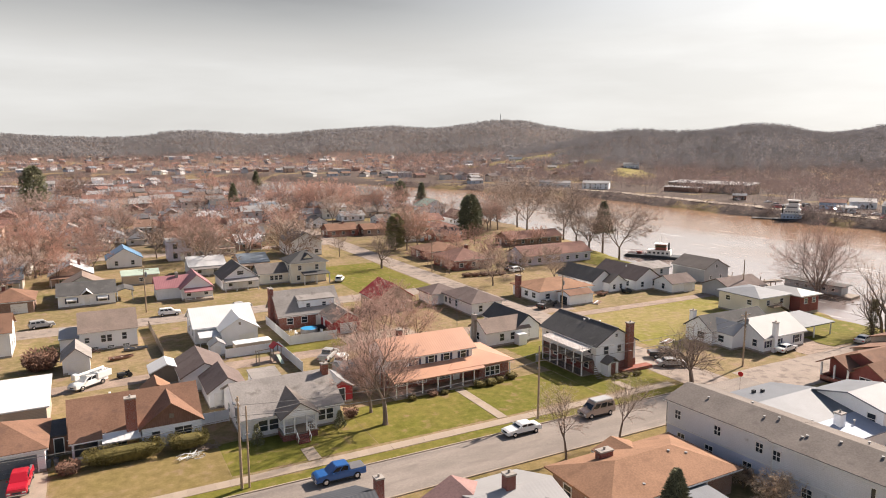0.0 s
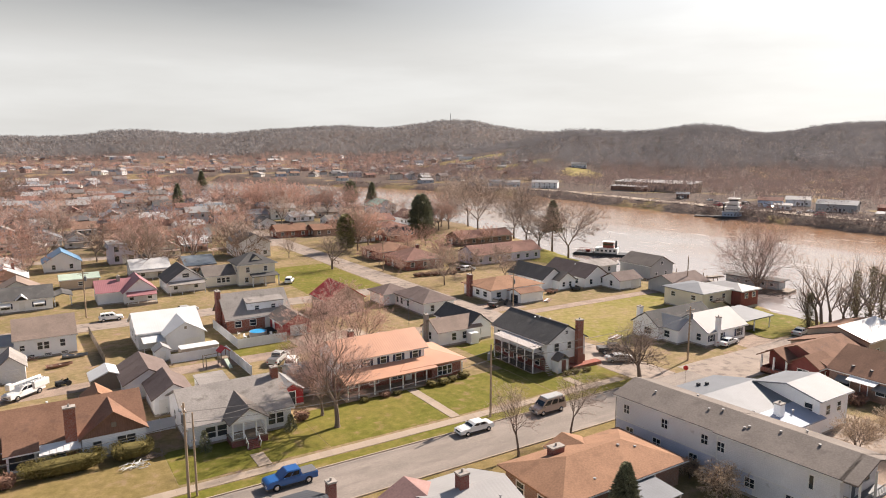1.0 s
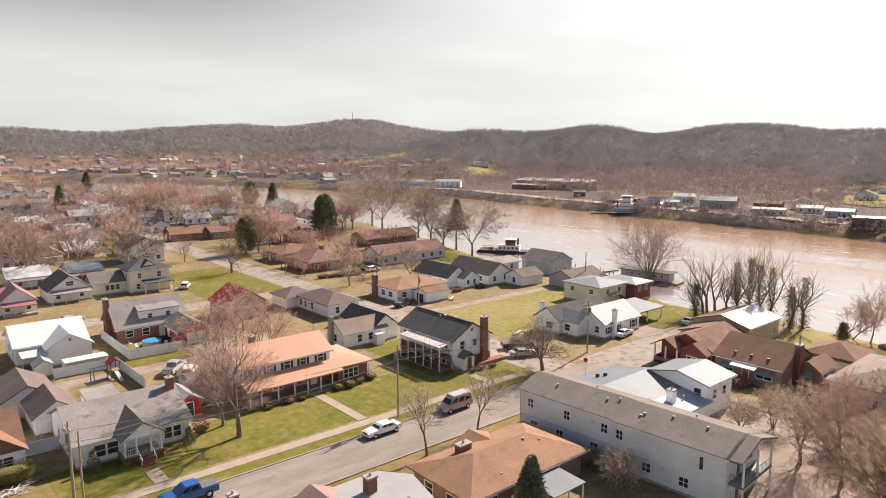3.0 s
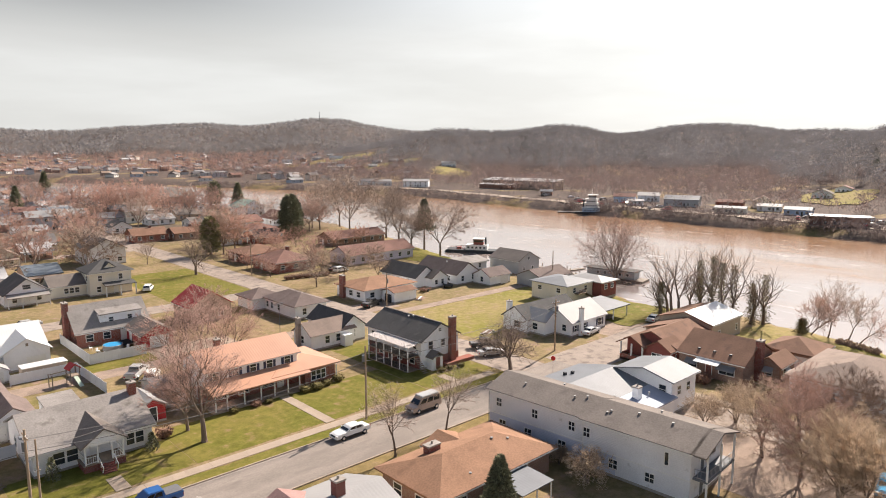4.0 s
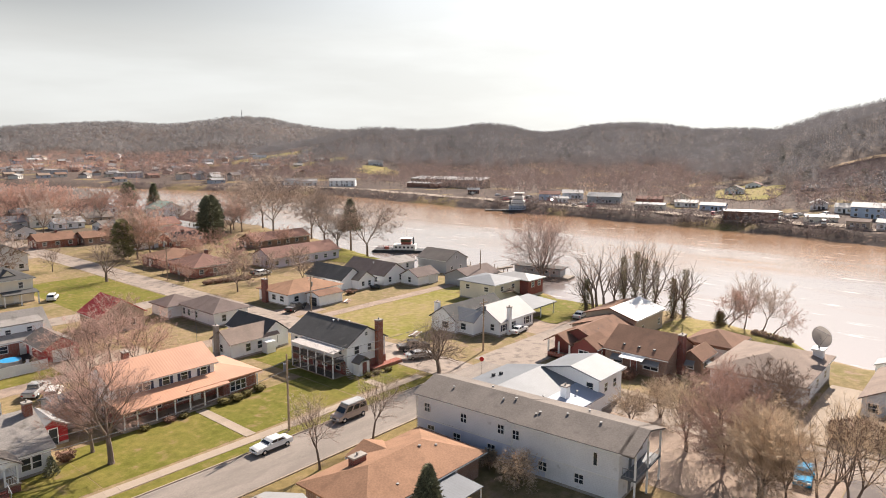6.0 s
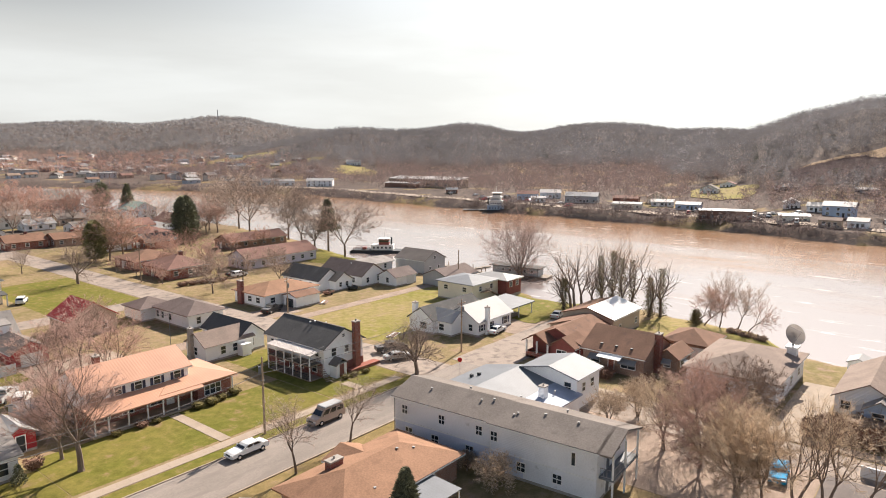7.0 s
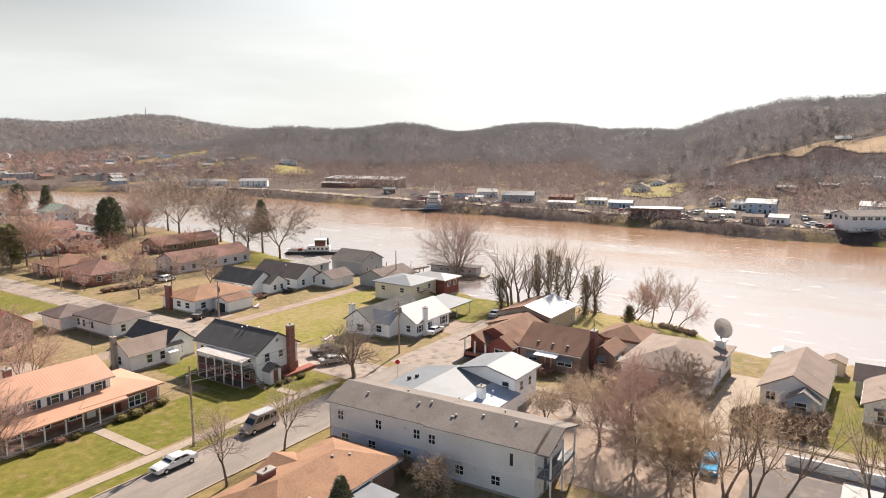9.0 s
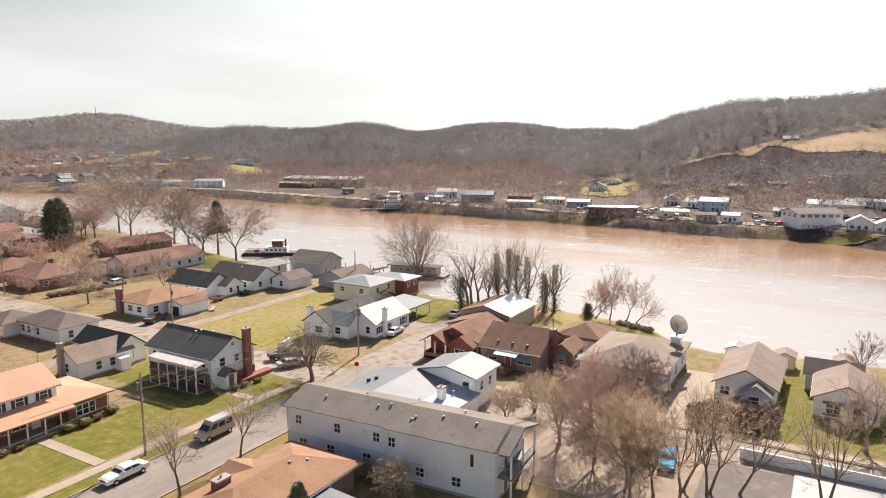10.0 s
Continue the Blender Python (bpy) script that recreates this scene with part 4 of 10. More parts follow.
def ground_height(x, y):
    x, y = np.asarray(x, float), np.asarray(y, float)
    ne = np.interp(y, [p[0] for p in NEAR_EDGE], [p[1] for p in NEAR_EDGE]) + 1.5 * np.sin(y * 0.21) + 0.8 * np.sin(y * 0.53 + 1)
    fe = np.interp(y, [p[0] for p in FAR_EDGE], [p[1] for p in FAR_EDGE]) + 2.5 * np.sin(y * 0.11) + 1.2 * np.sin(y * 0.37 + 2)
    near = np.interp(x - ne, [-16, -6, 0, 8, 30], [0, -0.7, WATER, -5.0, -7.0])
    far = np.interp(x - fe, [-30, -8, 0, 9, 22], [-7.0, -5.0, WATER, 1.2, 2.0])
    z = np.where(x < (ne + fe) / 2, near, far)
    rough = np.sin(x * 0.011 + 2) * np.sin(y * 0.013) * 2.0 * np.clip((np.hypot(x, y) - 420) / 400, 0, 1)
    return np.where(z < -0.05, z, z + hill_height(x, y) + np.maximum(rough, -1.5))


def gz(x, y):
    return float(ground_height(x, y))


def build_ground():
    rings = np.concatenate([np.linspace(4, 330, 164), 330 * (4600 / 330) ** (np.arange(1, 100) / 99)])
    angs = np.concatenate([np.linspace(-40, 130, 420), np.linspace(130, 320, 70)[1:-1]])
    A = np.radians(angs)
    X, Y = np.outer(rings, np.cos(A)), np.outer(rings, np.sin(A))
    Z = ground_height(X, Y)
    na = len(A)
    verts = np.stack([X, Y, Z], -1).reshape(-1, 3).tolist() + [(0, 0, 0)]
    faces = []
    for i in range(len(rings) - 1):
        for j in range(na):
            k = (j + 1) % na
            faces.append((i * na + j, (i + 1) * na + j, (i + 1) * na + k, i * na + k))
    c = len(verts) - 1
    faces += [(c, j, (j + 1) % na) for j in range(na)]
    ob = raw("ground", verts, faces, "ground")
    tagged(ob, "early spring ground of dry grass and bare soil rising to wooded hills", "ground", kind="structure")
    for p in ob.data.polygons:
        p.use_smooth = True


build_ground()
river = raw("water", [(100, -1600, WATER), (900, -1600, WATER), (900, 1600, WATER), (-1700, 1600, WATER), (-1700, 900, WATER), (100, 560, WATER)], [(0, 1, 2, 3, 4, 5)], "water")
tagged(river, "wide muddy brown river in flood with glittering ripples", "river", kind="structure")


def strip(name, x0, x1, y0, y1, z, mat, label, category, thick=0.25):
    """A flat sheet of the setting that lies on the ground, cut into short lengths with slightly uneven edges."""
    rnd = random.Random(name + str(x0) + str(y0))
    n = max(1, int(max(x1 - x0, y1 - y0) / 2.5))
    along = x1 - x0 >= y1 - y0
    top = []
    for i in range(n + 1):
        f = i / n
        j = [rnd.uniform(-0.08, 0.08) for _ in range(2)]
        if along:
            top.append(((x0 + (x1 - x0) * f, y0 + j[0], z), (x0 + (x1 - x0) * f, y1 + j[1], z)))
        else:
            top.append(((x1 + j[0], y0 + (y1 - y0) * f, z), (x0 + j[1], y0 + (y1 - y0) * f, z)))
    verts, faces = [], []
    for a, b in top:
        verts += [a, b, (a[0], a[1], z - thick), (b[0], b[1], z - thick)]
    for i in range(n):
        o, p = 4 * i, 4 * i + 4
        faces += [(o, p, p + 1, o + 1), (o, o + 2, p + 2, p), (o + 1, p + 1, p + 3, o + 3)]
    faces += [(0, 1, 3, 2), (4 * n, 4 * n + 2, 4 * n + 3, 4 * n + 1)]
    ob = raw(name, verts, faces, mat)
    return tagged(ob, label, category, kind="structure")


strip("road_main", -70, 92, 61.9, 69.9, 0.03, "asphalt", "sun-bleached grey asphalt residential street", "street")
strip("road_river", 92, 131, 62.0, 72.0, 0.026, "worn_asphalt", "worn pale asphalt lane running down to the river", "street")
strip("road_cross", 81.3, 89.3, 69.95, 330, 0.034, "worn_asphalt", "pale worn asphalt cross street", "street")
strip("road_south", 86.0, 92.6, -40, 61.8, 0.03, "worn_asphalt", "pale worn asphalt street with gravelly edges", "street")
strip("road_back", -90, 81.2, 150.5, 157.5, 0.028, "worn_asphalt", "pale asphalt back street", "street")
strip("road_far", -200, 81.2, 246, 253, 0.028, "worn_asphalt", "pale asphalt street among houses", "street")
strip("alley", -20, 81.2, 113.0, 117.2, 0.022, "gravel", "gravel alley behind the houses", "alley")
strip("lane", 89.4, 140, 113.5, 116.6, 0.022, "gravel", "gravel lane along the meadow", "lane")
strip("parking_lot", 72, 86, 2.0, 13.5, 0.034, "lot_asphalt", "dark patched asphalt parking lot", "parking lot")
strip("yard_gravel", 70, 86, 13.6, 44, 0.02, "gravel", "bare gravelly yard littered with leaves", "yard")
strip("driveway_river", 112, 124, 72.0, 80.0, 0.02, "gravel", "gravel driveway beside the carport", "driveway")
strip("driveway_right", 93.4, 118, 16.8, 22.0, 0.02, "concrete", "pale concrete driveway", "driveway")
strip("driveway_left", -13.5, -6.0, 70.2, 86.0, 0.02, "concrete", "pale concrete driveway before the garage", "driveway")
strip("driveway_cross", 79.8, 81.4, 84, 101, 0.02, "concrete", "concrete apron", "driveway")
strip("driveway_white", 89.4, 98, 119.0, 127, 0.02, "gravel", "gravel parking place before the white garage", "driveway")
strip("meadow", 91.5, 136, 84, 113.2, 0.014, "meadow", "open yellow-green meadow", "meadow")
strip("lawn_orange", 30.5, 66.5, 74.6, 87.0, 0.016, "lawn", "green lawn before the orange-roofed house", "lawn")
strip("lawn_dark", 66.7, 81.0, 74.6, 102, 0.016, "lawn", "green lawn round the white house", "lawn")
strip("lawn_grey", 12.5, 30.4, 74.6, 84, 0.016, "lawn", "green lawn before the grey house", "lawn")
strip("lawn_brown", -5.8, 12.4, 71.0, 86, 0.016, "dry_lawn", "yellowish lawn before the brown house", "lawn")
strip("verge_north", -6, 81, 70.15, 72.2, 0.02, "lawn", "grass verge between kerb and pavement", "verge")
strip("verge_south", -40, 81, 57.0, 61.6, 0.014, "dry_lawn", "dry grass verge along the street", "verge")
strip("lawn_far_right", 96, 125, -14, 8, 0.012, "lawn", "green lawn between the riverside houses", "lawn")
strip("driveway_red", 42, 57, 117.6, 124.2, 0.02, "concrete", "pale concrete apron before the red garage", "driveway")
strip("lawn_back", 29, 42, 117.3, 122, 0.012, "lawn", "green backyard lawn", "lawn")
strip("lawn_corner", 60, 80.8, 158, 200, 0.012, "lawn", "green corner lawn", "lawn")


def bank_road():
    """The pale road along the far bank, following the water's edge."""
    ys = np.linspace(-60, 470, 130)
    verts, faces = [], []
    for y in ys:
        fe = curve_at(FAR_EDGE, y)
        for k in (12.5, 19.5):
            verts.append((fe + k, y, gz(fe + k, y) + 0.25))
    n = len(ys)
    faces = [(2 * i, 2 * i + 1, 2 * i + 3, 2 * i + 2) for i in range(n - 1)]
    ob = raw("road_far_bank", verts, faces, "concrete")
    tagged(ob, "pale road along the far river bank", "street", kind="structure")


bank_road()


def drape(name, x0, x1, y0, y1, mat, label, category, lift=0.10):
    """A sheet of turf that follows the slope of the ground, with a ragged outline."""
    nx, ny = int((x1 - x0) / 1.2), int((y1 - y0) / 1.2)
    X, Y = np.meshgrid(np.linspace(x0, x1, nx), np.linspace(y0, y1, ny))
    X = X + 0.5 * np.sin(Y * 0.9) * (np.abs(X - (x0 + x1) / 2) > (x1 - x0) * 0.4)
    Z = ground_height(X, Y) + lift
    verts = np.stack([X, Y, Z], -1).reshape(-1, 3)
    faces = [(i * nx + j, i * nx + j + 1, (i + 1) * nx + j + 1, (i + 1) * nx + j) for i in range(ny - 1) for j in range(nx - 1)]
    ob = raw(name, verts, faces, mat)
    return tagged(ob, label, category, kind="structure")


drape("lawn_riverside", 121, 146, 73, 92, "lawn", "grass running down to the river", "lawn")
drape("lawn_point", 122, 150, 26, 56, "meadow", "yellow-green grass on the river bank", "lawn")
drape("lawn_bank", 130, 152, 92, 108, "dry_lawn", "rough grass on the river bank", "lawn")
drape("lawn_trees", 140, 172, 150, 205, "lawn", "grass under the riverside trees", "lawn")


def pavement(name, x0, x1, y0, y1, step=1.5, z=0.06):
    """A concrete footway: each slab a piece of its own."""
    base = thing(name, x0, y0, 0, 0, "pale concrete footway of square slabs", "pavement")
    tagged(base, kind="structure")
    along = x1 - x0 >= y1 - y0
    L, W = (x1 - x0, y1 - y0) if along else (y1 - y0, x1 - x0)
    me = bpy.data.meshes.new("slab")
    bm = boxes((0.003, step - 0.003, 0, W, -0.12, z, 0.004))
    bm.to_mesh(me)
    bm.free()
    me.materials.append(MAT["concrete"])
    rnd = random.Random(name)
    for i in range(int(L / step)):
        m = pose(i * step, 0, rnd.uniform(-0.008, 0.008), rnd.uniform(-0.3, 0.3), rnd.uniform(-0.3, 0.3), 0)
        if not along:
            m = pose(W, i * step, rnd.uniform(-0.008, 0.008), 0, 0, 90)
        shared("slab", me, base, m)


pavement("pavement_north", -6, 80.5, 72.3, 73.9)
pavement("pavement_path", 48.0, 49.5, 74.2, 86.8, 1.25)
pavement("pavement_east", 93.6, 95.2, -22, 61, 1.5)
pavement("pavement_corner", 71.5, 73.0, 74.2, 79.0, 1.2)
pavement("pavement_steps", 21.3, 22.9, 74.2, 78.4, 1.2)


def kerb(name, x0, x1, y0, y1):
    ob = from_bm(name, boxes((x0, x1, y0, y1, -0.2, 0.15, 0.03)), "concrete")
    tagged(ob, "weathered concrete kerb", "kerb", kind="structure")


kerb("kerb_north", -6, 80.9, 69.92, 70.12)
kerb("kerb_south", -60, 80.9, 61.66, 61.86)
kerb("kerb_east", 93.0, 93.2, -30, 61.5)


# ---- trees ----
def tube(verts, faces, p, q, r0, r1, sides):
    d = (q - p)
    L = d.length
    if L < 1e-4:
        return
    d = d / L
    side = d.orthogonal().normalized()
    up = d.cross(side)
    o = len(verts)
    for c, r in ((p, r0), (q, r1)):
        for k in range(sides):
            a = 2 * math.pi * k / sides
            verts.append(c + (side * math.cos(a) + up * math.sin(a)) * r)
    for k in range(sides):
        n = (k + 1) % sides
        faces.append((o + k, o + n, o + sides + n, o + sides + k))


def blade(verts, faces, p, q, w):
    d = q - p
    s = d.orthogonal().normalized() * w
    o = len(verts)
    verts += [p - s, p + s, q]
    faces.append((o, o + 1, o + 2))


def bare_tree_data(seed, height, spread=0.5, trunks=1, fork=0.22, depth=4, twigs=9, droop=0.0, upward=0.5, limb=4, radius=None, lean=0.0, fine=1.0):
    """A leafless tree: woody limbs as tapered tubes, fine twigs as slender blades. Returns the two meshes' data."""
    rnd = random.Random(seed)
    wv, wf, tv, tf = [], [], [], []
    R = radius or height * 0.017
    lengths = [height * f for f in (fork, 0.30, 0.22, 0.15, 0.10, 0.07)]

    def rand_dir():
        return Vector((rnd.gauss(0, 1), rnd.gauss(0, 1), rnd.gauss(0, 1))).normalized()

    def twiglets(a, d, n, L):
        for _ in range(n):
            e = (d + rand_dir() * 0.75 + Vector((0, 0, 0.15 - droop))).normalized()
            l = L * rnd.uniform(0.5, 1.1)
            w = (0.008 + height * 0.00075) * fine
            blade(tv, tf, a, a + e * l, w)
            for k in range(2):
                m = a + e * l * rnd.uniform(0.25, 0.8)
                blade(tv, tf, m, m + (e + rand_dir() * 0.8).normalized() * l * 0.55, w * 0.75)

    def grow(p, d, level, r, k=1.0):
        length = lengths[level] * k
        segs = 4 if level < 2 else 3
        q = p
        for s in range(segs):
            d = (d + rand_dir() * (0.08 if level == 0 else 0.16) + Vector((0, 0, (upward - droop) * 0.10 * (level > 0)))).normalized()
            n = q + d * (length / segs)
            r1 = max(r * (0.88 if level else 0.93), 0.008)
            tube(wv, wf, q, n, r, r1, (7, 6, 4, 3, 3, 3)[level])
            r, q = r1, n
            if 1 <= level < depth and s < segs - 1:
                side = (d * 0.75 + rand_dir() * 0.75).normalized()
                grow(q, side, level + 1, r * 0.55, rnd.uniform(0.7, 1.05))
            if level >= depth - 1:
                twiglets(q, d, max(1, twigs // 3), height * 0.075)
        if level < depth:
            n = limb if level == 0 else 2
            turn0 = rnd.random() * 6.28
            for i in range(n):
                out = Matrix.Rotation(turn0 + 2 * math.pi * (i + rnd.uniform(-0.25, 0.25)) / n, 3, d) @ d.orthogonal().normalized()
                sp = spread * rnd.uniform(0.55, 1.1)
                grow(q, (d * (1 - 0.5 * sp) + out * sp).normalized(), level + 1, r * (0.62 if level == 0 else 0.72), rnd.uniform(0.8, 1.15))
        else:
            twiglets(q, d, twigs, height * 0.07)

    for k in range(trunks):
        a = 2 * math.pi * k / max(trunks, 1) + rnd.random()
        off = Vector((math.cos(a), math.sin(a), 0)) * (0.0 if trunks == 1 else R * 1.3)
        tilt = 0.32 if trunks > 1 else 0.0
        d0 = Vector((math.cos(a) * tilt + lean, math.sin(a) * tilt, 1)).normalized()
        tube(wv, wf, off + Vector((0, 0, -0.3)), off + Vector((0, 0, 0.3)), R * 1.45, R * 1.05, 8)
        grow(off + Vector((0, 0, 0.25)), d0, 0, R)
    return wv, wf, tv, tf


_tree_cache = {}


def tree(x, y, key, label, z=None, turn=0.0, scale=1.0, twig="twig", name="tree", category="tree", group="", **kw):
    z = gz(x, y) if z is None else z
    if (key, twig) not in _tree_cache:
        wv, wf, tv, tf = bare_tree_data(key, **kw)
        meshes = []
        for nm, v, f, mt in (("trunk", wv, wf, "bark"), ("crown", tv, tf, twig)):
            me = bpy.data.meshes.new(nm)
            me.from_pydata([tuple(p) for p in v], [], f)
            me.materials.append(MAT[mt])
            meshes.append(me)
        _tree_cache[(key, twig)] = meshes
    t = thing(name, x, y, z, turn, label, category, group)
    t.scale = (scale, scale, scale)
    for nm, me in zip(("trunk", "crown"), _tree_cache[(key, twig)]):
        shared(nm, me, t)
    return t


def needle_mesh(seed, height, width, clumps, mat, base=0.12, ragged=0.25, size=0.5, oval=False):
    """A conifer's crown: tiers of ragged drooping sprays of small blades."""
    rnd = random.Random(seed)
    v, f = [], []
    for i in range(clumps):
        h = rnd.random() ** 1.15
        z = height * (base + (1 - base) * h)
        prof = math.sqrt(max(0.02, 1 - (2 * h - 0.85) ** 2 / 1.35)) if oval else (1 - h) ** 0.8
        rmax = width * prof * rnd.uniform(1 - ragged, 1 + ragged * 0.6) + 0.1
        a = rnd.random() * 2 * math.pi
        r = rmax * rnd.random() ** 0.45
        c = Vector((r * math.cos(a), r * math.sin(a), z - 0.12 * r))
        out = Vector((math.cos(a), math.sin(a), rnd.uniform(-0.5, 0.5)))
        for _ in range(3):
            d = (out + Vector((rnd.gauss(0, .5), rnd.gauss(0, .5), rnd.gauss(0, .5)))).normalized()
            blade(v, f, c, c + d * size * rnd.uniform(0.6, 1.3), size * 0.22)
    me = bpy.data.meshes.new("crown")
    me.from_pydata([tuple(p) for p in v], [], f)
    me.materials.append(MAT[mat])
    return me


def conifer(x, y, seed, height, width, label, clumps=1600, base=0.1, size=0.55, ragged=0.25, name="conifer", oval=False, mat="evergreen"):
    t = thing(name, x, y, gz(x, y), 0, label, "conifer")
    wv, wf = [], []
    tube(wv, wf, Vector((0, 0, -0.3)), Vector((0, 0, height * 0.5)), height * 0.022, height * 0.012, 7)
    tube(wv, wf, Vector((0, 0, height * 0.5)), Vector((0.1, 0, height * 0.97)), height * 0.012, 0.02, 6)
    raw("trunk", wv, wf, "bark", t)
    shared("crown", needle_mesh(seed, height, width, clumps, mat, base, ragged, size, oval), t)
    return t


def bush(x, y, rx, ry, rz, seed, mat, label, n=500, size=0.22, name="bush", z=None, boxy=0.7):
    """A rounded shrub of many small leaf blades over a few stems."""
    rnd = random.Random(seed)
    t = thing(name, x, y, gz(x, y) if z is None else z, 0, label, "shrub")
    v, f, wv, wf = [], [], [], []
    for i in range(n):
        d = Vector((rnd.gauss(0, 1), rnd.gauss(0, 1), rnd.gauss(0, 1))).normalized()
        k = rnd.uniform(0.72, 1.05)
        # clipped shrubs are boxier than balls
        p = Vector((math.copysign(abs(d.x) ** boxy, d.x) * rx * k, math.copysign(abs(d.y) ** boxy, d.y) * ry * k, (d.z * 0.5 + 0.5) ** (0.1 + boxy) * rz * k))
        for _ in range(2):
            e = (d + Vector((rnd.gauss(0, .6), rnd.gauss(0, .6), rnd.gauss(0, .6)))).normalized()
            blade(v, f, p, p + e * size * rnd.uniform(0.7, 1.4), size * 0.35)
    for i in range(8):
        a = rnd.random() * 6.28
        tube(wv, wf, Vector((rnd.uniform(-.3, .3) * rx, rnd.uniform(-.3, .3) * ry, -0.1)), Vector((math.cos(a) * rx * 0.6, math.sin(a) * ry * 0.6, rz * 0.75)), 0.04, 0.015, 4)
    # the dense inside of the shrub
    bm = bmesh.new()
    bmesh.ops.create_icosphere(bm, subdivisions=3, radius=1.0)
    for q in bm.verts:
        d = q.co.copy()
        k = 0.80 + 0.10 * noise.noise(d * 2.5 + Vector((seed, 0, 0)))
        q.co = Vector((math.copysign(abs(d.x) ** boxy, d.x) * rx * k, math.copysign(abs(d.y) ** boxy, d.y) * ry * k, max((d.z * 0.5 + 0.5), 0) ** (0.1 + boxy) * rz * k))
    part("inner_foliage", bm, mat, t)
    raw("stems", wv, wf, "bark", t)
    raw("leaves", v, f, mat, t)
    return t


# ---- vehicles ----
def side_profile(kind):
    """Side outlines (x forward, z up) of the body and of the cabin, for a car of length 1 x its own height."""
    if kind == "sedan":
        body = [(-2.6, .35), (-2.6, .85), (-2.45, .98), (-1.5, 1.02), (1.05, 1.0), (2.3, .88), (2.62, .72), (2.65, .35)]
        cabin = [(-1.75, 1.0), (-1.15, 1.42), (0.35, 1.45), (1.15, 1.0)]
    elif kind == "suv":
        body = [(-2.35, .4), (-2.38, .95), (-2.25, 1.1), (1.0, 1.1), (2.15, 1.02), (2.38, .8), (2.4, .4)]
        cabin = [(-2.25, 1.08), (-2.0, 1.68), (0.4, 1.74), (1.15, 1.08)]
    elif kind == "van":
        body = [(-2.65, .4), (-2.68, 1.0), (-2.6, 1.15), (1.5, 1.15), (2.45, 1.05), (2.62, .8), (2.65, .4)]
        cabin = [(-2.62, 1.13), (-2.5, 2.05), (0.9, 2.08), (1.75, 1.13)]
    else:
        body = [(-2.95, .48), (-2.97, 1.18), (1.3, 1.22), (2.55, 1.17), (2.86, 1.02), (2.92, .7), (2.9, .48)]
        cabin = [(-1.1, 1.18), (-0.98, 1.86), (0.55, 1.92), (1.42, 1.2)]
    return body, cabin


def extrude_profile(pts, half, taper=0.0):
    """A solid from a side outline, its upper points drawn in by the taper."""
    bm = bmesh.new()
    zs = [p[1] for p in pts]
    lo, hi = min(zs), max(zs)
    L, R = [], []
    for x, z in pts:
        w = half * (1 - taper * (z - lo) / (hi - lo))
        L.append(bm.verts.new((x, w, z)))
        R.append(bm.verts.new((x, -w, z)))
    bm.faces.new(L)
    bm.faces.new(R[::-1])
    n = len(pts)
    for i in range(n):
        j = (i + 1) % n
        bm.faces.new((L[j], L[i], R[i], R[j]))
    bmesh.ops.recalc_face_normals(bm, faces=bm.faces)
    return bm


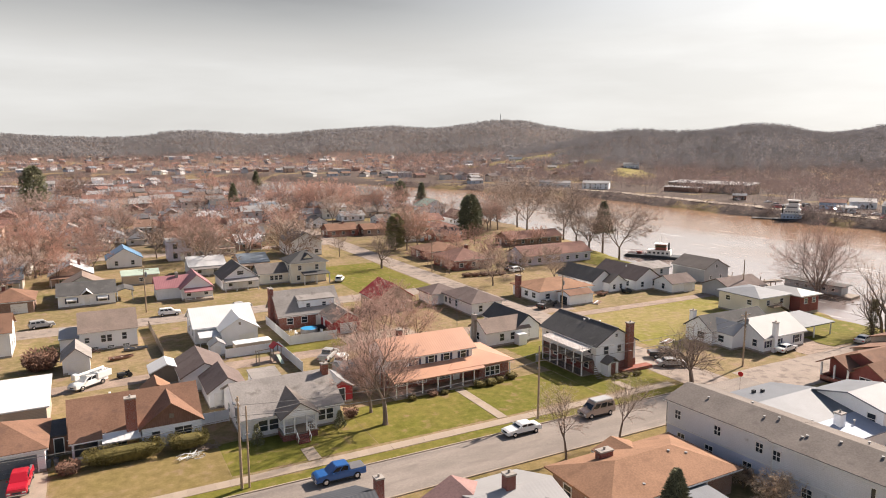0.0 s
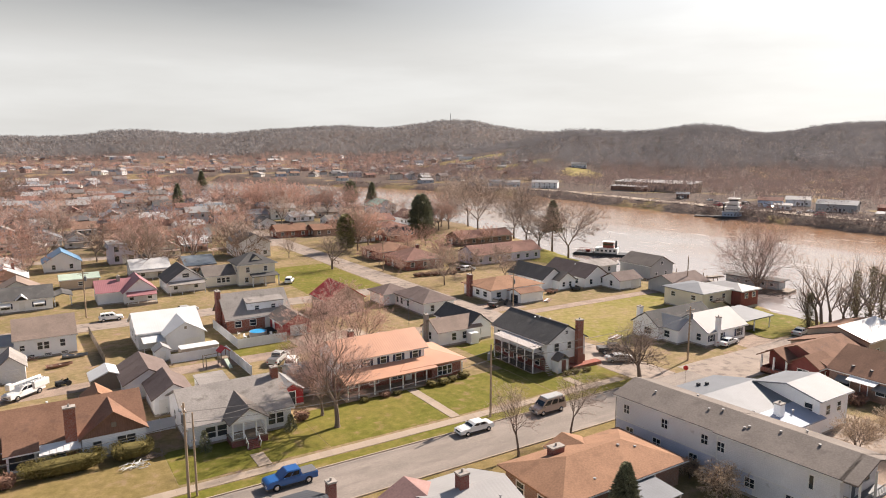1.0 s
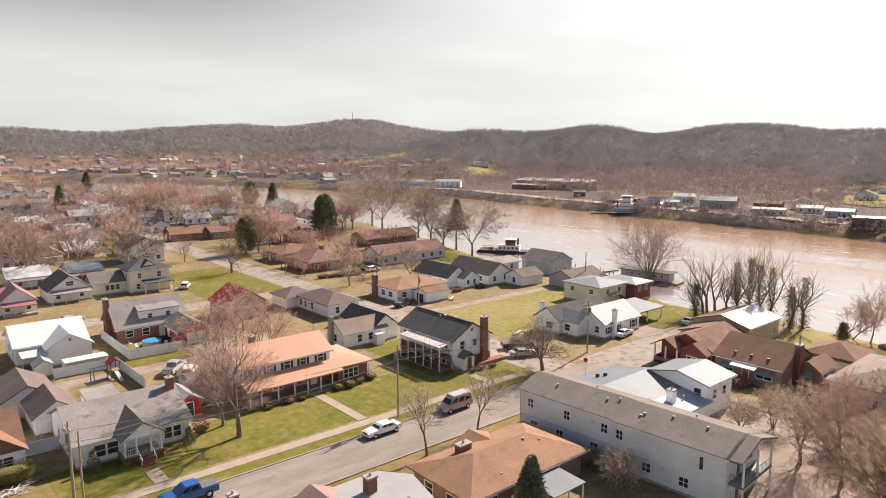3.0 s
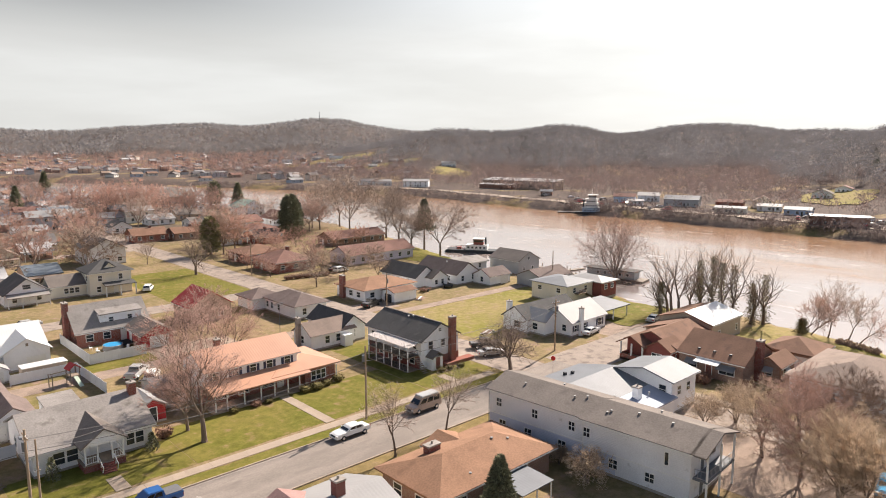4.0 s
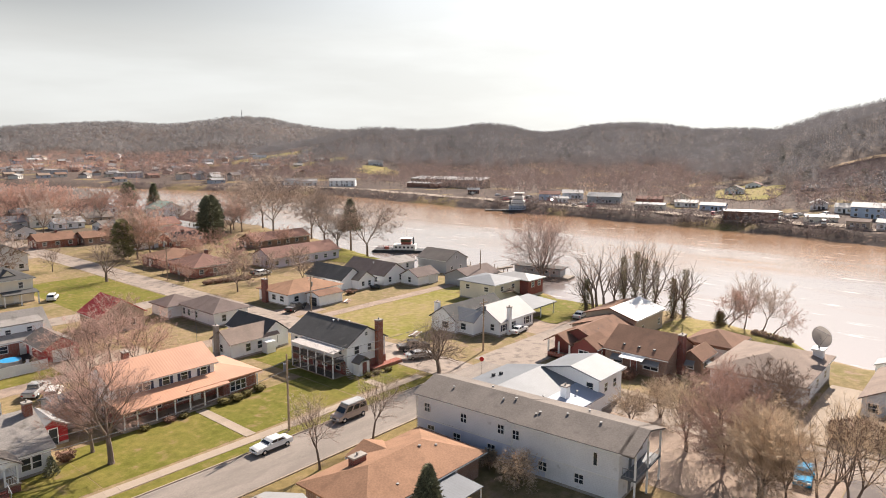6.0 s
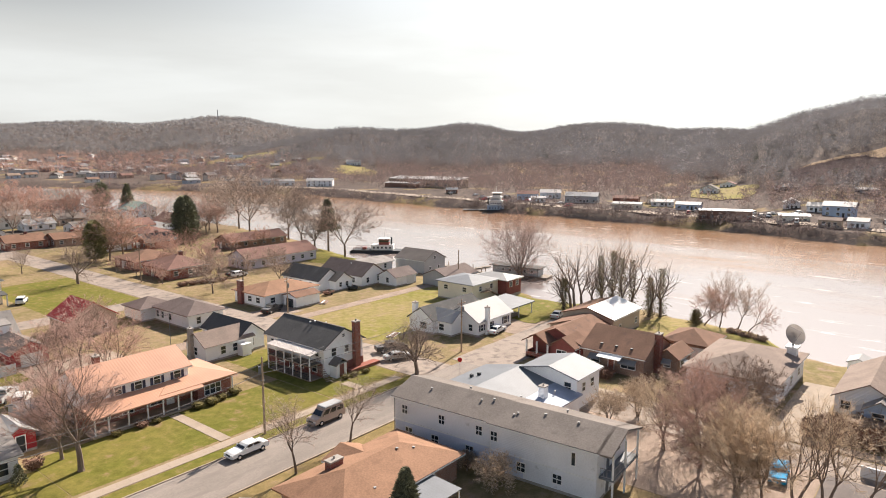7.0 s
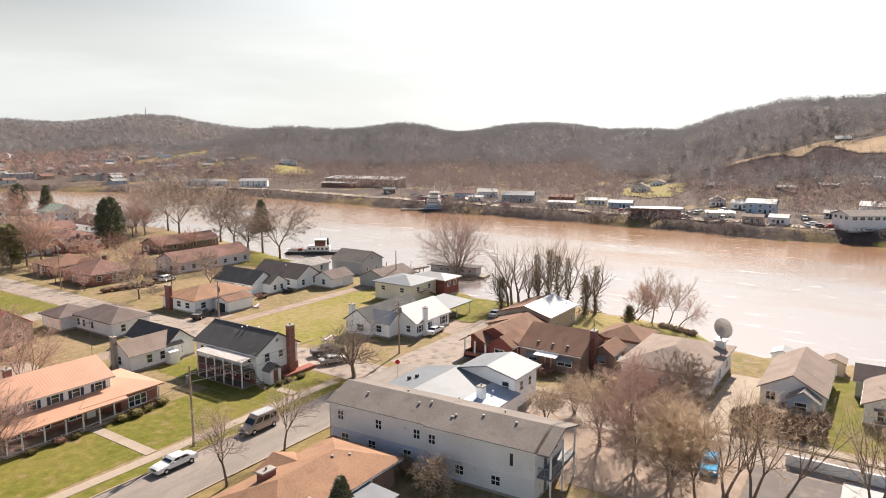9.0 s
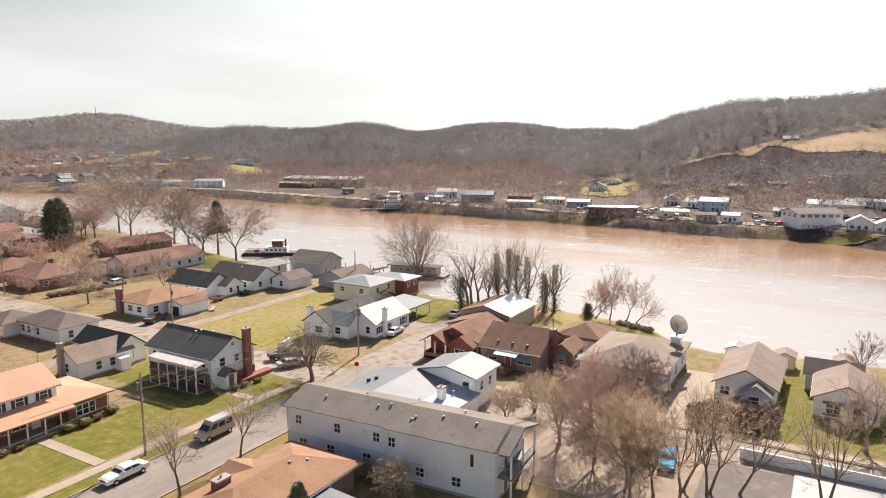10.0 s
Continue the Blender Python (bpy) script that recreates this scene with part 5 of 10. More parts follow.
def vehicle(x, y, turn, kind, paint, label, category="car", z=0.03, tone="car_glass"):
    car = thing({"sedan": "car", "suv": "sport_utility_vehicle", "van": "van", "pickup": "pickup_truck"}[kind], x, y, z, turn, label, category)
    body, cabin = side_profile(kind)
    half = {"sedan": 0.92, "suv": 0.93, "van": 1.0, "pickup": 0.98}[kind]
    bm = extrude_profile(body, half, 0.05)
    bmesh.ops.bevel(bm, geom=bm.edges[:], offset=0.06, segments=2, affect="EDGES")
    bd = part("body", bm, paint, car)
    bm = extrude_profile(cabin, half * 0.93, 0.16)
    bmesh.ops.bevel(bm, geom=bm.edges[:], offset=0.05, segments=2, affect="EDGES")
    cb = part("cabin", bm, paint, car)
    # glass: windscreen, rear window and side windows set on the cabin
    x0, x1, x2, x3 = (p[0] for p in cabin)
    zb, zt = cabin[0][1], cabin[1][1]
    hb, ht = half * 0.93, half * 0.93 * 0.84

    def quad(name, a, b, c, d):
        n = (Vector(b) - Vector(a)).cross(Vector(d) - Vector(a)).normalized() * 0.015
        bm = bmesh.new()
        top = [bm.verts.new(Vector(p) + n) for p in (a, b, c, d)]
        low = [bm.verts.new(Vector(p) - n) for p in (a, b, c, d)]
        bm.faces.new(top)
        bm.faces.new(low[::-1])
        for i in range(4):
            bm.faces.new((top[i], low[i], low[(i + 1) % 4], top[(i + 1) % 4]))
        part(name, bm, tone, cb)

    def lerp(a, b, f):
        return a + (b - a) * f

    def zat(f):
        return lerp(zb, zt, f)

    wl, wh = 0.14, 0.86
    quad("windscreen", (lerp(x3, x2, wl), -hb * .86, zat(wl)), (lerp(x3, x2, wl), hb * .86, zat(wl)), (lerp(x3, x2, wh), ht * .9, zat(wh)), (lerp(x3, x2, wh), -ht * .9, zat(wh)))
    quad("rear_window", (lerp(x0, x1, wl), hb * .86, zat(wl)), (lerp(x0, x1, wl), -hb * .86, zat(wl)), (lerp(x0, x1, wh), -ht * .9, zat(wh)), (lerp(x0, x1, wh), ht * .9, zat(wh)))
    n = {"sedan": 2, "suv": 3, "van": 3, "pickup": 2}[kind]
    for s in (-1, 1):
        for i in range(n):
            fa, fb = i / n + 0.03, (i + 1) / n - 0.03
            lo0, lo1 = lerp(x0 + .25, x3 - .25, fa), lerp(x0 + .25, x3 - .25, fb)
            hi0, hi1 = lerp(x1 + .12, x2 - .08, fa), lerp(x1 + .12, x2 - .08, fb)
            wlo, whi = lerp(hb, ht, 0.2) * s, lerp(hb, ht, 0.85) * s
            p = [(lo0, wlo, zat(.2)), (lo1, wlo, zat(.2)), (hi1, whi, zat(.85)), (hi0, whi, zat(.85))]
            quad("side_window", *(p if s < 0 else p[::-1]))
    front, back = body[-1][0], body[0][0]
    for s in (-1, 1):
        part("headlight", boxes((front - 0.16, front + 0.012, s * half * .72 - 0.2, s * half * .72 + 0.2, .62, .8, 0.02)), "lamp_clear", bd)
        part("tail_light", boxes((back - 0.012, back + 0.1, s * half * .78 - 0.15, s * half * .78 + 0.15, .68, .9, 0.02)), "lamp_red", bd)
    part("bumper", boxes((front - 0.1, front + 0.06, -half * .93, half * .93, .36, .54, 0.03)), "chrome" if kind in ("van", "pickup") else paint, bd)
    part("grille", boxes((front - 0.05, front + 0.02, -half * .45, half * .45, .58, .78, 0.01)), "dark_paint", bd)
    if kind == "pickup":
        part("bed_cover", boxes((-2.86, -1.16, -0.84, 0.84, 1.17, 1.25, 0.02)), "bed_cover", bd, "grey cover over the cargo bed")
    for s in (-1, 1):
        part("side_mirror", boxes((x3 - 0.55, x3 - 0.4, s * (half + 0.1) - 0.09, s * (half + 0.1) + 0.09, zb + 0.03, zb + 0.2, 0.02)), paint, bd)
        part("sill", boxes((back * 0.5, front * 0.5, s * half - 0.03, s * half + 0.015, .34, .46, 0.01)), "dark_paint", bd)
    r = {"sedan": 0.33, "pickup": 0.42}.get(kind, 0.37)
    for wx in (back * 0.62, front * 0.62):
        for s in (-1, 1):
            bm = bmesh.new()
            bmesh.ops.create_cone(bm, cap_ends=True, segments=18, radius1=r, radius2=r, depth=0.24, matrix=Matrix.Translation((wx, s * (half - 0.09), r)) @ Matrix.Rotation(math.pi / 2, 4, "X"))
            wheel = part("wheel", bm, "tyre", car)
            bm = bmesh.new()
            bmesh.ops.create_cone(bm, cap_ends=True, segments=12, radius1=r * .62, radius2=r * .5, depth=0.05, matrix=Matrix.Translation((wx, s * (half + 0.035), r)) @ Matrix.Rotation(-s * math.pi / 2, 4, "X"))
            part("rim", bm, "chrome", wheel)
    return car


# ---- poles, wires, fences ----
def wire(name, p, q, sag, r, label):
    verts, faces = [], []
    prev = None
    n = 14
    for i in range(n + 1):
        f = i / n
        c = Vector(p).lerp(Vector(q), f) - Vector((0, 0, sag * 4 * f * (1 - f)))
        if prev is not None:
            tube(verts, faces, prev, c, r, r, 4)
            if i > 1:
                # weld each length to the one before
                k = len(verts) - 8
                faces[-4:] = [tuple(v - 4 if v < k + 4 else v for v in f) for f in faces[-4:]]
        prev = c
    ob = raw(name, verts, faces, "cable")
    return tagged(ob, label, "cable", "overhead cables")


def utility_pole(x, y, h, turn=0.0, arm=True, can=True, lamp=False, r=0.17, lean=0.0, label="weathered wooden utility pole with hardware"):
    p = thing("utility_pole", x, y, gz(x, y), turn, label, "pole", "utility poles")
    bm = cone(bmesh.new(), r, r * 0.62, -0.5, h, seg=12)
    pl = part("pole", bm, "pole_wood", p)
    pl.rotation_euler = (radians(lean), 0, 0)
    if arm:
        part("crossarm", boxes((-1.1, 1.1, -0.06, 0.06, h - 0.75, h - 0.62), (-0.6, 0.6, 0.06, 0.1, h - 1.1, h - 1.05)), "pole_wood", p)
        for i in (-1.0, -0.4, 0.4, 1.0):
            part("insulator", cone(bmesh.new(), 0.05, 0.03, h - 0.62, h - 0.45, i, 0, 8), "white_paint", p)
    if can:
        part("transformer", cone(cone(bmesh.new(), 0.26, 0.26, h - 2.3, h - 1.35, 0.4, 0, 14), 0.06, 0.04, h - 1.35, h - 1.15, 0.4, 0, 8), "metal_grey", p, "grey transformer can")
    part("bracket", boxes((-0.05, 0.05, -0.25, 0.25, h - 3.2, h - 3.05)), "chrome", p)
    if lamp:
        arm_ob = part("lamp_arm", boxes((0.1, 2.1, -0.03, 0.03, h - 1.6, h - 1.53)), "chrome", p)
        part("lamp_head", boxes((1.9, 2.55, -0.14, 0.14, h - 1.68, h - 1.5, 0.04)), "metal_grey", p)
    return p


def fence_run(x0, y0, x1, y1, h, label, mat="vinyl_fence", step=2.4, z=0.0, gap=0.05):
    L = math.hypot(x1 - x0, y1 - y0)
    f = thing("fence", x0, y0, z, math.degrees(math.atan2(y1 - y0, x1 - x0)), label, "fence")
    n = max(1, round(L / step))
    s = L / n
    for i in range(n + 1):
        part("post", boxes((i * s - 0.07, i * s + 0.07, -0.07, 0.07, -0.2, h + 0.08, 0.015)), mat, f)
        if i < n:
            part("panel", boxes((i * s + 0.07, (i + 1) * s - 0.07, -0.025, 0.025, gap, h), (i * s + 0.07, (i + 1) * s - 0.07, -0.045, 0.045, h - 0.12, h), (i * s + 0.07, (i + 1) * s - 0.07, -0.045, 0.045, gap, gap + 0.12)), mat, f)
    return f


# ---- houses along the street ----
class House:
    """A house at x, y: its bodies and openings are given in metres from that corner."""

    def __init__(self, x, y, label, turn=0.0, name="house", category="house", group="", z=0.0):
        self.ob = thing(name, x, y, z, turn, label, category, group)

    def body(self, *spec, gutters=True):
        add_body(self.ob, spec, gutters=gutters)
        return spec[:4]

    def win(self, b, face, *places, **kw):
        for u, z in places:
            add_window(self.ob, b, face, u, z, **kw)

    def door(self, b, face, u, **kw):
        add_door(self.ob, b, face, u, **kw)

    def part(self, name, bm, mat, label=""):
        return part(name, bm, mat, self.ob, label)

    def posts(self, pts, z0, z1, r=0.07, mat="white_paint"):
        for x, y in pts:
            self.part("post", boxes((x - r, x + r, y - r, y + r, z0, z1)), mat)

    def rail(self, x0, y0, x1, y1, z, h=0.85, mat="white_paint", step=0.25):
        L = math.hypot(x1 - x0, y1 - y0)
        bm = boxes((0, L, -0.03, 0.03, h - 0.06, h), (0, L, -0.03, 0.03, 0.08, 0.14))
        for i in range(int(L / step)):
            box(bm, i * step + 0.05, i * step + 0.09, -0.015, 0.015, 0.14, h - 0.06)
        r = self.part("railing", bm, mat)
        r.matrix_basis = pose(x0, y0, z, 0, 0, math.degrees(math.atan2(y1 - y0, x1 - x0)))


def brown_house():
    h = House(-3.5, 86.7, "brown-shingled bungalow with brick chimney and boarded gable")
    b = h.body(0, 14.5, 1.6, 10.6, 2.8, 5.7, "x", "white_siding", "shingle_brown")
    g = h.body(7.6, 14.6, 0, 5.5, 2.8, 5.4, "y", "white_siding", "shingle_brown", 0.35)
    h.part("gable_boarding", boards_triangle(7.5, 14.7, 2.75, 5.35, -0.07), "wood_brown", "brown boarding in the gable")
    h.part("attic_vent", boxes((10.8, 11.4, -0.12, -0.06, 3.6, 4.2, 0.1)), "wood_grey")
    h.body(0.0, 3.0, 0.3, 4.5, 2.5, 3.9, "x", "white_siding", "shingle_brown", 0.3)
    h.win((0.0, 3.0, 0.3, 4.5), "S", (1.5, 1.45), w=2.3, h=1.4, trim="dark_paint", style="grid")
    h.win(g, "S", (1.6, 1.5), w=0.9, h=1.3)
    h.win(g, "S", (4.8, 1.5), w=2.0, h=1.5, style="grid")
    h.win(b, "W", (3.0, 1.6), (6.5, 1.6))
    add_chimney(h.ob, 6.6, 1.2, 1.25, 0.9, 0, 6.7, "red_brick")
    n = 12
    for i in range(n):
        xa, xb = 3.2 + 4.3 * i / n, 3.2 + 4.3 * (i + 1) / n
        bm = bmesh.new()
        slab(bm, [(xa, -0.5, 2.0 + (i % 2) * .03), (xb, -0.5, 2.0 + (i % 2) * .03), (xb, 1.6, 2.75 + (i % 2) * .03), (xa, 1.6, 2.75 + (i % 2) * .03)], 0.05)
        h.part("awning_panel", bm, "metal_bright")
    h.win(b, "S", (5.3, 1.4), w=2.0, h=1.3, style="grid")
    add_vents(h.ob, [(4.5, 7.5, 5.2)])
    g2 = House(-15.5, 86.3, "brown-roofed attached garage with a wide door", name="garage", category="garage")
    b2 = g2.body(0, 9.3, 0, 9, 2.7, 5.0, "hip", "pale_grey_siding", "shingle_brown")
    add_garage_door(g2.ob, b2, "S", 6.2, 4.6, 2.2, "metal_grey")
    lk = House(-6.1, 90, "low flat-roofed link between house and garage", name="passage", category="passage")
    bl = lk.body(0, 2.5, 0, 5, 2.4, 2.6, "flat", "wood_brown", "shingle_dark", 0.1)
    lk.door(bl, "S", 1.2, mat="dark_paint")


def boards_triangle(x0, x1, z0, z1, y):
    """A plate of upright boarding that fills a gable."""
    bm = bmesh.new()
    xm = (x0 + x1) / 2
    v = [bm.verts.new(p) for p in ((x0, y, z0), (x1, y, z0), (xm, y, z1), (x0, y + 0.06, z0), (x1, y + 0.06, z0), (xm, y + 0.06, z1))]
    for f in ((0, 1, 2), (5, 4, 3), (0, 3, 4, 1), (1, 4, 5, 2), (2, 5, 3, 0)):
        bm.faces.new([v[k] for k in f])
    return bm


def grey_house():
    h = House(15.5, 83.4, "grey shingled house with a white gabled front porch")
    b = h.body(0, 13.0, 0, 12.5, 2.9, 5.6, "x", "pale_grey_siding", "shingle_pale")
    h.win(b, "S", (2.6, 1.6), (4.0, 1.6), w=1.15, h=1.4)
    h.win(b, "S", (10.4, 1.6), (11.5, 1.6), w=0.9, h=1.4)
    h.win(b, "W", (3.5, 1.6), (8.5, 1.6))
    h.door(b, "S", 6.4, z0=0.9, h=1.95)
    add_chimney(h.ob, 12.6, 5.4, 0.9, 0.9, 3.5, 6.9, "red_brick")
    # porch: deck on a brick base, gabled roof on posts, stair
    h.part("porch_base", boxes((4.5, 9.0, -2.6, -0.02, -0.2, 0.82)), "dark_brick")
    h.part("porch_deck", boxes((4.4, 9.1, -2.7, -0.02, 0.83, 0.93)), "deck_wood")
    h.posts([(4.7, -2.5), (6.0, -2.5), (7.6, -2.5), (8.8, -2.5)], 0.93, 3.0, 0.09)
    h.part("porch_beam", boxes((4.5, 9.0, -2.6, -2.4, 3.0, 3.2), (4.5, 4.7, -2.4, 0, 3.0, 3.2), (8.8, 9.0, -2.4, 0, 3.0, 3.2)), "white_paint")
    gab = bmesh.new()
    v = [gab.verts.new(p) for p in ((4.45, -2.62, 3.2), (9.05, -2.62, 3.2), (6.75, -2.62, 4.75), (4.45, -2.5, 3.2), (9.05, -2.5, 3.2), (6.75, -2.5, 4.75))]
    for f in ((0, 1, 2), (5, 4, 3), (0, 3, 4, 1), (1, 4, 5, 2), (2, 5, 3, 0)):
        gab.faces.new([v[k] for k in f])
    h.part("porch_gable", gab, "white_siding")
    h.part("porch_roof", roof_mesh(4.5, 9.0, -2.6, 4.0, 3.2, 4.75, "y", 0.35), "shingle_grey")
    h.rail(4.7, -2.5, 6.0, -2.5, 0.93)
    h.rail(7.6, -2.5, 8.8, -2.5, 0.93)
    h.rail(4.7, -0.1, 4.7, -2.5, 0.93)
    h.rail(8.8, -2.5, 8.8, -0.1, 0.93)
    for i in range(5):
        h.part("step", boxes((6.05, 7.55, -2.7 - 0.3 * (i + 1), -2.7 - 0.3 * i, -0.2, 0.82 - 0.17 * i)), "dark_brick")
    for x in (6.0, 7.6):
        r = part("stair_rail", boxes((-0.04, 0.04, -1.7, 0, 0.8, 0.88), (-0.04, 0.04, -1.65, -1.55, 0, 0.85), (-0.04, 0.04, -0.9, -0.82, 0.1, 0.85)), "white_paint", h.ob)
        r.matrix_basis = pose(x, -2.6, 0.9, 26, 0, 0)
    r = House(29.3, 90.0, "small red and white outbuilding against the grey house", name="outbuilding", category="shed")
    b2 = r.body(0, 3.4, 0, 5.5, 2.3, 3.3, "y", "red_siding", "metal_white", 0.3)
    r.door(b2, "S", 1.7, mat="dark_paint")


def orange_house():
    h = House(38.6, 87.2, "brick house with an orange metal roof and long front porch")
    b = h.body(0, 14.6, 3.0, 11.0, 5.3, 7.3, "x", "white_siding", "metal_orange", 0.5)
    wg = (14.7, 20.2, 0.9, 10.5)
    h.part("wall", prism_walls(14.7, 20.2, 0.9, 10.5, 2.8, 4.3, "hip"), "red_brick")
    h.part("wing_roof", roof_mesh(9.4, 20.2, 0.9, 10.5, 2.8, 4.3, "hip", 0.7), "metal_orange", "orange metal hipped roof")
    h.part("lower_storey", boxes((-0.06, 14.64, 2.92, 6, -0.2, 2.75)), "red_brick")
    pr = bmesh.new()
    slab(pr, [(-0.6, -0.5, 2.75), (15.0, -0.5, 2.75), (15.0, 3.0, 3.75), (-0.6, 3.0, 3.75)], 0.16)
    h.part("porch_roof", pr, "metal_orange", "orange metal porch roof")
    h.part("porch_floor", boxes((-0.4, 20.2, -0.2, 2.9, -0.2, 0.28)), "concrete")
    h.posts([(-0.1, 0), (1.6, 0), (4.2, 0), (6.8, 0), (9.0, 0), (11.2, 0), (13.2, 0), (19.9, 0.1)], 0.28, 2.68, 0.08)
    h.part("porch_beam", boxes((-0.3, 14.8, -0.1, 0.1, 2.45, 2.63)), "white_paint")
    h.win(b, "S", (1.4, 4.45), (4.4, 4.45), (7.2, 4.45), (9.9, 4.45), (12.9, 4.45), w=0.95, h=1.35, shutters=True)
    h.win((0, 14.6, 2.92, 11), "S", (2.3, 1.6), (5.5, 1.6), w=1.5, h=1.5, style="grid")
    h.win((0, 14.6, 2.92, 11), "S", (9.6, 1.6), w=1.9, h=1.5, style="grid")
    h.door((0, 14.6, 2.92, 11), "S", 11.6, z0=0.28)
    h.win(wg, "S", (1.5, 1.5), (2.4, 1.5), (3.3, 1.5), w=0.75, h=1.4)
    h.win(b, "E", (2.0, 4.5), (6.0, 4.5), w=1.0, h=1.35)
    h.win(wg, "E", (5.0, 1.5), w=1.4, h=1.3)
    h.win(b, "W", (2.0, 4.5), (6.0, 4.5), (4.0, 1.6))
    add_chimney(h.ob, 4.0, 8.0, 0.8, 0.8, 5, 8.3, "red_brick")
    add_vents(h.ob, [(9, 8.2, 6.7)])


def dark_roof_house():
    h = House(71.5, 81.7, "two-storey white house with dark roof, brick chimney and side porch")
    b = h.body(0, 8.5, 0, 14.6, 4.9, 7.3, "y", "white_siding", "shingle_dark", 0.4)
    h.part("brick_base", boxes((2.6, 8.56, -0.08, 0.5, -0.2, 1.7)), "red_brick")
    add_chimney(h.ob, 6.7, -0.45, 1.15, 0.8, 0, 8.2, "red_brick", "tall red brick chimney")
    h.win(b, "S", (2.1, 3.9), w=0.95, h=1.3)
    h.win(b, "S", (4.9, 3.9), w=0.8, h=1.1)
    h.win(b, "S", (4.25, 6.2), w=0.5, h=0.5)
    h.win(b, "W", (1.6, 3.8), (4.2, 3.8), (7.0, 3.8), (9.6, 3.8), (13.0, 3.8), w=0.75, h=0.8)
    h.win((-0.06, 8.5, 0, 14.6), "W", (2.2, 1.4), (5.5, 1.4), (10.5, 1.4), w=1.1, h=1.3)
    h.door((-0.06, 8.5, 0, 14.6), "W", 8.0, mat="dark_paint")
    # upper deck with a slatted white shade roof
    # a dark brick sheet stands in for the deep shade below the deck
    h.part("lower_wall", boxes((-0.06, -0.02, 0.3, 14.4, 0.12, 2.3)), "dark_brick", "brick lower wall under the deck, darkened for its shade")
    h.part("upper_deck", boxes((-2.5, -0.07, 0.5, 11.2, 2.32, 2.48)), "deck_wood")
    h.part("lower_deck", boxes((-2.5, -0.02, 0.5, 11.2, -0.2, 0.12)), "concrete")
    h.posts([(-2.4, y) for y in (0.6, 2.7, 4.8, 6.9, 9.0, 11.1)], 0.12, 4.24, 0.08)
    for i in range(30):
        ya = 0.3 + 11.0 * i / 30
        bm = bmesh.new()
        slab(bm, [(-2.6, ya, 4.3), (-0.03, ya, 4.62), (-0.03, ya + 0.27, 4.62), (-2.6, ya + 0.27, 4.3)], 0.05)
        h.part("shade_slat", bm, "shade_paint")
    h.part("shade_beam", boxes((-2.5, -2.3, 0.3, 11.3, 4.1, 4.24)), "white_paint")
    h.rail(-2.4, 11.1, -2.4, 0.6, 2.48, 0.95, "dark_paint", 0.16)
    h.rail(-2.4, 0.6, -0.1, 0.6, 2.48, 0.95, "dark_paint", 0.16)
    h.rail(-2.4, 11.1, -2.4, 0.6, 0.12, 0.95, "dark_paint", 0.16)
    for i in range(9):
        h.part("step", boxes((-1.3, -0.3, 0.3 - 0.27 * i - 0.27, 0.3 - 0.27 * i + 0.02, 2.1 - 0.23 * i, 2.17 - 0.23 * i)), "deck_wood")
    # little gabled entry
    h.part("entry_wall", boxes((1.2, 3.4, -1.6, -0.02, -0.2, 2.2)), "white_siding")
    h.part("entry_roof", roof_mesh(1.2, 3.4, -1.6, 0.0, 2.2, 3.0, "y", 0.25), "shingle_grey")
    h.door((1.2, 3.4, -1.6, 0), "S", 1.1, mat="dark_brick")
    h.part("terrace", boxes((4.4, 11.0, -1.6, -0.1, -0.2, 0.55)), "red_brick")
    add_vents(h.ob, [(3.9, 6.5, 7.2), (3.6, 7.4, 7.0), (5.0, 5.0, 7.0)])
    h.part("ridge_cap", boxes((4.1, 4.4, -0.4, 15.0, 7.46, 7.56)), "shingle_grey")


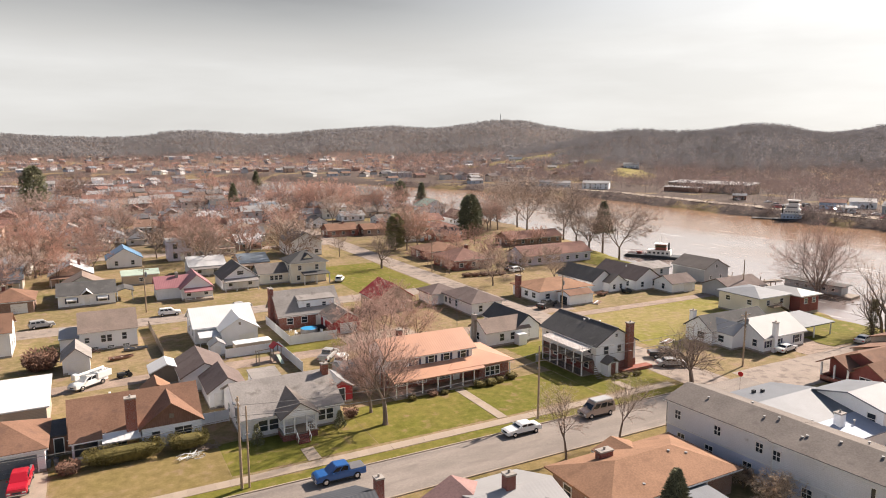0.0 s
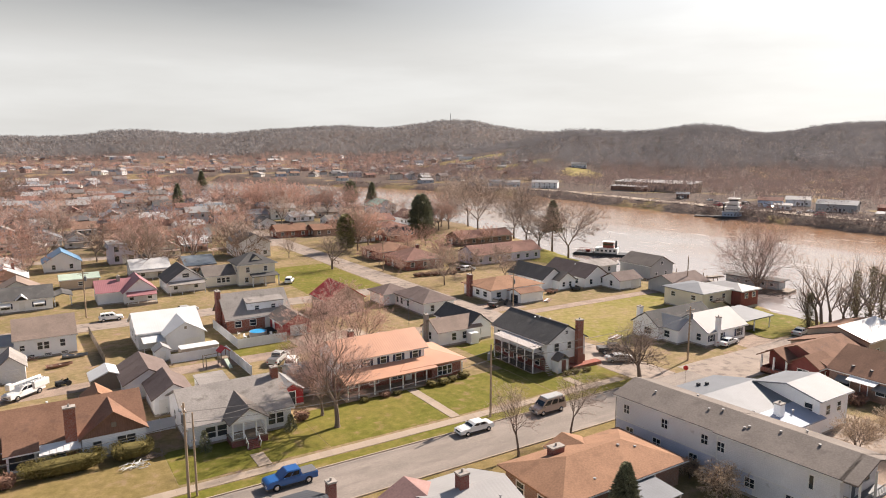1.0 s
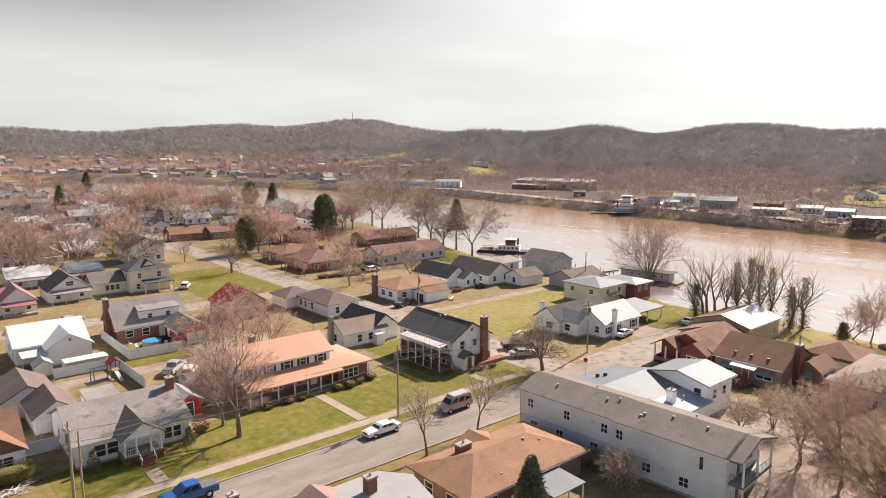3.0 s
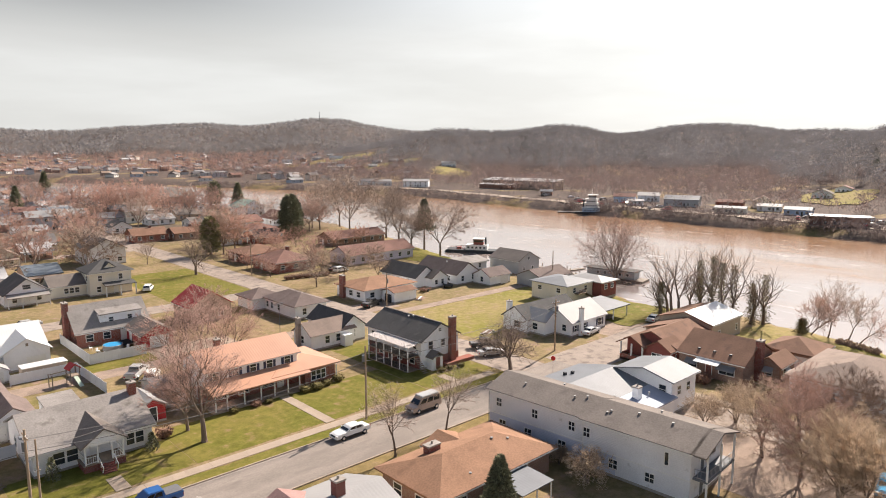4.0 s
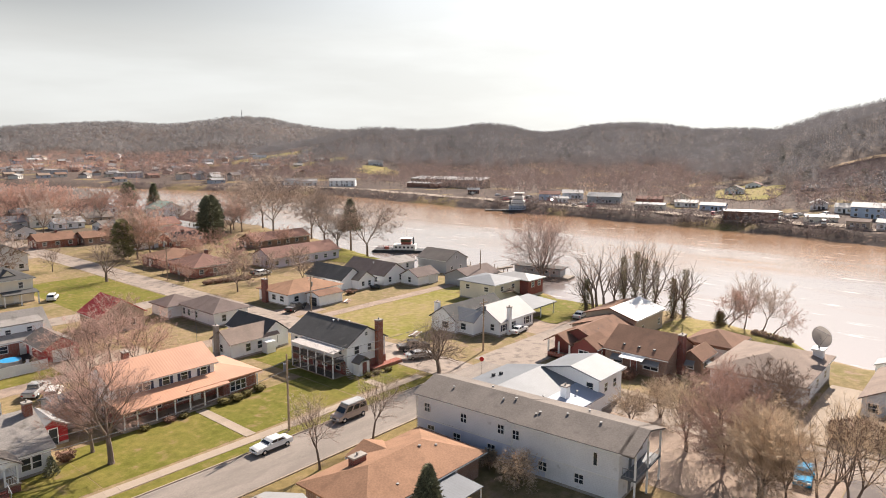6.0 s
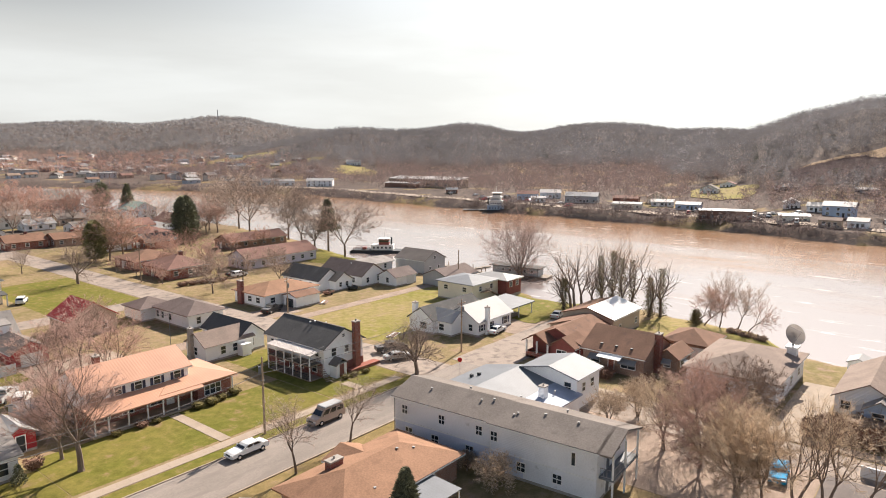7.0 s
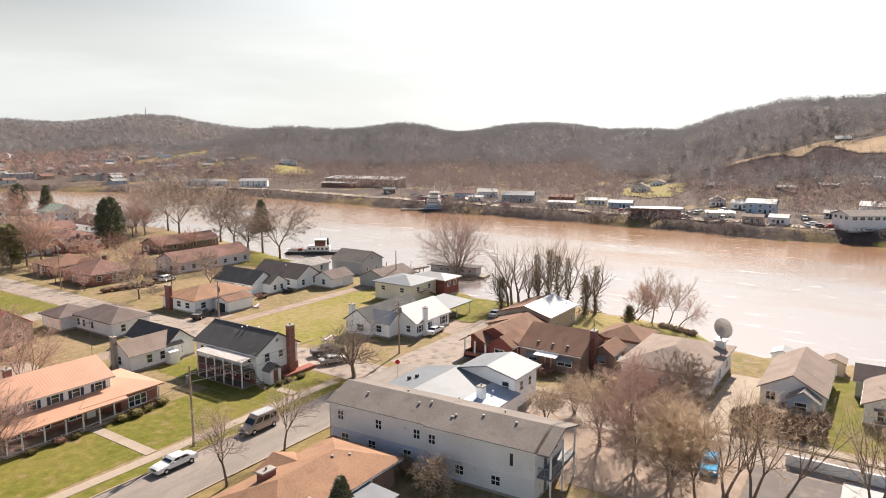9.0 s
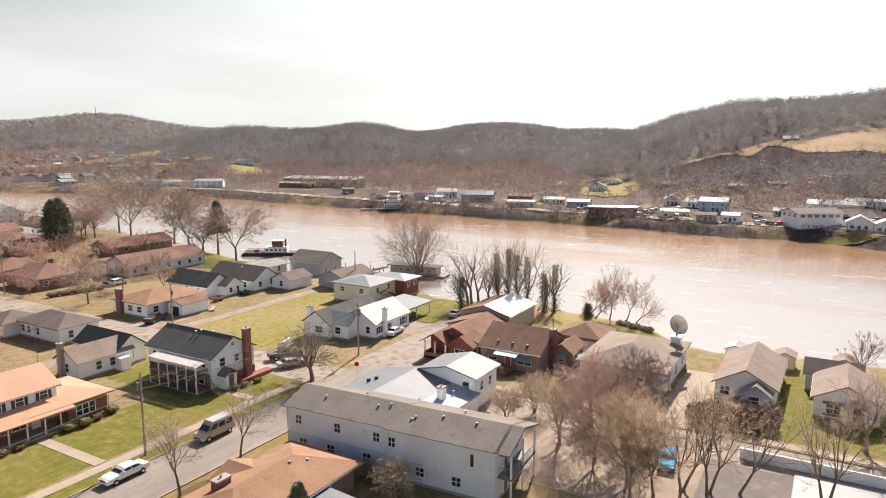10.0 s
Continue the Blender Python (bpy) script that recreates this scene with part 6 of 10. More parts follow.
def grey_apartments():
    h = House(62.5, 57.8, "long two-storey pale grey apartment block with shingle roof", 3.6, "apartment_building", "building")
    # local x runs across the block, local y towards the street is negative here
    b1 = h.body(0, 8.0, -14.2, 0, 5.75, 6.95, "y", "pale_grey_siding", "shingle_grey", 0.4)
    b2 = h.body(-0.3, 8.0, -27.0, -14.2, 5.75, 6.95, "y", "pale_grey_siding", "shingle_grey", 0.4)
    ws = dict(w=0.8, h=1.05, style="grid", paned="pane")
    h.win(b1, "W", (1.7, 4.3), (7.0, 4.3), (12.6, 4.3), **ws)
    h.win(b1, "W", (3.0, 1.5), (8.0, 1.5), (12.0, 1.5), w=1.0, h=1.1, style="grid")
    h.win(b2, "W", (12.3, 4.3), **ws)
    h.win(b2, "W", (2.6, 4.3), w=0.4, h=1.4, style="plain")
    h.win(b2, "W", (4.4, 1.5), (8.8, 1.6), w=1.0, h=1.0, style="grid")
    h.part("storey_band", boxes((-0.06, 0.02, -14.2, 0.05, 2.65, 2.8)), "white_paint")
    h.part("storey_band", boxes((-0.36, -0.28, -27.0, -14.2, 2.55, 2.7)), "white_paint")
    h.part("lower_cladding", boxes((-0.012, -0.002, -14.1, -0.02, 0.34, 2.62)), "pale_blue_siding", "pale blue painted lower wall")
    h.part("lower_cladding", boxes((-0.312, -0.302, -18.5, -14.3, 0.34, 2.52)), "pale_blue_siding", "pale blue painted lower wall")
    h.part("downpipe", boxes((-0.38, -0.27, -14.3, -14.15, 0.1, 5.6)), "white_paint")
    # end balcony under the roof's south end
    h.part("balcony_floor", boxes((0.2, 7.6, -28.6, -27.05, 2.7, 2.9)), "metal_grey")
    h.posts([(0.3, -28.5), (3.8, -28.5), (7.5, -28.5)], 0.0, 5.9, 0.09)
    h.rail(0.3, -28.5, 7.5, -28.5, 2.9, 1.0, "metal_white", 0.35)
    h.rail(0.3, -27.1, 0.3, -28.5, 2.9, 1.0, "metal_white", 0.35)
    h.part("balcony_roof", roof_mesh(-0.3, 8.0, -28.3, -27.42, 5.75, 6.95, "y", 0.4), "shingle_grey")
    h.door((0, 8, -27.0, 0), "S", 2.6, z0=2.9, mat="metal_grey")
    h.win((0, 8, -27.0, 0), "S", (5.5, 4.4), w=1.2, h=1.2)
    h.door((0, 8, -27.0, 0), "S", 2.6, mat="metal_grey")
    add_vents(h.ob, [(2.4, -4, 6.5), (2.6, -11.2, 6.55), (3.2, -12.6, 6.75), (2.0, -16.5, 6.4), (2.9, -19.5, 6.65), (2.9, -23.5, 6.65), (1.6, -16.2, 6.25), (5.2, -8.0, 6.6), (5.4, -21.0, 6.6)], "metal_white")
    # fire ladder at the street end
    bm = boxes((0.5, 0.56, 0.5, 0.58, 0, 5.8), (1.1, 1.16, 0.5, 0.58, 0, 5.8))
    for i in range(16):
        box(bm, 0.56, 1.1, 0.51, 0.57, 0.35 * i + 0.2, 0.35 * i + 0.25)
    h.part("ladder", bm, "metal_grey")


def tan_hip_house():
    h = House(42.2, 45.4, "low brick house with a tan hipped shingle roof")
    b = h.body(0, 17.0, 0, 9.0, 2.8, 4.5, "hip", "brown_brick", "shingle_tan", 0.7)
    h.body(7.2, 11.8, 6.6, 10.2, 2.8, 3.7, "y", "brown_brick", "shingle_tan", 0.5)
    add_chimney(h.ob, 5.0, 6.7, 1.7, 0.9, 2.8, 4.9, "dark_brick", "broad dark brick chimney with stone caps")
    h.win(b, "S", (3, 1.5), (8, 1.5), (12.5, 1.5), w=1.2, h=1.2)
    h.win(b, "W", (3, 1.5), (6.5, 1.5), w=1.2, h=1.2)
    h.win(b, "E", (4.0, 1.5), w=1.0, h=1.2)
    add_vents(h.ob, [(7.6, 5.0, 4.1), (6.4, 2.4, 3.5), (10.4, 3.2, 4.0), (12.2, 2.2, 3.6), (8.6, 2.4, 3.7)], "dark_paint")
    add_vents(h.ob, [(5.2, 1.0, 3.2), (11.4, 3.8, 4.2), (13.2, 3.0, 3.9)], "metal_white")
    p = House(49.4, 41.0, "flat pale metal patio roof on posts behind the brick house", name="patio_cover", category="patio cover")
    bm = bmesh.new()
    slab(bm, [(0, 0, 2.35), (5.0, 0, 2.35), (5.0, 4.2, 2.62), (0, 4.2, 2.62)], 0.1)
    p.part("roof", bm, "metal_grey")
    p.posts([(0.2, 0.2), (2.5, 0.2), (4.8, 0.2), (0.2, 3.9), (4.8, 3.9)], 0, 2.34, 0.06)


def foreground_roofs():
    h = House(24.9, 44.6, "house with a pinkish and pale metal roof and a brick chimney")
    b = h.body(1.0, 8.6, 0, 9.3, 3.2, 5.0, "y", "tan_siding", "shingle_pink", 0.5)
    b2 = h.body(4.6, 12.6, -1.0, 10.2, 3.4, 5.25, "x", "tan_siding", "metal_white", 0.5)
    add_chimney(h.ob, 8.2, 4.7, 1.0, 0.9, 3.5, 6.9, "dark_brick")
    h.win(b, "W", (4.5, 1.6), (7.5, 1.6))
    add_vents(h.ob, [(6.4, 2.0, 4.5), (10.8, 2.2, 4.6)], "metal_white")
    g = House(11.0, 50.0, "house with a dark ribbed metal roof and a small chimney")
    b = g.body(0, 10.4, 0, 9.6, 3.4, 5.2, "x", "white_siding", "metal_dark", 0.5)
    add_chimney(g.ob, 12.2 - 0.6, 5.6, 0.8, 0.8, 0.0, 6.2, "dark_brick")
    g.win(b, "W", (4.5, 1.6))


def blue_annex():
    h = House(69.8, 44.0, "white house with pale metal roofs and a raised upper block", name="house")
    lo = h.body(3.0, 15.0, 3.2, 15.6, 3.3, 4.6, "x", "white_siding", "metal_grey", 0.4)
    up = h.body(14.6, 21.4, 0.0, 8.6, 4.8, 5.8, "x", "white_siding", "metal_grey", 0.5)
    # low white roof whose colour carries the upper block's blue shadow
    fr = h.body(2.0, 14.6, -0.5, 3.2, 2.6, 3.4, "flat", "white_siding", "metal_pale", 0.3)
    h.win(up, "W", (7.2, 3.4), w=0.7, h=1.2)
    h.win(up, "W", (1.4, 3.4), w=1.0, h=1.3)
    h.win(up, "S", (2.0, 3.2), (4.6, 3.2), w=0.9, h=1.2)
    h.win(up, "E", (4.0, 3.2), w=1.0, h=1.2)
    add_chimney(h.ob, 9.3, 2.2, 1.0, 0.9, 3.0, 5.0, "white_siding", "white boarded chimney")
    add_vents(h.ob, [(11.4, 1.6, 3.4), (6.4, 3.8, 3.6)], "metal_white")
    add_vents(h.ob, [(8.0, 13.2, 4.3), (9.0, 12.6, 4.4)], "dark_paint")


def corner_white_house():
    h = House(101.3, 76.4, "white house with dark shingles and a bright metal roof")
    b = h.body(0, 16.2, 7.6, 13.8, 2.9, 5.0, "x", "white_siding", "shingle_dark", 0.4)
    b2 = h.body(4.4, 15.8, 0, 8.2, 2.9, 5.4, "x", "white_siding", "metal_white", 0.4)
    b3 = h.body(1.2, 6.0, 4.0, 9.5, 2.9, 4.5, "y", "white_siding", "metal_white", 0.4)
    add_chimney(h.ob, 0.3, 12.5, 0.9, 0.9, 0, 5.9, "white_siding", "white chimney")
    add_chimney(h.ob, 7.0, -0.3, 0.8, 0.7, 0, 5.6, "white_siding", "white chimney")
    h.win(b, "W", (2.5, 1.6), w=1.6, h=1.2)
    h.win(b3, "W", (2.5, 1.6), w=1.2, h=1.2)
    h.win(b2, "W", (1.8, 1.6), w=0.9, h=1.2)
    h.win(b2, "S", (1.2, 1.6), (4.2, 1.6), w=0.8, h=1.2, shutters=True)
    h.win(b2, "S", (9.4, 1.6), w=1.3, h=1.4, shutters=True)
    c = House(118.2, 78.4, "open carport with a pale flat metal roof on posts", name="carport", category="carport")
    bm = bmesh.new()
    slab(bm, [(-0.5, -0.5, 2.7), (10.8, -0.5, 2.7), (10.8, 7.2, 3.3), (-0.5, 7.2, 3.3)], 0.2)
    c.part("roof", bm, "metal_grey")
    c.posts([(0, 0), (5, 0), (10.2, 0), (0, 6.8), (10.2, 6.8)], 0, 2.7, 0.1)
    c.part("back_wall", boxes((3, 10.3, 6.9, 7.05, 0, 2.7)), "tan_siding")
    c.part("platform", boxes((0.5, 6.5, 1.0, 4.5, 0.0, 0.75)), "wood_grey")


def river_houses():
    h = House(127.6, 92.0, "two-storey white and red house with a low roof")
    b = h.body(0, 10.4, 2.0, 12.5, 4.1, 5.2, "hip", "cream_siding", "metal_grey", 0.6)
    b2 = h.body(10.5, 17.0, -0.4, 9.5, 3.9, 4.9, "hip", "red_painted_brick", "metal_white", 0.6)
    h.win(b, "W", (2.4, 2.9), (8.0, 2.9), w=1.1, h=1.0)
    h.win(b, "S", (3.0, 2.9), (7.5, 2.9), w=1.0, h=1.1)
    h.win(b2, "S", (2.0, 2.8), (4.8, 2.8), w=1.1, h=1.1)
    h.part("stair_run", slab(bmesh.new(), [(6.0, 1.9, 2.2), (6.0, 0.6, 2.2), (10.2, 0.6, 0.2), (10.2, 1.9, 0.2)], 0.2), "deck_wood", "wooden outside stair")
    h.rail(3.0, 0.6, 6.0, 0.6, 2.2, 0.9, "wood_brown")
    h.part("landing", boxes((3.0, 6.0, 0.6, 1.98, 2.0, 2.2)), "deck_wood")
    # tan-roofed house with a brick chimney
    h = House(93.6, 127.2, "white house with a tan hipped roof and a brick chimney")
    b = h.body(0, 15.5, 0, 11.5, 2.8, 4.6, "hip", "white_siding", "shingle_tan", 0.6)
    add_chimney(h.ob, -0.4, 8.6, 0.8, 1.6, 0, 5.6, "dark_brick")
    h.win(b, "W", (2.5, 1.6), (5.6, 1.6), w=1.4, h=1.2)
    h.win(b, "S", (2.2, 1.6), (7.0, 1.6), (11.5, 1.6), w=1.2, h=1.2)
    g = House(98.2, 121.8, "small white garage with a low brown roof", name="garage", category="garage")
    b = g.body(0, 6.8, 0, 4.6, 2.5, 3.2, "x", "white_siding", "shingle_brown", 0.3)
    add_garage_door(g.ob, b, "W", 2.3, 2.6, 2.0, "dark_paint")
    # white houses behind the meadow
    h = House(112.6, 131.0, "white house with a dark shingle roof")
    b = h.body(0, 7.4, 0, 14.0, 2.9, 5.4, "y", "white_siding", "shingle_dark")
    c = h.body(3.5, 9.0, -2.5, 1.0, 2.6, 4.4, "y", "white_siding", "shingle_grey", 0.3)
    h.win(b, "W", (3, 1.6), (7, 1.6), (11, 1.6))
    h.win(c, "S", (1.6, 1.5), (3.8, 1.5), w=0.8, h=1.1)
    h = House(123.6, 126.9, "long white house with a brown-grey shingle roof")
    b = h.body(0, 8.4, 0, 16.0, 2.9, 5.6, "y", "white_siding", "shingle_taupe")
    h.win(b, "W", (3, 1.6), (8, 1.6), (13, 1.6))
    h.win(b, "S", (2.2, 1.6), (6.2, 1.6))
    add_vents(h.ob, [(3.0, 7, 5.0)])
    g = House(129.4, 120.2, "white garage with a brown-grey shingle roof", name="garage", category="garage")
    b = g.body(0, 8.0, 0, 6.2, 2.5, 4.1, "x", "white_siding", "shingle_taupe", 0.35)
    add_garage_door(g.ob, b, "S", 5.6, 2.6, 2.0)
    g.win(b, "W", (3, 1.5))
    h = House(137.4, 109.2, "grey boarded boathouse with a brown-grey roof", name="boathouse", category="boathouse", z=-0.4)
    b = h.body(0, 12.5, 0, 8.6, 2.8, 4.6, "x", "grey_siding", "shingle_taupe", 0.35)
    h.win(b, "S", (3, 1.6), (9, 1.6), w=0.8, h=0.9)
    h = House(150.6, 128.6, "dark grey boathouse with a steep gable at the water", name="boathouse", category="boathouse", z=-1.6)
    b = h.body(0, 9.5, 0, 11.5, 4.6, 7.0, "y", "grey_siding", "shingle_grey", 0.35)
    h.win(b, "S", (2.5, 2.2), (6.5, 2.2), (4.7, 5.2), w=0.8, h=0.9)
    h = House(138.0, 140.0, "pale low-roofed riverside shelter", name="shelter", category="shelter", z=-0.4)
    b = h.body(0, 11, 0, 9, 2.6, 3.6, "x", "pale_grey_siding", "shingle_pale", 0.6)
    h.win(b, "S", (3, 1.5), (8, 1.5))


def right_side():
    # red house with a west porch
    h = House(101.8, 53.6, "red brick house with a brown roof and a shaded corner porch")
    b = h.body(2.4, 14.5, 0, 9.6, 3.1, 5.2, "x", "red_painted_brick", "shingle_brown", 0.5)
    c = h.body(0.2, 5.0, 0.2, 4.6, 3.0, 4.4, "x", "red_painted_brick", "shingle_brown", 0.35)
    h.part("porch_roof", roof_mesh(-0.4, 5.0, 4.8, 9.6, 3.0, 4.4, "x", 0.4), "shingle_brown")
    h.part("porch_wall", boxes((-0.3, -0.1, 4.9, 9.4, 0, 1.0), (-0.1, 2.3, 9.3, 9.5, 0, 1.0)), "red_brick")
    h.part("porch_floor", boxes((-0.3, 2.38, 4.7, 9.4, -0.2, 0.3)), "concrete")
    h.posts([(-0.2, 5.1), (-0.2, 9.3), (-0.2, 7.2)], 0.9, 3.05, 0.12)
    h.win(c, "W", (2.4, 1.6), w=1.7, h=1.2, style="grid")
    h.win(c, "S", (2.4, 1.6), w=0.9, h=1.1)
    add_vents(h.ob, [(6.4, 3.4, 4.6)], "dark_paint")
    # brick house with awnings
    h = House(103.2, 42.2, "brown brick house with white awnings and a tall chimney")
    b = h.body(0, 11.0, 0, 10.6, 3.3, 6.0, "y", "brown_brick", "shingle_brown", 0.4)
    h.win(b, "W", (8.3, 1.8), w=1.5, h=1.2, awning="metal_grey")
    h.win(b, "W", (2.6, 1.8), w=2.4, h=1.3, awning="metal_grey", style="grid")
    h.door(b, "W", 5.5, mat="red_brick")
    bm = bmesh.new()
    slab(bm, [(-1.7, 3.4, 2.75), (-0.03, 3.4, 3.15), (-0.03, 7.4, 3.15), (-1.7, 7.4, 2.75)], 0.07)
    h.part("awning", bm, "white_paint", "white door awning")
    h.part("stoop", boxes((-1.7, -0.03, 4.5, 6.5, -0.2, 0.16)), "concrete")
    add_chimney(h.ob, 4.6, -0.5, 1.3, 0.9, 0, 6.6, "dark_brick")
    add_vents(h.ob, [(1.2, 2.6, 4.1), (1.2, 5.2, 4.1), (1.2, 7.8, 4.1)], "dark_paint")
    e = h.body(5.5, 11.5, -3.4, 0.0, 2.6, 3.8, "x", "brown_brick", "shingle_brown", 0.4)
    h.win(e, "S", (2.0, 1.5), w=1.2, h=1.1, awning="metal_white")
    h.win(e, "W", (1.7, 1.5), w=1.0, h=1.1, awning="metal_white")
    # building with the bright white roof slope
    h = House(120.2, 55.4, "tan building with a bright white metal roof slope")
    b = h.body(0, 12.4, 0, 10.6, 3.8, 5.4, "x", "tan_siding", "shingle_brown", 0.35)
    bm = bmesh.new()
    slab(bm, [(-0.4, -0.42, 3.99), (12.8, -0.42, 3.99), (12.8, 5.3, 5.66), (-0.4, 5.3, 5.66)], 0.04)
    h.part("metal_slope", bm, "metal_bright", "bright white metal on the southern slope")
    h.body(-7.0, -0.5, 0.6, 9.5, 3.0, 4.4, "x", "tan_siding", "shingle_brown", 0.4)
    h.win(b, "S", (3.2, 1.8), (10.6, 1.8), w=0.8, h=1.1)
    h.win(b, "E", (3.0, 1.8), w=0.9, h=1.1)
    # double garage
    g = House(118.2, 37.2, "double garage with a brown hipped roof and two doors", name="garage", category="garage")
    b = g.body(0, 8.2, 0, 7.4, 2.6, 4.3, "hip", "brown_brick", "shingle_brown", 0.6)
    add_garage_door(g.ob, b, "W", 1.9, 2.6, 2.0)
    add_garage_door(g.ob, b, "W", 5.4, 2.6, 2.0)
    # large hipped hall
    h = House(103.0, 22.8, "large low hall with a broad grey hipped roof", name="hall", category="building")
    b = h.body(0, 17.5, 0, 12.6, 3.6, 5.6, "hip", "pale_grey_siding", "shingle_beige", 0.6)
    h.win(b, "W", (3, 1.8), (7, 1.8), (11, 1.8), w=1.2, h=1.1)
    h.win(b, "S", (4, 1.8), (9, 1.8), (14, 1.8), w=1.2, h=1.1)
    # riverside gabled houses facing the street
    h = House(106.5, 8.2, "tan-roofed house with a gabled front behind a tangle of brush")
    b = h.body(0, 15.4, 0, 8.0, 2.8, 5.0, "x", "white_siding", "shingle_beige", 0.45)
    p = h.body(-2.2, 1.5, 0.6, 4.2, 2.4, 3.6, "x", "blue_siding", "shingle_pale", 0.35)
    h.win(b, "W", (6.6, 1.6), w=1.2, h=1.2)
    h.win(p, "W", (2.0, 1.5), w=1.4, h=1.1)
    h.win(b, "S", (4, 1.6), (8, 1.6), (12, 1.6))
    add_vents(h.ob, [(7, 2.4, 4.1), (5.4, 1.8, 3.8), (10, 3.1, 4.5)], "dark_paint")
    for i, (bx, by, br, bh) in enumerate(((101.4, 15.4, 1.7, 1.5), (102.2, 13.0, 1.9, 1.7), (103.0, 10.6, 1.8, 1.5), (104.2, 8.6, 1.6, 1.4), (104.4, 12.0, 1.5, 1.6))):
        bush(bx, by, br, br, bh, 410 + i, "brush_tan", "tangle of bare brown brush before the house", 360, 0.24)
    h = House(106.4, -4.2, "pinkish-roofed house with bay window and small porch")
    b = h.body(0, 10.6, 0, 7.8, 2.9, 4.9, "x", "white_siding", "shingle_beige", 0.4)
    h.body(10.65, 15.6, 2.0, 9.2, 2.8, 4.4, "y", "cream_siding", "shingle_beige", 0.4)
    h.win(b, "W", (5.4, 1.6), w=1.6, h=1.3, style="grid")
    h.part("bay", boxes((-0.6, -0.02, 4.2, 6.6, 0.7, 0.9), (-0.7, -0.02, 4.1, 6.7, 2.35, 2.55)), "shingle_grey")
    h.door(b, "W", 2.6, mat="wood_brown")
    pr = roof_mesh(-1.8, 0.0, 1.4, 4.0, 2.3, 3.1, "x", 0.2)
    h.part("porch_roof", pr, "shingle_pale")
    h.posts([(-1.7, 1.5), (-1.7, 3.9)], 0.0, 2.3, 0.07)
    h.part("stoop", boxes((-1.8, -0.03, 1.4, 4.0, -0.2, 0.3)), "concrete")
    h.win(b, "S", (4, 1.6), (9, 1.6))
    h = House(106.0, -14.5, "grey house with a pale roof and a green lawn")
    b = h.body(0, 15, 0, 8.0, 2.9, 4.8, "x", "grey_siding", "shingle_pale", 0.4)
    h.win(b, "W", (2.4, 1.6), (5.6, 1.6))
    for x, y, lab in ((126.4, 6.9, "small pale shed with a flat roof by the river"), (127, -1.6, "tan garden shed with a pitched roof by the river"), (127.0, 14.6, "small white shed on the bank")):
        s = House(x, y, lab, name="shed", category="shed", z=gz(x + 1, y + 1))
        b = s.body(0, 3.4, 0, 3.0, 2.1, 2.7, "x", "white_siding" if y > 10 else "tan_siding", "metal_white" if y > 10 else "shingle_beige", 0.25)
        s.door(b, "W", 1.5, w=0.8, h=1.8)


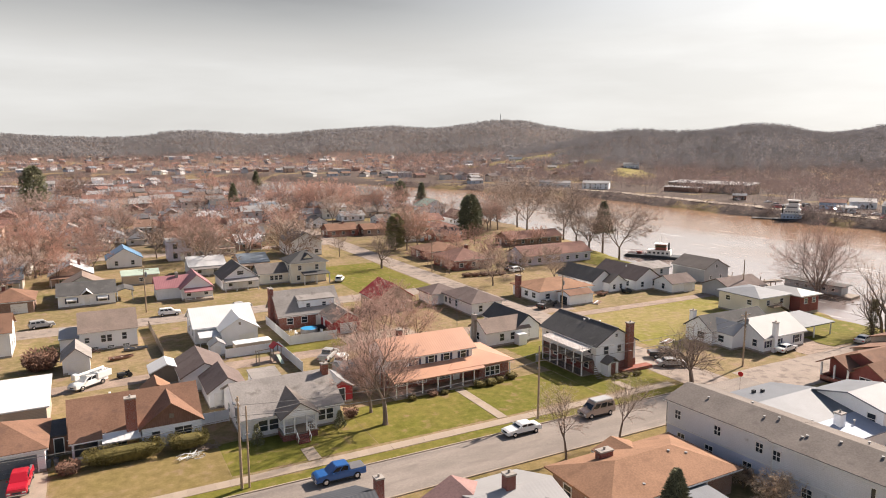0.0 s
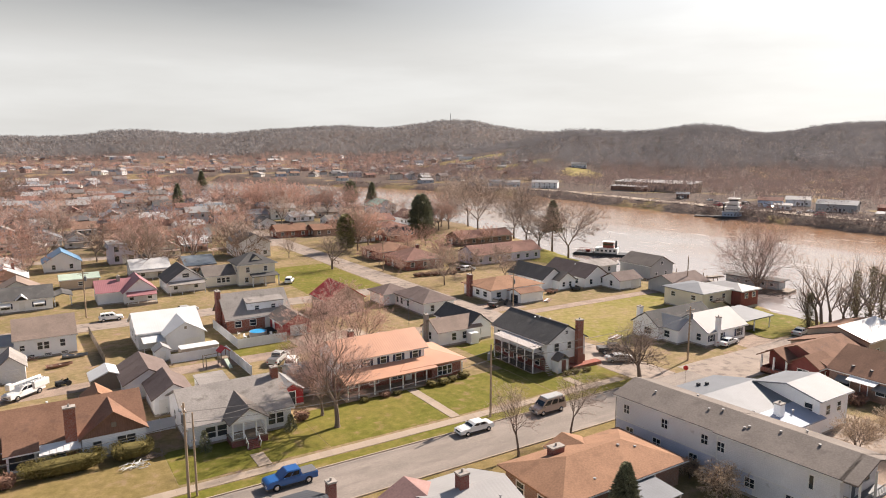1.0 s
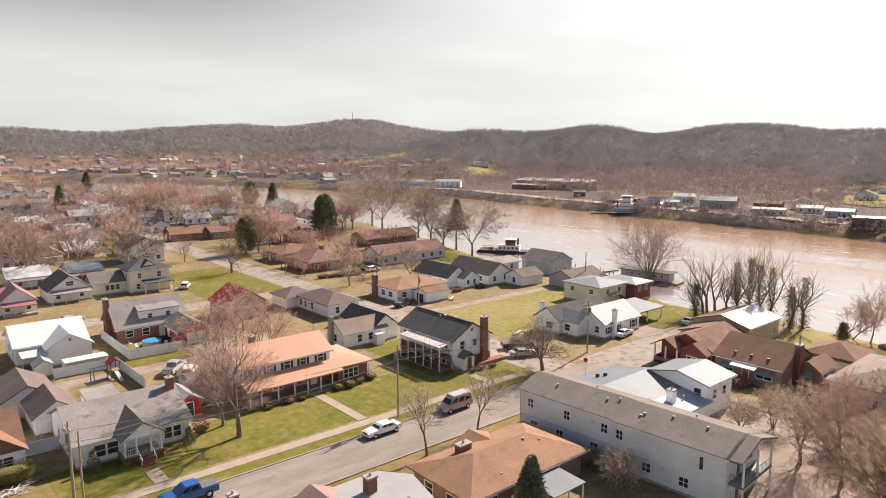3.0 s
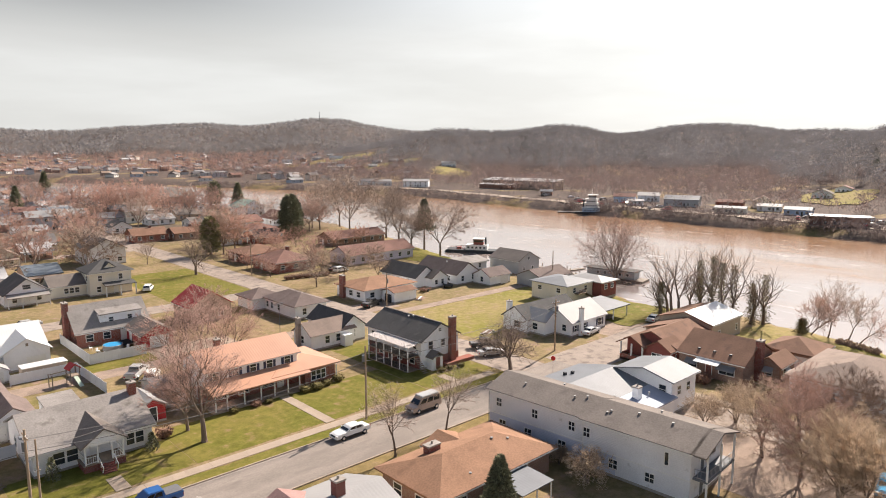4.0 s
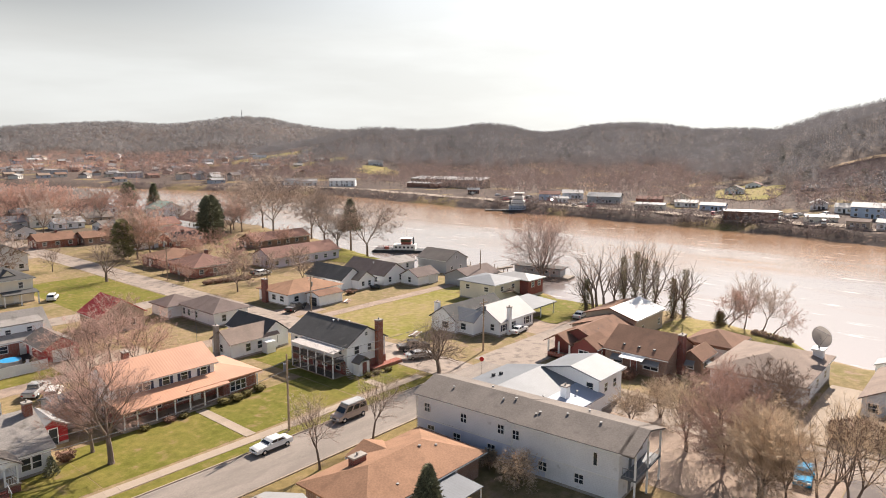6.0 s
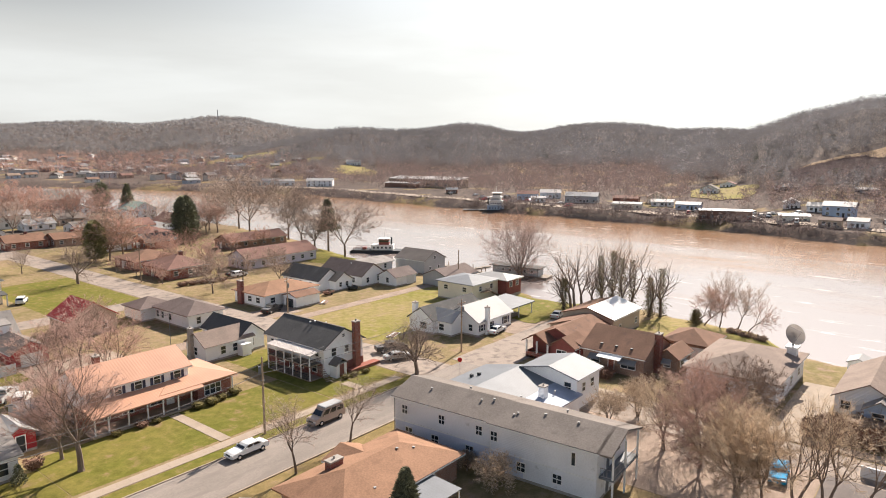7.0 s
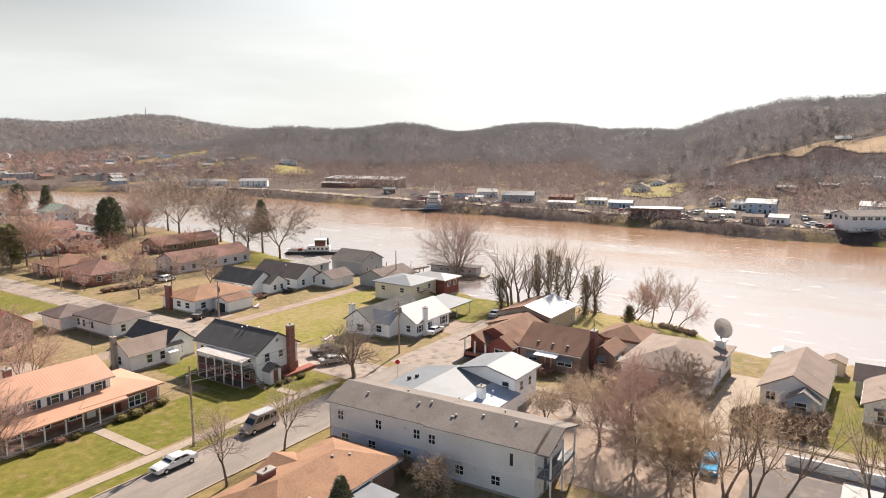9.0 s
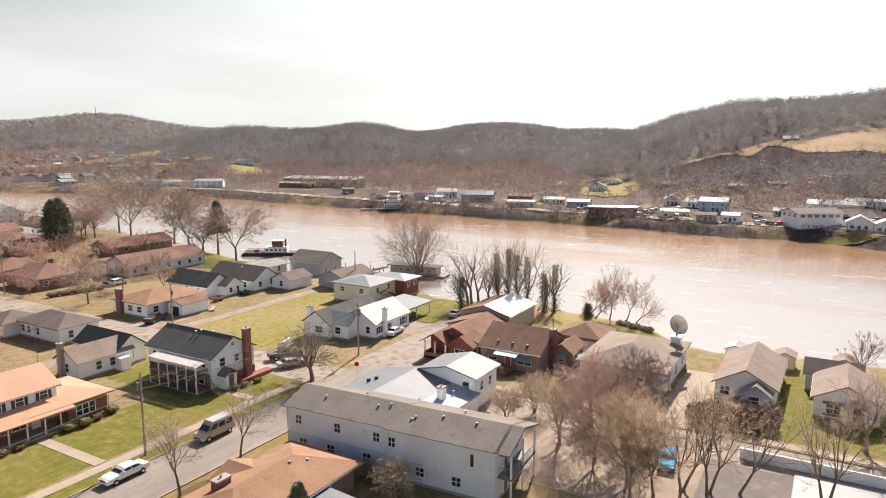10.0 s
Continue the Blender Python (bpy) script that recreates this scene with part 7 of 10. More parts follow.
def left_block():
    # white two-storey house with a brown roof
    h = House(-2.7, 135.8, "tall white house with a worn brown-grey roof")
    b = h.body(0, 9.6, 0, 9.0, 3.5, 6.3, "x", "white_siding", "shingle_beige", 0.25)
    h.win(b, "S", (1.2, 2.1), w=0.7, h=0.9)
    h.win(b, "S", (3.9, 2.15), (4.9, 2.15), (7.4, 2.25), w=0.75, h=1.25)
    h.win(b, "S", (2.4, 0.45), (5.0, 0.45), (7.6, 0.45), w=1.0, h=0.45)
    h.body(-3.2, 0.0, 1.0, 7.0, 2.4, 3.0, "flat", "white_siding", "metal_white", 0.2)
    # dark-roofed ranch
    h = House(-7.2, 176.2, "white ranch house with a dark roof and white window awnings")
    b = h.body(0, 12.0, 0, 9.0, 2.9, 5.0, "x", "white_siding", "shingle_dark", 0.4)
    h.win(b, "S", (2.8, 1.6), w=1.7, h=1.2, shutters=True, awning="white_paint")
    h.win(b, "S", (9.3, 1.6), w=1.7, h=1.2, shutters=True, awning="white_paint")
    h.door(b, "S", 6.0)
    h.part("door_gable", roof_mesh(4.9, 7.1, -0.6, 2.0, 2.9, 3.8, "y", 0.15), "white_paint")
    c = House(5.2, 178.5, "small dark-roofed carport beside the white ranch", name="carport", category="carport")
    c.part("roof", roof_mesh(0, 3.6, 0, 6, 2.3, 2.9, "y", 0.3), "shingle_dark")
    c.posts([(0.1, 0.1), (3.5, 0.1), (0.1, 5.9), (3.5, 5.9)], 0, 2.3, 0.08)
    g = House(-21.0, 175.4, "brown brick house with a hipped roof and an attached garage")
    b = g.body(0, 9.0, 0, 10.0, 2.7, 4.9, "hip", "brown_brick", "shingle_brown", 0.5)
    add_garage_door(g.ob, b, "S", 6.2, 3.0, 2.1)
    add_chimney(g.ob, 3.0, 6.0, 0.7, 0.7, 3.2, 5.6, "dark_brick")
    g = House(-24.5, 138.5, "white two-storey house with a brown shingle roof")
    b = g.body(0, 11.0, 0, 9.0, 4.6, 7.0, "x", "white_siding", "shingle_brown", 0.4)
    g.win(b, "E", (3.0, 1.6), (6.0, 1.6), (4.5, 4.0))
    g.win(b, "S", (2.0, 1.6), (5.0, 1.6), (8.5, 1.6))
    g = House(-6.5, 186.5, "pale house with a cream roof behind the ranch")
    b = g.body(0, 9.0, 0, 8.0, 3.0, 5.4, "y", "cream_siding", "shingle_beige", 0.4)
    g.win(b, "S", (2.5, 1.6), (6.5, 1.6))
    # garage and sheds of the yards
    g = House(-5.2, 123.0, "small weathered garage with a gabled brown roof", name="garage", category="garage")
    b = g.body(0, 4.0, 0, 6.0, 2.5, 4.2, "y", "pale_grey_siding", "shingle_pale", 0.3)
    add_garage_door(g.ob, b, "S", 2.0, 2.4, 2.0, "pale_grey_siding")
    g = House(-14.6, 98.2, "outbuilding with a broad cream metal roof", name="outbuilding", category="shed")
    b = g.body(0, 8.2, 0, 11.0, 3.6, 4.4, "flat", "tan_siding", "metal_bright", 0.4)
    g = House(7.2, 110.4, "open shed with a white metal roof", name="shed", category="shed")
    b = g.body(0, 4.6, 0, 4.2, 2.2, 3.2, "y", "wood_grey", "metal_bright", 0.35)
    g = House(5.4, 101.2, "small brown-roofed wooden shed in the yard", name="shed", category="shed")
    b = g.body(0, 3.6, 0, 4.0, 1.9, 3.3, "y", "wood_brown", "shingle_tan", 0.35)
    g = House(11.0, 104.6, "white garage with a grey shingle roof", name="garage", category="garage")
    b = g.body(0, 6.6, 0, 9.5, 2.6, 4.4, "y", "white_siding", "shingle_taupe", 0.4)
    g.win(b, "S", (3.3, 1.5))
    g = House(13.6, 96.4, "pale garage with a brown-grey roof beside the grey house", name="garage", category="garage")
    b = g.body(0, 5.2, 0, 7.6, 2.6, 4.3, "y", "white_siding", "shingle_taupe", 0.4)
    g.door(b, "S", 1.2)
    g = House(20.4, 98.5, "low pale flat-roofed extension", name="outbuilding", category="shed")
    b = g.body(0, 4.0, 0, 4.6, 2.3, 2.6, "flat", "pale_grey_siding", "shingle_pale", 0.2)
    g = House(17.8, 121.4, "small white garden shed with door", name="shed", category="shed")
    b = g.body(0, 2.5, 0, 2.6, 2.0, 2.8, "y", "white_siding", "metal_white", 0.2)
    g.door(b, "S", 1.25, w=0.8, h=1.7)
    g = House(33.2, 94.0, "grey shed with a tarpaulin-like pale roof", name="shed", category="shed")
    b = g.body(0, 4.6, 0, 6.5, 2.6, 3.6, "x", "grey_siding", "metal_grey", 0.3)
    g.win(b, "S", (2.3, 1.5))
    # white metal-roofed house
    h = House(16.4, 126.6, "white house with a white metal roof and a front gable")
    b = h.body(0, 11.0, 3.6, 14.4, 3.3, 5.9, "x", "pale_grey_siding", "metal_bright", 0.4)
    c = h.body(4.2, 10.9, 0, 8.0, 3.2, 5.2, "y", "pale_grey_siding", "metal_bright", 0.4)
    bm = bmesh.new()
    slab(bm, [(0.4, 0.4, 2.2), (4.2, 0.4, 2.2), (4.2, 3.6, 2.8), (0.4, 3.6, 2.8)], 0.12)
    h.part("porch_roof", bm, "metal_bright")
    h.posts([(0.5, 0.5), (4.0, 0.5)], 0, 2.2, 0.06)
    add_garage_door(h.ob, c, "S", 4.6, 2.6, 2.0)
    h.part("attic_vent", boxes((7.4, 7.8, -0.06, -0.02, 4.0, 4.5)), "wood_grey")
    h.win(b, "W", (3, 1.8), (7, 1.8))
    # brick house with a steep roof
    h = House(33.2, 133.6, "brick house with steep grey roof, white dormer and tall chimney")
    b = h.body(0, 13.0, 0, 9.6, 2.9, 7.0, "x", "red_brick", "shingle_pale", 0.4)
    d = h.body(4.4, 12.0, 1.0, 5.2, 5.3, 6.3, "flat", "white_siding", "shingle_pale", 0.15)
    h.win(d, "S", (2.0, 4.3), (5.4, 4.3), w=0.8, h=0.8)
    add_chimney(h.ob, -0.5, 4.6, 0.8, 1.7, 0, 8.0, "dark_brick")
    h.win(b, "S", (2.2, 1.6), (5.2, 1.6), w=1.2, h=1.2)
    h.door(b, "S", 8.2)
    g = House(41.8, 124.8, "red garage with a grey roof and a white door", name="garage", category="garage")
    b = g.body(0, 5.6, 0, 8.4, 2.7, 4.3, "y", "red_siding", "shingle_grey", 0.45)
    add_garage_door(g.ob, b, "S", 3.0, 3.2, 2.1)
    g.door(b, "W", 6.2)
    # pink house and neighbours on the back street
    h = House(13.8, 171.4, "house with a pink metal roof and a gabled porch")
    b = h.body(0, 8.5, 2.4, 10.0, 3.0, 5.2, "x", "pale_grey_siding", "metal_pink", 0.4)
    c = h.body(5.4, 12.6, 0, 9.0, 3.0, 6.0, "y", "pale_grey_siding", "metal_pink", 0.4)
    pr = bmesh.new()
    slab(pr, [(5.8, -2.2, 2.4), (12.4, -2.2, 2.4), (12.4, 0.0, 3.0), (5.8, 0.0, 3.0)], 0.14)
    h.part("porch_roof", pr, "metal_pink")
    h.posts([(6.0, -2.0), (8.2, -2.0), (10.2, -2.0), (12.2, -2.0)], 0, 2.4, 0.09)
    h.part("porch_floor", boxes((5.8, 12.4, -2.2, 0, -0.2, 0.5)), "concrete")
    h.rail(6.0, -2.0, 8.2, -2.0, 0.5)
    h.rail(10.2, -2.0, 12.2, -2.0, 0.5)
    h.win(c, "S", (1.6, 1.7), (5.6, 1.7))
    h.door(c, "S", 3.6, z0=0.5)
    add_chimney(h.ob, 5.0, 5.6, 0.7, 0.7, 3, 6.2, "stone_block")
    h = House(30.0, 178.4, "grey gabled house with a near-black roof and a front porch")
    b = h.body(0, 9.2, 0, 11.0, 3.0, 6.2, "y", "pale_grey_siding", "shingle_dark", 0.4)
    pr = bmesh.new()
    slab(pr, [(0.2, -2.2, 2.5), (9.0, -2.2, 2.5), (9.0, 0, 3.1), (0.2, 0, 3.1)], 0.14)
    h.part("porch_roof", pr, "shingle_pale")
    h.posts([(0.4, -2.0), (3.2, -2.0), (6.0, -2.0), (8.8, -2.0)], 0, 2.5, 0.09)
    h.win(b, "S", (4.6, 4.4), w=1.6, h=1.0)
    h.win(b, "S", (2.0, 1.7), (7.0, 1.7))
    h.door(b, "S", 4.5)
    h = House(40.0, 181.0, "low cream house with a brown roof")
    b = h.body(0, 8.2, 0, 8.0, 3.0, 5.0, "x", "cream_siding", "shingle_grey", 0.4)
    h.win(b, "S", (3.4, 1.7), (4.6, 1.7), (5.8, 1.7), w=0.9, h=1.2)
    h = House(48.0, 178.2, "two-storey cream house with dark hipped roof and porch")
    b = h.body(0, 9.8, 0, 9.0, 5.6, 8.2, "hip", "cream_siding", "shingle_dark", 0.6)
    pr = bmesh.new()
    slab(pr, [(2.8, -2.6, 2.7), (10.2, -2.6, 2.7), (10.2, 0, 3.2), (2.8, 0, 3.2)], 0.16)
    h.part("porch_roof", pr, "shingle_dark")
    h.posts([(3.0, -2.4), (6.4, -2.4), (10.0, -2.4)], 0, 2.7, 0.12)
    h.win(b, "S", (2.4, 4.3), (7.2, 4.3), (2.0, 1.6))
    h.win(b, "W", (2.4, 4.3), (6.4, 4.3), (3.0, 1.6))
    h.door(b, "S", 6.0)
    h.body(3.6, 6.4, 1.0, 4.0, 6.6, 7.8, "y", "cream_siding", "shingle_dark", 0.2)
    # next row
    h = House(4.6, 227.8, "pale house with a blue metal roof")
    b = h.body(0, 9.8, 0, 10.0, 3.0, 6.0, "y", "white_siding", "metal_blue", 0.4)
    h.win(b, "S", (2.6, 1.6), (7.2, 1.6))
    h = House(22.6, 232.6, "two-storey lavender-grey house with a flat white roof")
    b = h.body(0, 8.4, 0, 8.0, 6.4, 6.7, "flat", "lavender_siding", "metal_white", 0.25)
    h.win(b, "S", (2.2, 5.0), (6.4, 5.0), (2.2, 1.9), (6.4, 1.9), w=1.1, h=1.5, trim="dark_paint")
    h.door(b, "S", 4.3, h=2.3)
    h = House(7.4, 197.4, "low building with a pale green metal roof", name="outbuilding", category="shed")
    b = h.body(0, 9.0, 0, 6.5, 2.7, 3.6, "x", "tan_siding", "metal_green", 0.35)
    h.win(b, "S", (4.6, 1.5), w=1.0, h=0.9)
    # white houses near the cross street
    h = House(63.8, 103.0, "white cottage with a tan-grey roof and a chimney")
    b = h.body(0, 9.5, 0, 6.0, 2.8, 4.6, "x", "white_siding", "shingle_beige", 0.35)
    c = h.body(6.8, 12.2, 0.4, 12.0, 2.9, 5.0, "y", "white_siding", "shingle_dark", 0.35)
    add_chimney(h.ob, -0.3, 4.0, 0.7, 0.9, 0, 5.6, "stone_block")
    h.win(b, "S", (3.4, 1.6), (5.8, 1.6))
    h.win(b, "W", (3, 1.6))
    h.win(c, "S", (2.6, 1.6))
    h.part("storage_box", boxes((6.2, 8.0, -1.6, 0.2, 0, 2.1)), "white_siding")
    h = House(73.2, 124.3, "white house with a broad grey hipped roof")
    b = h.body(0, 7.8, 0, 13.2, 2.8, 4.6, "hip", "white_siding", "shingle_taupe", 0.6)
    h.body(-3.0, 4.2, 13.25, 20.5, 2.6, 4.3, "hip", "white_siding", "shingle_taupe", 0.5)
    h.win(b, "W", (10, 1.6), (7, 1.6), (12, 1.6))
    h.win(b, "S", (2.2, 1.6), (5.6, 1.6))
    h = House(55.4, 136.0, "house with a bright red metal roof behind bare trees")
    b = h.body(0, 9.0, 0, 9.0, 3.4, 6.4, "y", "tan_siding", "metal_red", 0.4)
    h.win(b, "S", (2.4, 1.6), (6.6, 1.6))


for build in (brown_house, grey_house, orange_house, dark_roof_house, grey_apartments, tan_hip_house, foreground_roofs, blue_annex,
              corner_white_house, river_houses, right_side, left_block):
    build()


# ---- the town beyond ----
def town_house(x, y, rnd, turn=0.0, group="houses of the town", z=None):
    """A plain house of the further streets."""
    w, d = rnd.uniform(7.5, 10.5), rnd.uniform(8, 11.5)
    two = rnd.random() < 0.25
    e = 5.2 if two else 2.9
    axis = rnd.choice("xyyx") if rnd.random() < 0.8 else "hip"
    r = e + rnd.uniform(1.9, 2.8)
    lab = rnd.choice(("two-storey" if two else "one-storey",)) + " town house with a " + {"x": "gabled", "y": "front-gabled", "hip": "hipped"}[axis] + " roof"
    h = House(x, y, lab, turn, group=group, z=gz(x, y) if z is None else z)
    b = h.body(0, w, 0, d, e, r, axis, "town_wall", "town_roof", 0.4, gutters=False)
    for f in "SW":
        L = w if f == "S" else d
        for u in (0.28, 0.72):
            h.win(b, f, (L * u, 1.6), w=1.0, h=1.3, plain=y > 225)
            if two:
                h.win(b, f, (L * u, 4.1), w=1.0, h=1.2, plain=y > 225)
    if y < 225:
        h.door(b, "S", w * 0.5)
    if rnd.random() < 0.6:
        bm = bmesh.new()
        slab(bm, [(0.3, -2, 2.35), (w - 0.3, -2, 2.35), (w - 0.3, 0, 2.8), (0.3, 0, 2.8)], 0.14)
        h.part("porch_roof", bm, "town_roof")
        h.posts([(0.5, -1.8), (w / 2, -1.8), (w - 0.5, -1.8)], 0, 2.35, 0.08)
    if rnd.random() < 0.5:
        add_chimney(h.ob, w * 0.7, d * 0.55, 0.7, 0.7, e, r + 0.9, rnd.choice(("red_brick", "stone_block")))
    return h


PLOTS = []


def town_plot(x, y, w, d, eave, rise, axis, wall, roof, label):
    """A house of the further streets that can be told from its neighbours."""
    PLOTS.append((x + w / 2, y + d / 2))
    h = House(x, y, label, group="houses of the town", z=gz(x, y))
    b = h.body(0, w, 0, d, eave, eave + rise, axis, wall, roof, 0.45, gutters=y < 300)
    for face, L in (("S", w), ("W", d)):
        for u in (0.22, 0.5, 0.78):
            if not (face == "S" and u == 0.5):
                h.win(b, face, (L * u, 1.6), w=1.0, h=1.3)
            if eave > 4:
                h.win(b, face, (L * u, 4.0), w=0.9, h=1.1)
    h.door(b, "S", w * 0.5)
    bm = bmesh.new()
    slab(bm, [(0.4, -2, 2.3), (w - 0.4, -2, 2.3), (w - 0.4, 0, 2.75), (0.4, 0, 2.75)], 0.14)
    h.part("porch_roof", bm, roof)
    h.posts([(0.6, -1.8), (w / 2 - 1, -1.8), (w / 2 + 1, -1.8), (w - 0.6, -1.8)], 0, 2.3, 0.08)
    h.part("porch_floor", boxes((0.4, w - 0.4, -2, -0.02, -0.1, 0.3)), "concrete")
    if int(x + y) % 2:
        add_chimney(h.ob, w * 0.3, d * 0.55, 0.7, 0.7, eave, eave + rise + 0.8, "red_brick")


town_plot(-28, 274, 10.5, 9, 2.9, 2.4, "x", "tan_siding", "shingle_tan", "house with an orange-brown roof beyond bare trees")
town_plot(-8.4, 282, 8.8, 9, 2.9, 2.2, "hip", "cream_siding", "shingle_beige", "cream house with a pale tan hipped roof")
town_plot(-2, 331, 9.8, 11, 2.9, 3.0, "x", "cream_siding", "shingle_beige", "cream house under a broad pale roof")
town_plot(1.5, 289, 11, 10, 2.9, 2.6, "y", "white_siding", "metal_grey", "white gabled house with a pale blue-grey roof")
town_plot(13, 279, 8.2, 9, 2.9, 2.6, "y", "pale_grey_siding", "shingle_grey", "grey gabled house with a dim front")
town_plot(6.5, 364, 7, 9, 5.4, 1.8, "hip", "grey_siding", "shingle_rust", "two-storey grey house with a rust-brown roof and a porch")
town_plot(2.6, 433, 14, 10, 4.4, 2.6, "x", "blue_siding", "metal_grey", "pale blue-grey house with a light roof")
town_plot(17.6, 391, 9, 10, 2.9, 2.6, "y", "white_siding", "metal_white", "white house with a bright arched gable")
town_plot(16, 426, 10, 9, 4.6, 2.2, "x", "cream_siding", "shingle_beige", "beige house with a pale roof")
town_plot(25, 386, 11, 9, 2.9, 3.0, "y", "pale_grey_siding", "shingle_grey", "grey gabled house among trees")
town_plot(80, 398, 7, 9, 4.4, 2.8, "y", "white_siding", "shingle_pale", "white gabled house by an open lawn")
town_plot(59, 397, 12, 9, 3.0, 2.6, "hip", "blue_siding", "shingle_dark", "blue-grey house with a dark hipped roof")
town_plot(35, 240, 10.3, 12, 3.0, 3.0, "y", "cream_siding", "shingle_beige", "cream house with a pale gable towards the street")
town_plot(64, 240, 9, 11, 3.0, 2.4, "y", "pale_grey_siding", "shingle_pale", "pale grey house with a tan-grey roof")

rnd_town = random.Random(5)
# rows of houses on the streets parallel to the main street
for y, x0, x1 in ((206, -60, 2), (203, 24, 56), (176, -90, -22), (130, -70, -25), (228, -120, -2), (247, 30, 60), (268, -150, 76), (286, -150, 74), (318, -170, 50)):
    x = x0 + rnd_town.uniform(0, 4)
    while x < x1 - 9:
        if all(abs(x + 4.5 - a) > 11.5 or abs(y + 5 - b) > 12.5 for a, b in PLOTS):
            town_house(x, y + rnd_town.uniform(-2, 2), rnd_town)
        x += rnd_town.uniform(12.2, 16.5)
# houses east of the cross street and along the river
for x, y, w, d, e, r, axis, wall, roof, chim, lab in (
        (96.5, 174, 13, 14, 2.9, 5.6, "hip", "red_brick", "shingle_rust", 1, "brick ranch house with a rust-brown hipped roof"),
        (97.5, 194, 14, 13, 2.8, 5.0, "hip", "dark_brick", "shingle_brown", 0, "dark brick ranch house with a brown hipped roof"),
        (119, 170, 26, 10, 3.2, 5.6, "x", "lavender_siding", "shingle_rust", 0, "long pale ranch house with a rust-brown roof"),
        (138, 207, 24, 10, 2.8, 4.9, "x", "brown_brick", "shingle_rust", 0, "long low brick building with a rust-red roof"),
        (119.5, 230, 11, 11, 2.8, 5.0, "x", "red_brick", "shingle_dark", 1, "small brick house with a dark roof"),
        (129, 248, 11, 15, 2.9, 5.0, "hip", "cream_siding", "shingle_rust", 0, "cream house with a peach-brown hipped roof"),
        (133.5, 279, 15, 12, 3.0, 5.4, "x", "white_siding", "shingle_rust", 0, "white house with a rust-red gabled roof"),
        (154, 276, 11, 15, 3.4, 6.6, "y", "white_siding", "shingle_rust", 0, "gabled white house with a rust-red roof"),
        (122, 293, 13, 12, 2.8, 4.6, "x", "white_siding", "shingle_grey", 0, "low white house with a grey roof"),
        (87.5, 265, 13, 10, 2.8, 4.9, "x", "red_brick", "shingle_brown", 1, "low brick house with a brown roof at the bend"),
        (102, 262, 13, 9, 2.8, 4.6, "x", "brown_brick", "shingle_brown", 1, "low brick house with a pale porch"),
        (108, 236, 9, 8, 2.6, 4.4, "x", "white_siding", "shingle_rust", 0, "small white house with a rust-red roof"),
        (90, 298, 8, 10, 3.0, 5.2, "y", "pale_grey_siding", "shingle_dark", 0, "pale gabled house with a dark blue-grey roof"),
        (160.5, 322, 12, 14, 5.4, 8.6, "y", "white_siding", "metal_green", 0, "two-storey white house with a green roof"),
        (143, 346, 8, 9, 5.2, 7.4, "y", "white_siding", "shingle_grey", 0, "two-storey white house with a grey roof"),
        (112, 318, 12, 9, 2.8, 4.8, "x", "white_siding", "metal_white", 0, "low white house with a pale metal roof"),
        (130, 330, 12, 10, 2.9, 5.0, "x", "tan_siding", "shingle_grey", 0, "tan house with a grey roof near the river"),
        (150, 426, 30, 16, 4.4, 9.5, "hip", "tan_siding", "shingle_grey", 0, "large house with a steep grey roof by the river"),
        (60, 223, 11, 14, 5.0, 8.0, "y", "pale_grey_siding", "shingle_dark", 0, "pale gabled house with a dark roof by the street"),
        (56, 304, 12, 9, 3.2, 5.0, "x", "white_siding", "metal_white", 0, "white house with a white metal roof"),
        (61, 386, 9, 9, 5.6, 8.0, "x", "blue_siding", "shingle_dark", 0, "two-storey blue house with a dark roof"),
        (97, 448, 8, 9, 7.0, 9.6, "y", "white_siding", "shingle_grey", 0, "tall white gabled house among trees")):
    h = House(x, y, lab, group="houses by the river", z=gz(x, y))
    b = h.body(0, w, 0, d, e, r, axis, wall, roof, 0.5, gutters=y < 240)
    auto_windows(h.ob, b, 1.6, "SW", 3.6, w=1.2, h=1.2)
    if e > 5:
        auto_windows(h.ob, b, 4.2, "SW", 3.6, w=1.0, h=1.2)
    h.door(b, "W", d * 0.62)
    if chim:
        add_chimney(h.ob, w * 0.6, d * 0.5, 0.9, 0.7, 3, r + 1.0, "dark_brick")

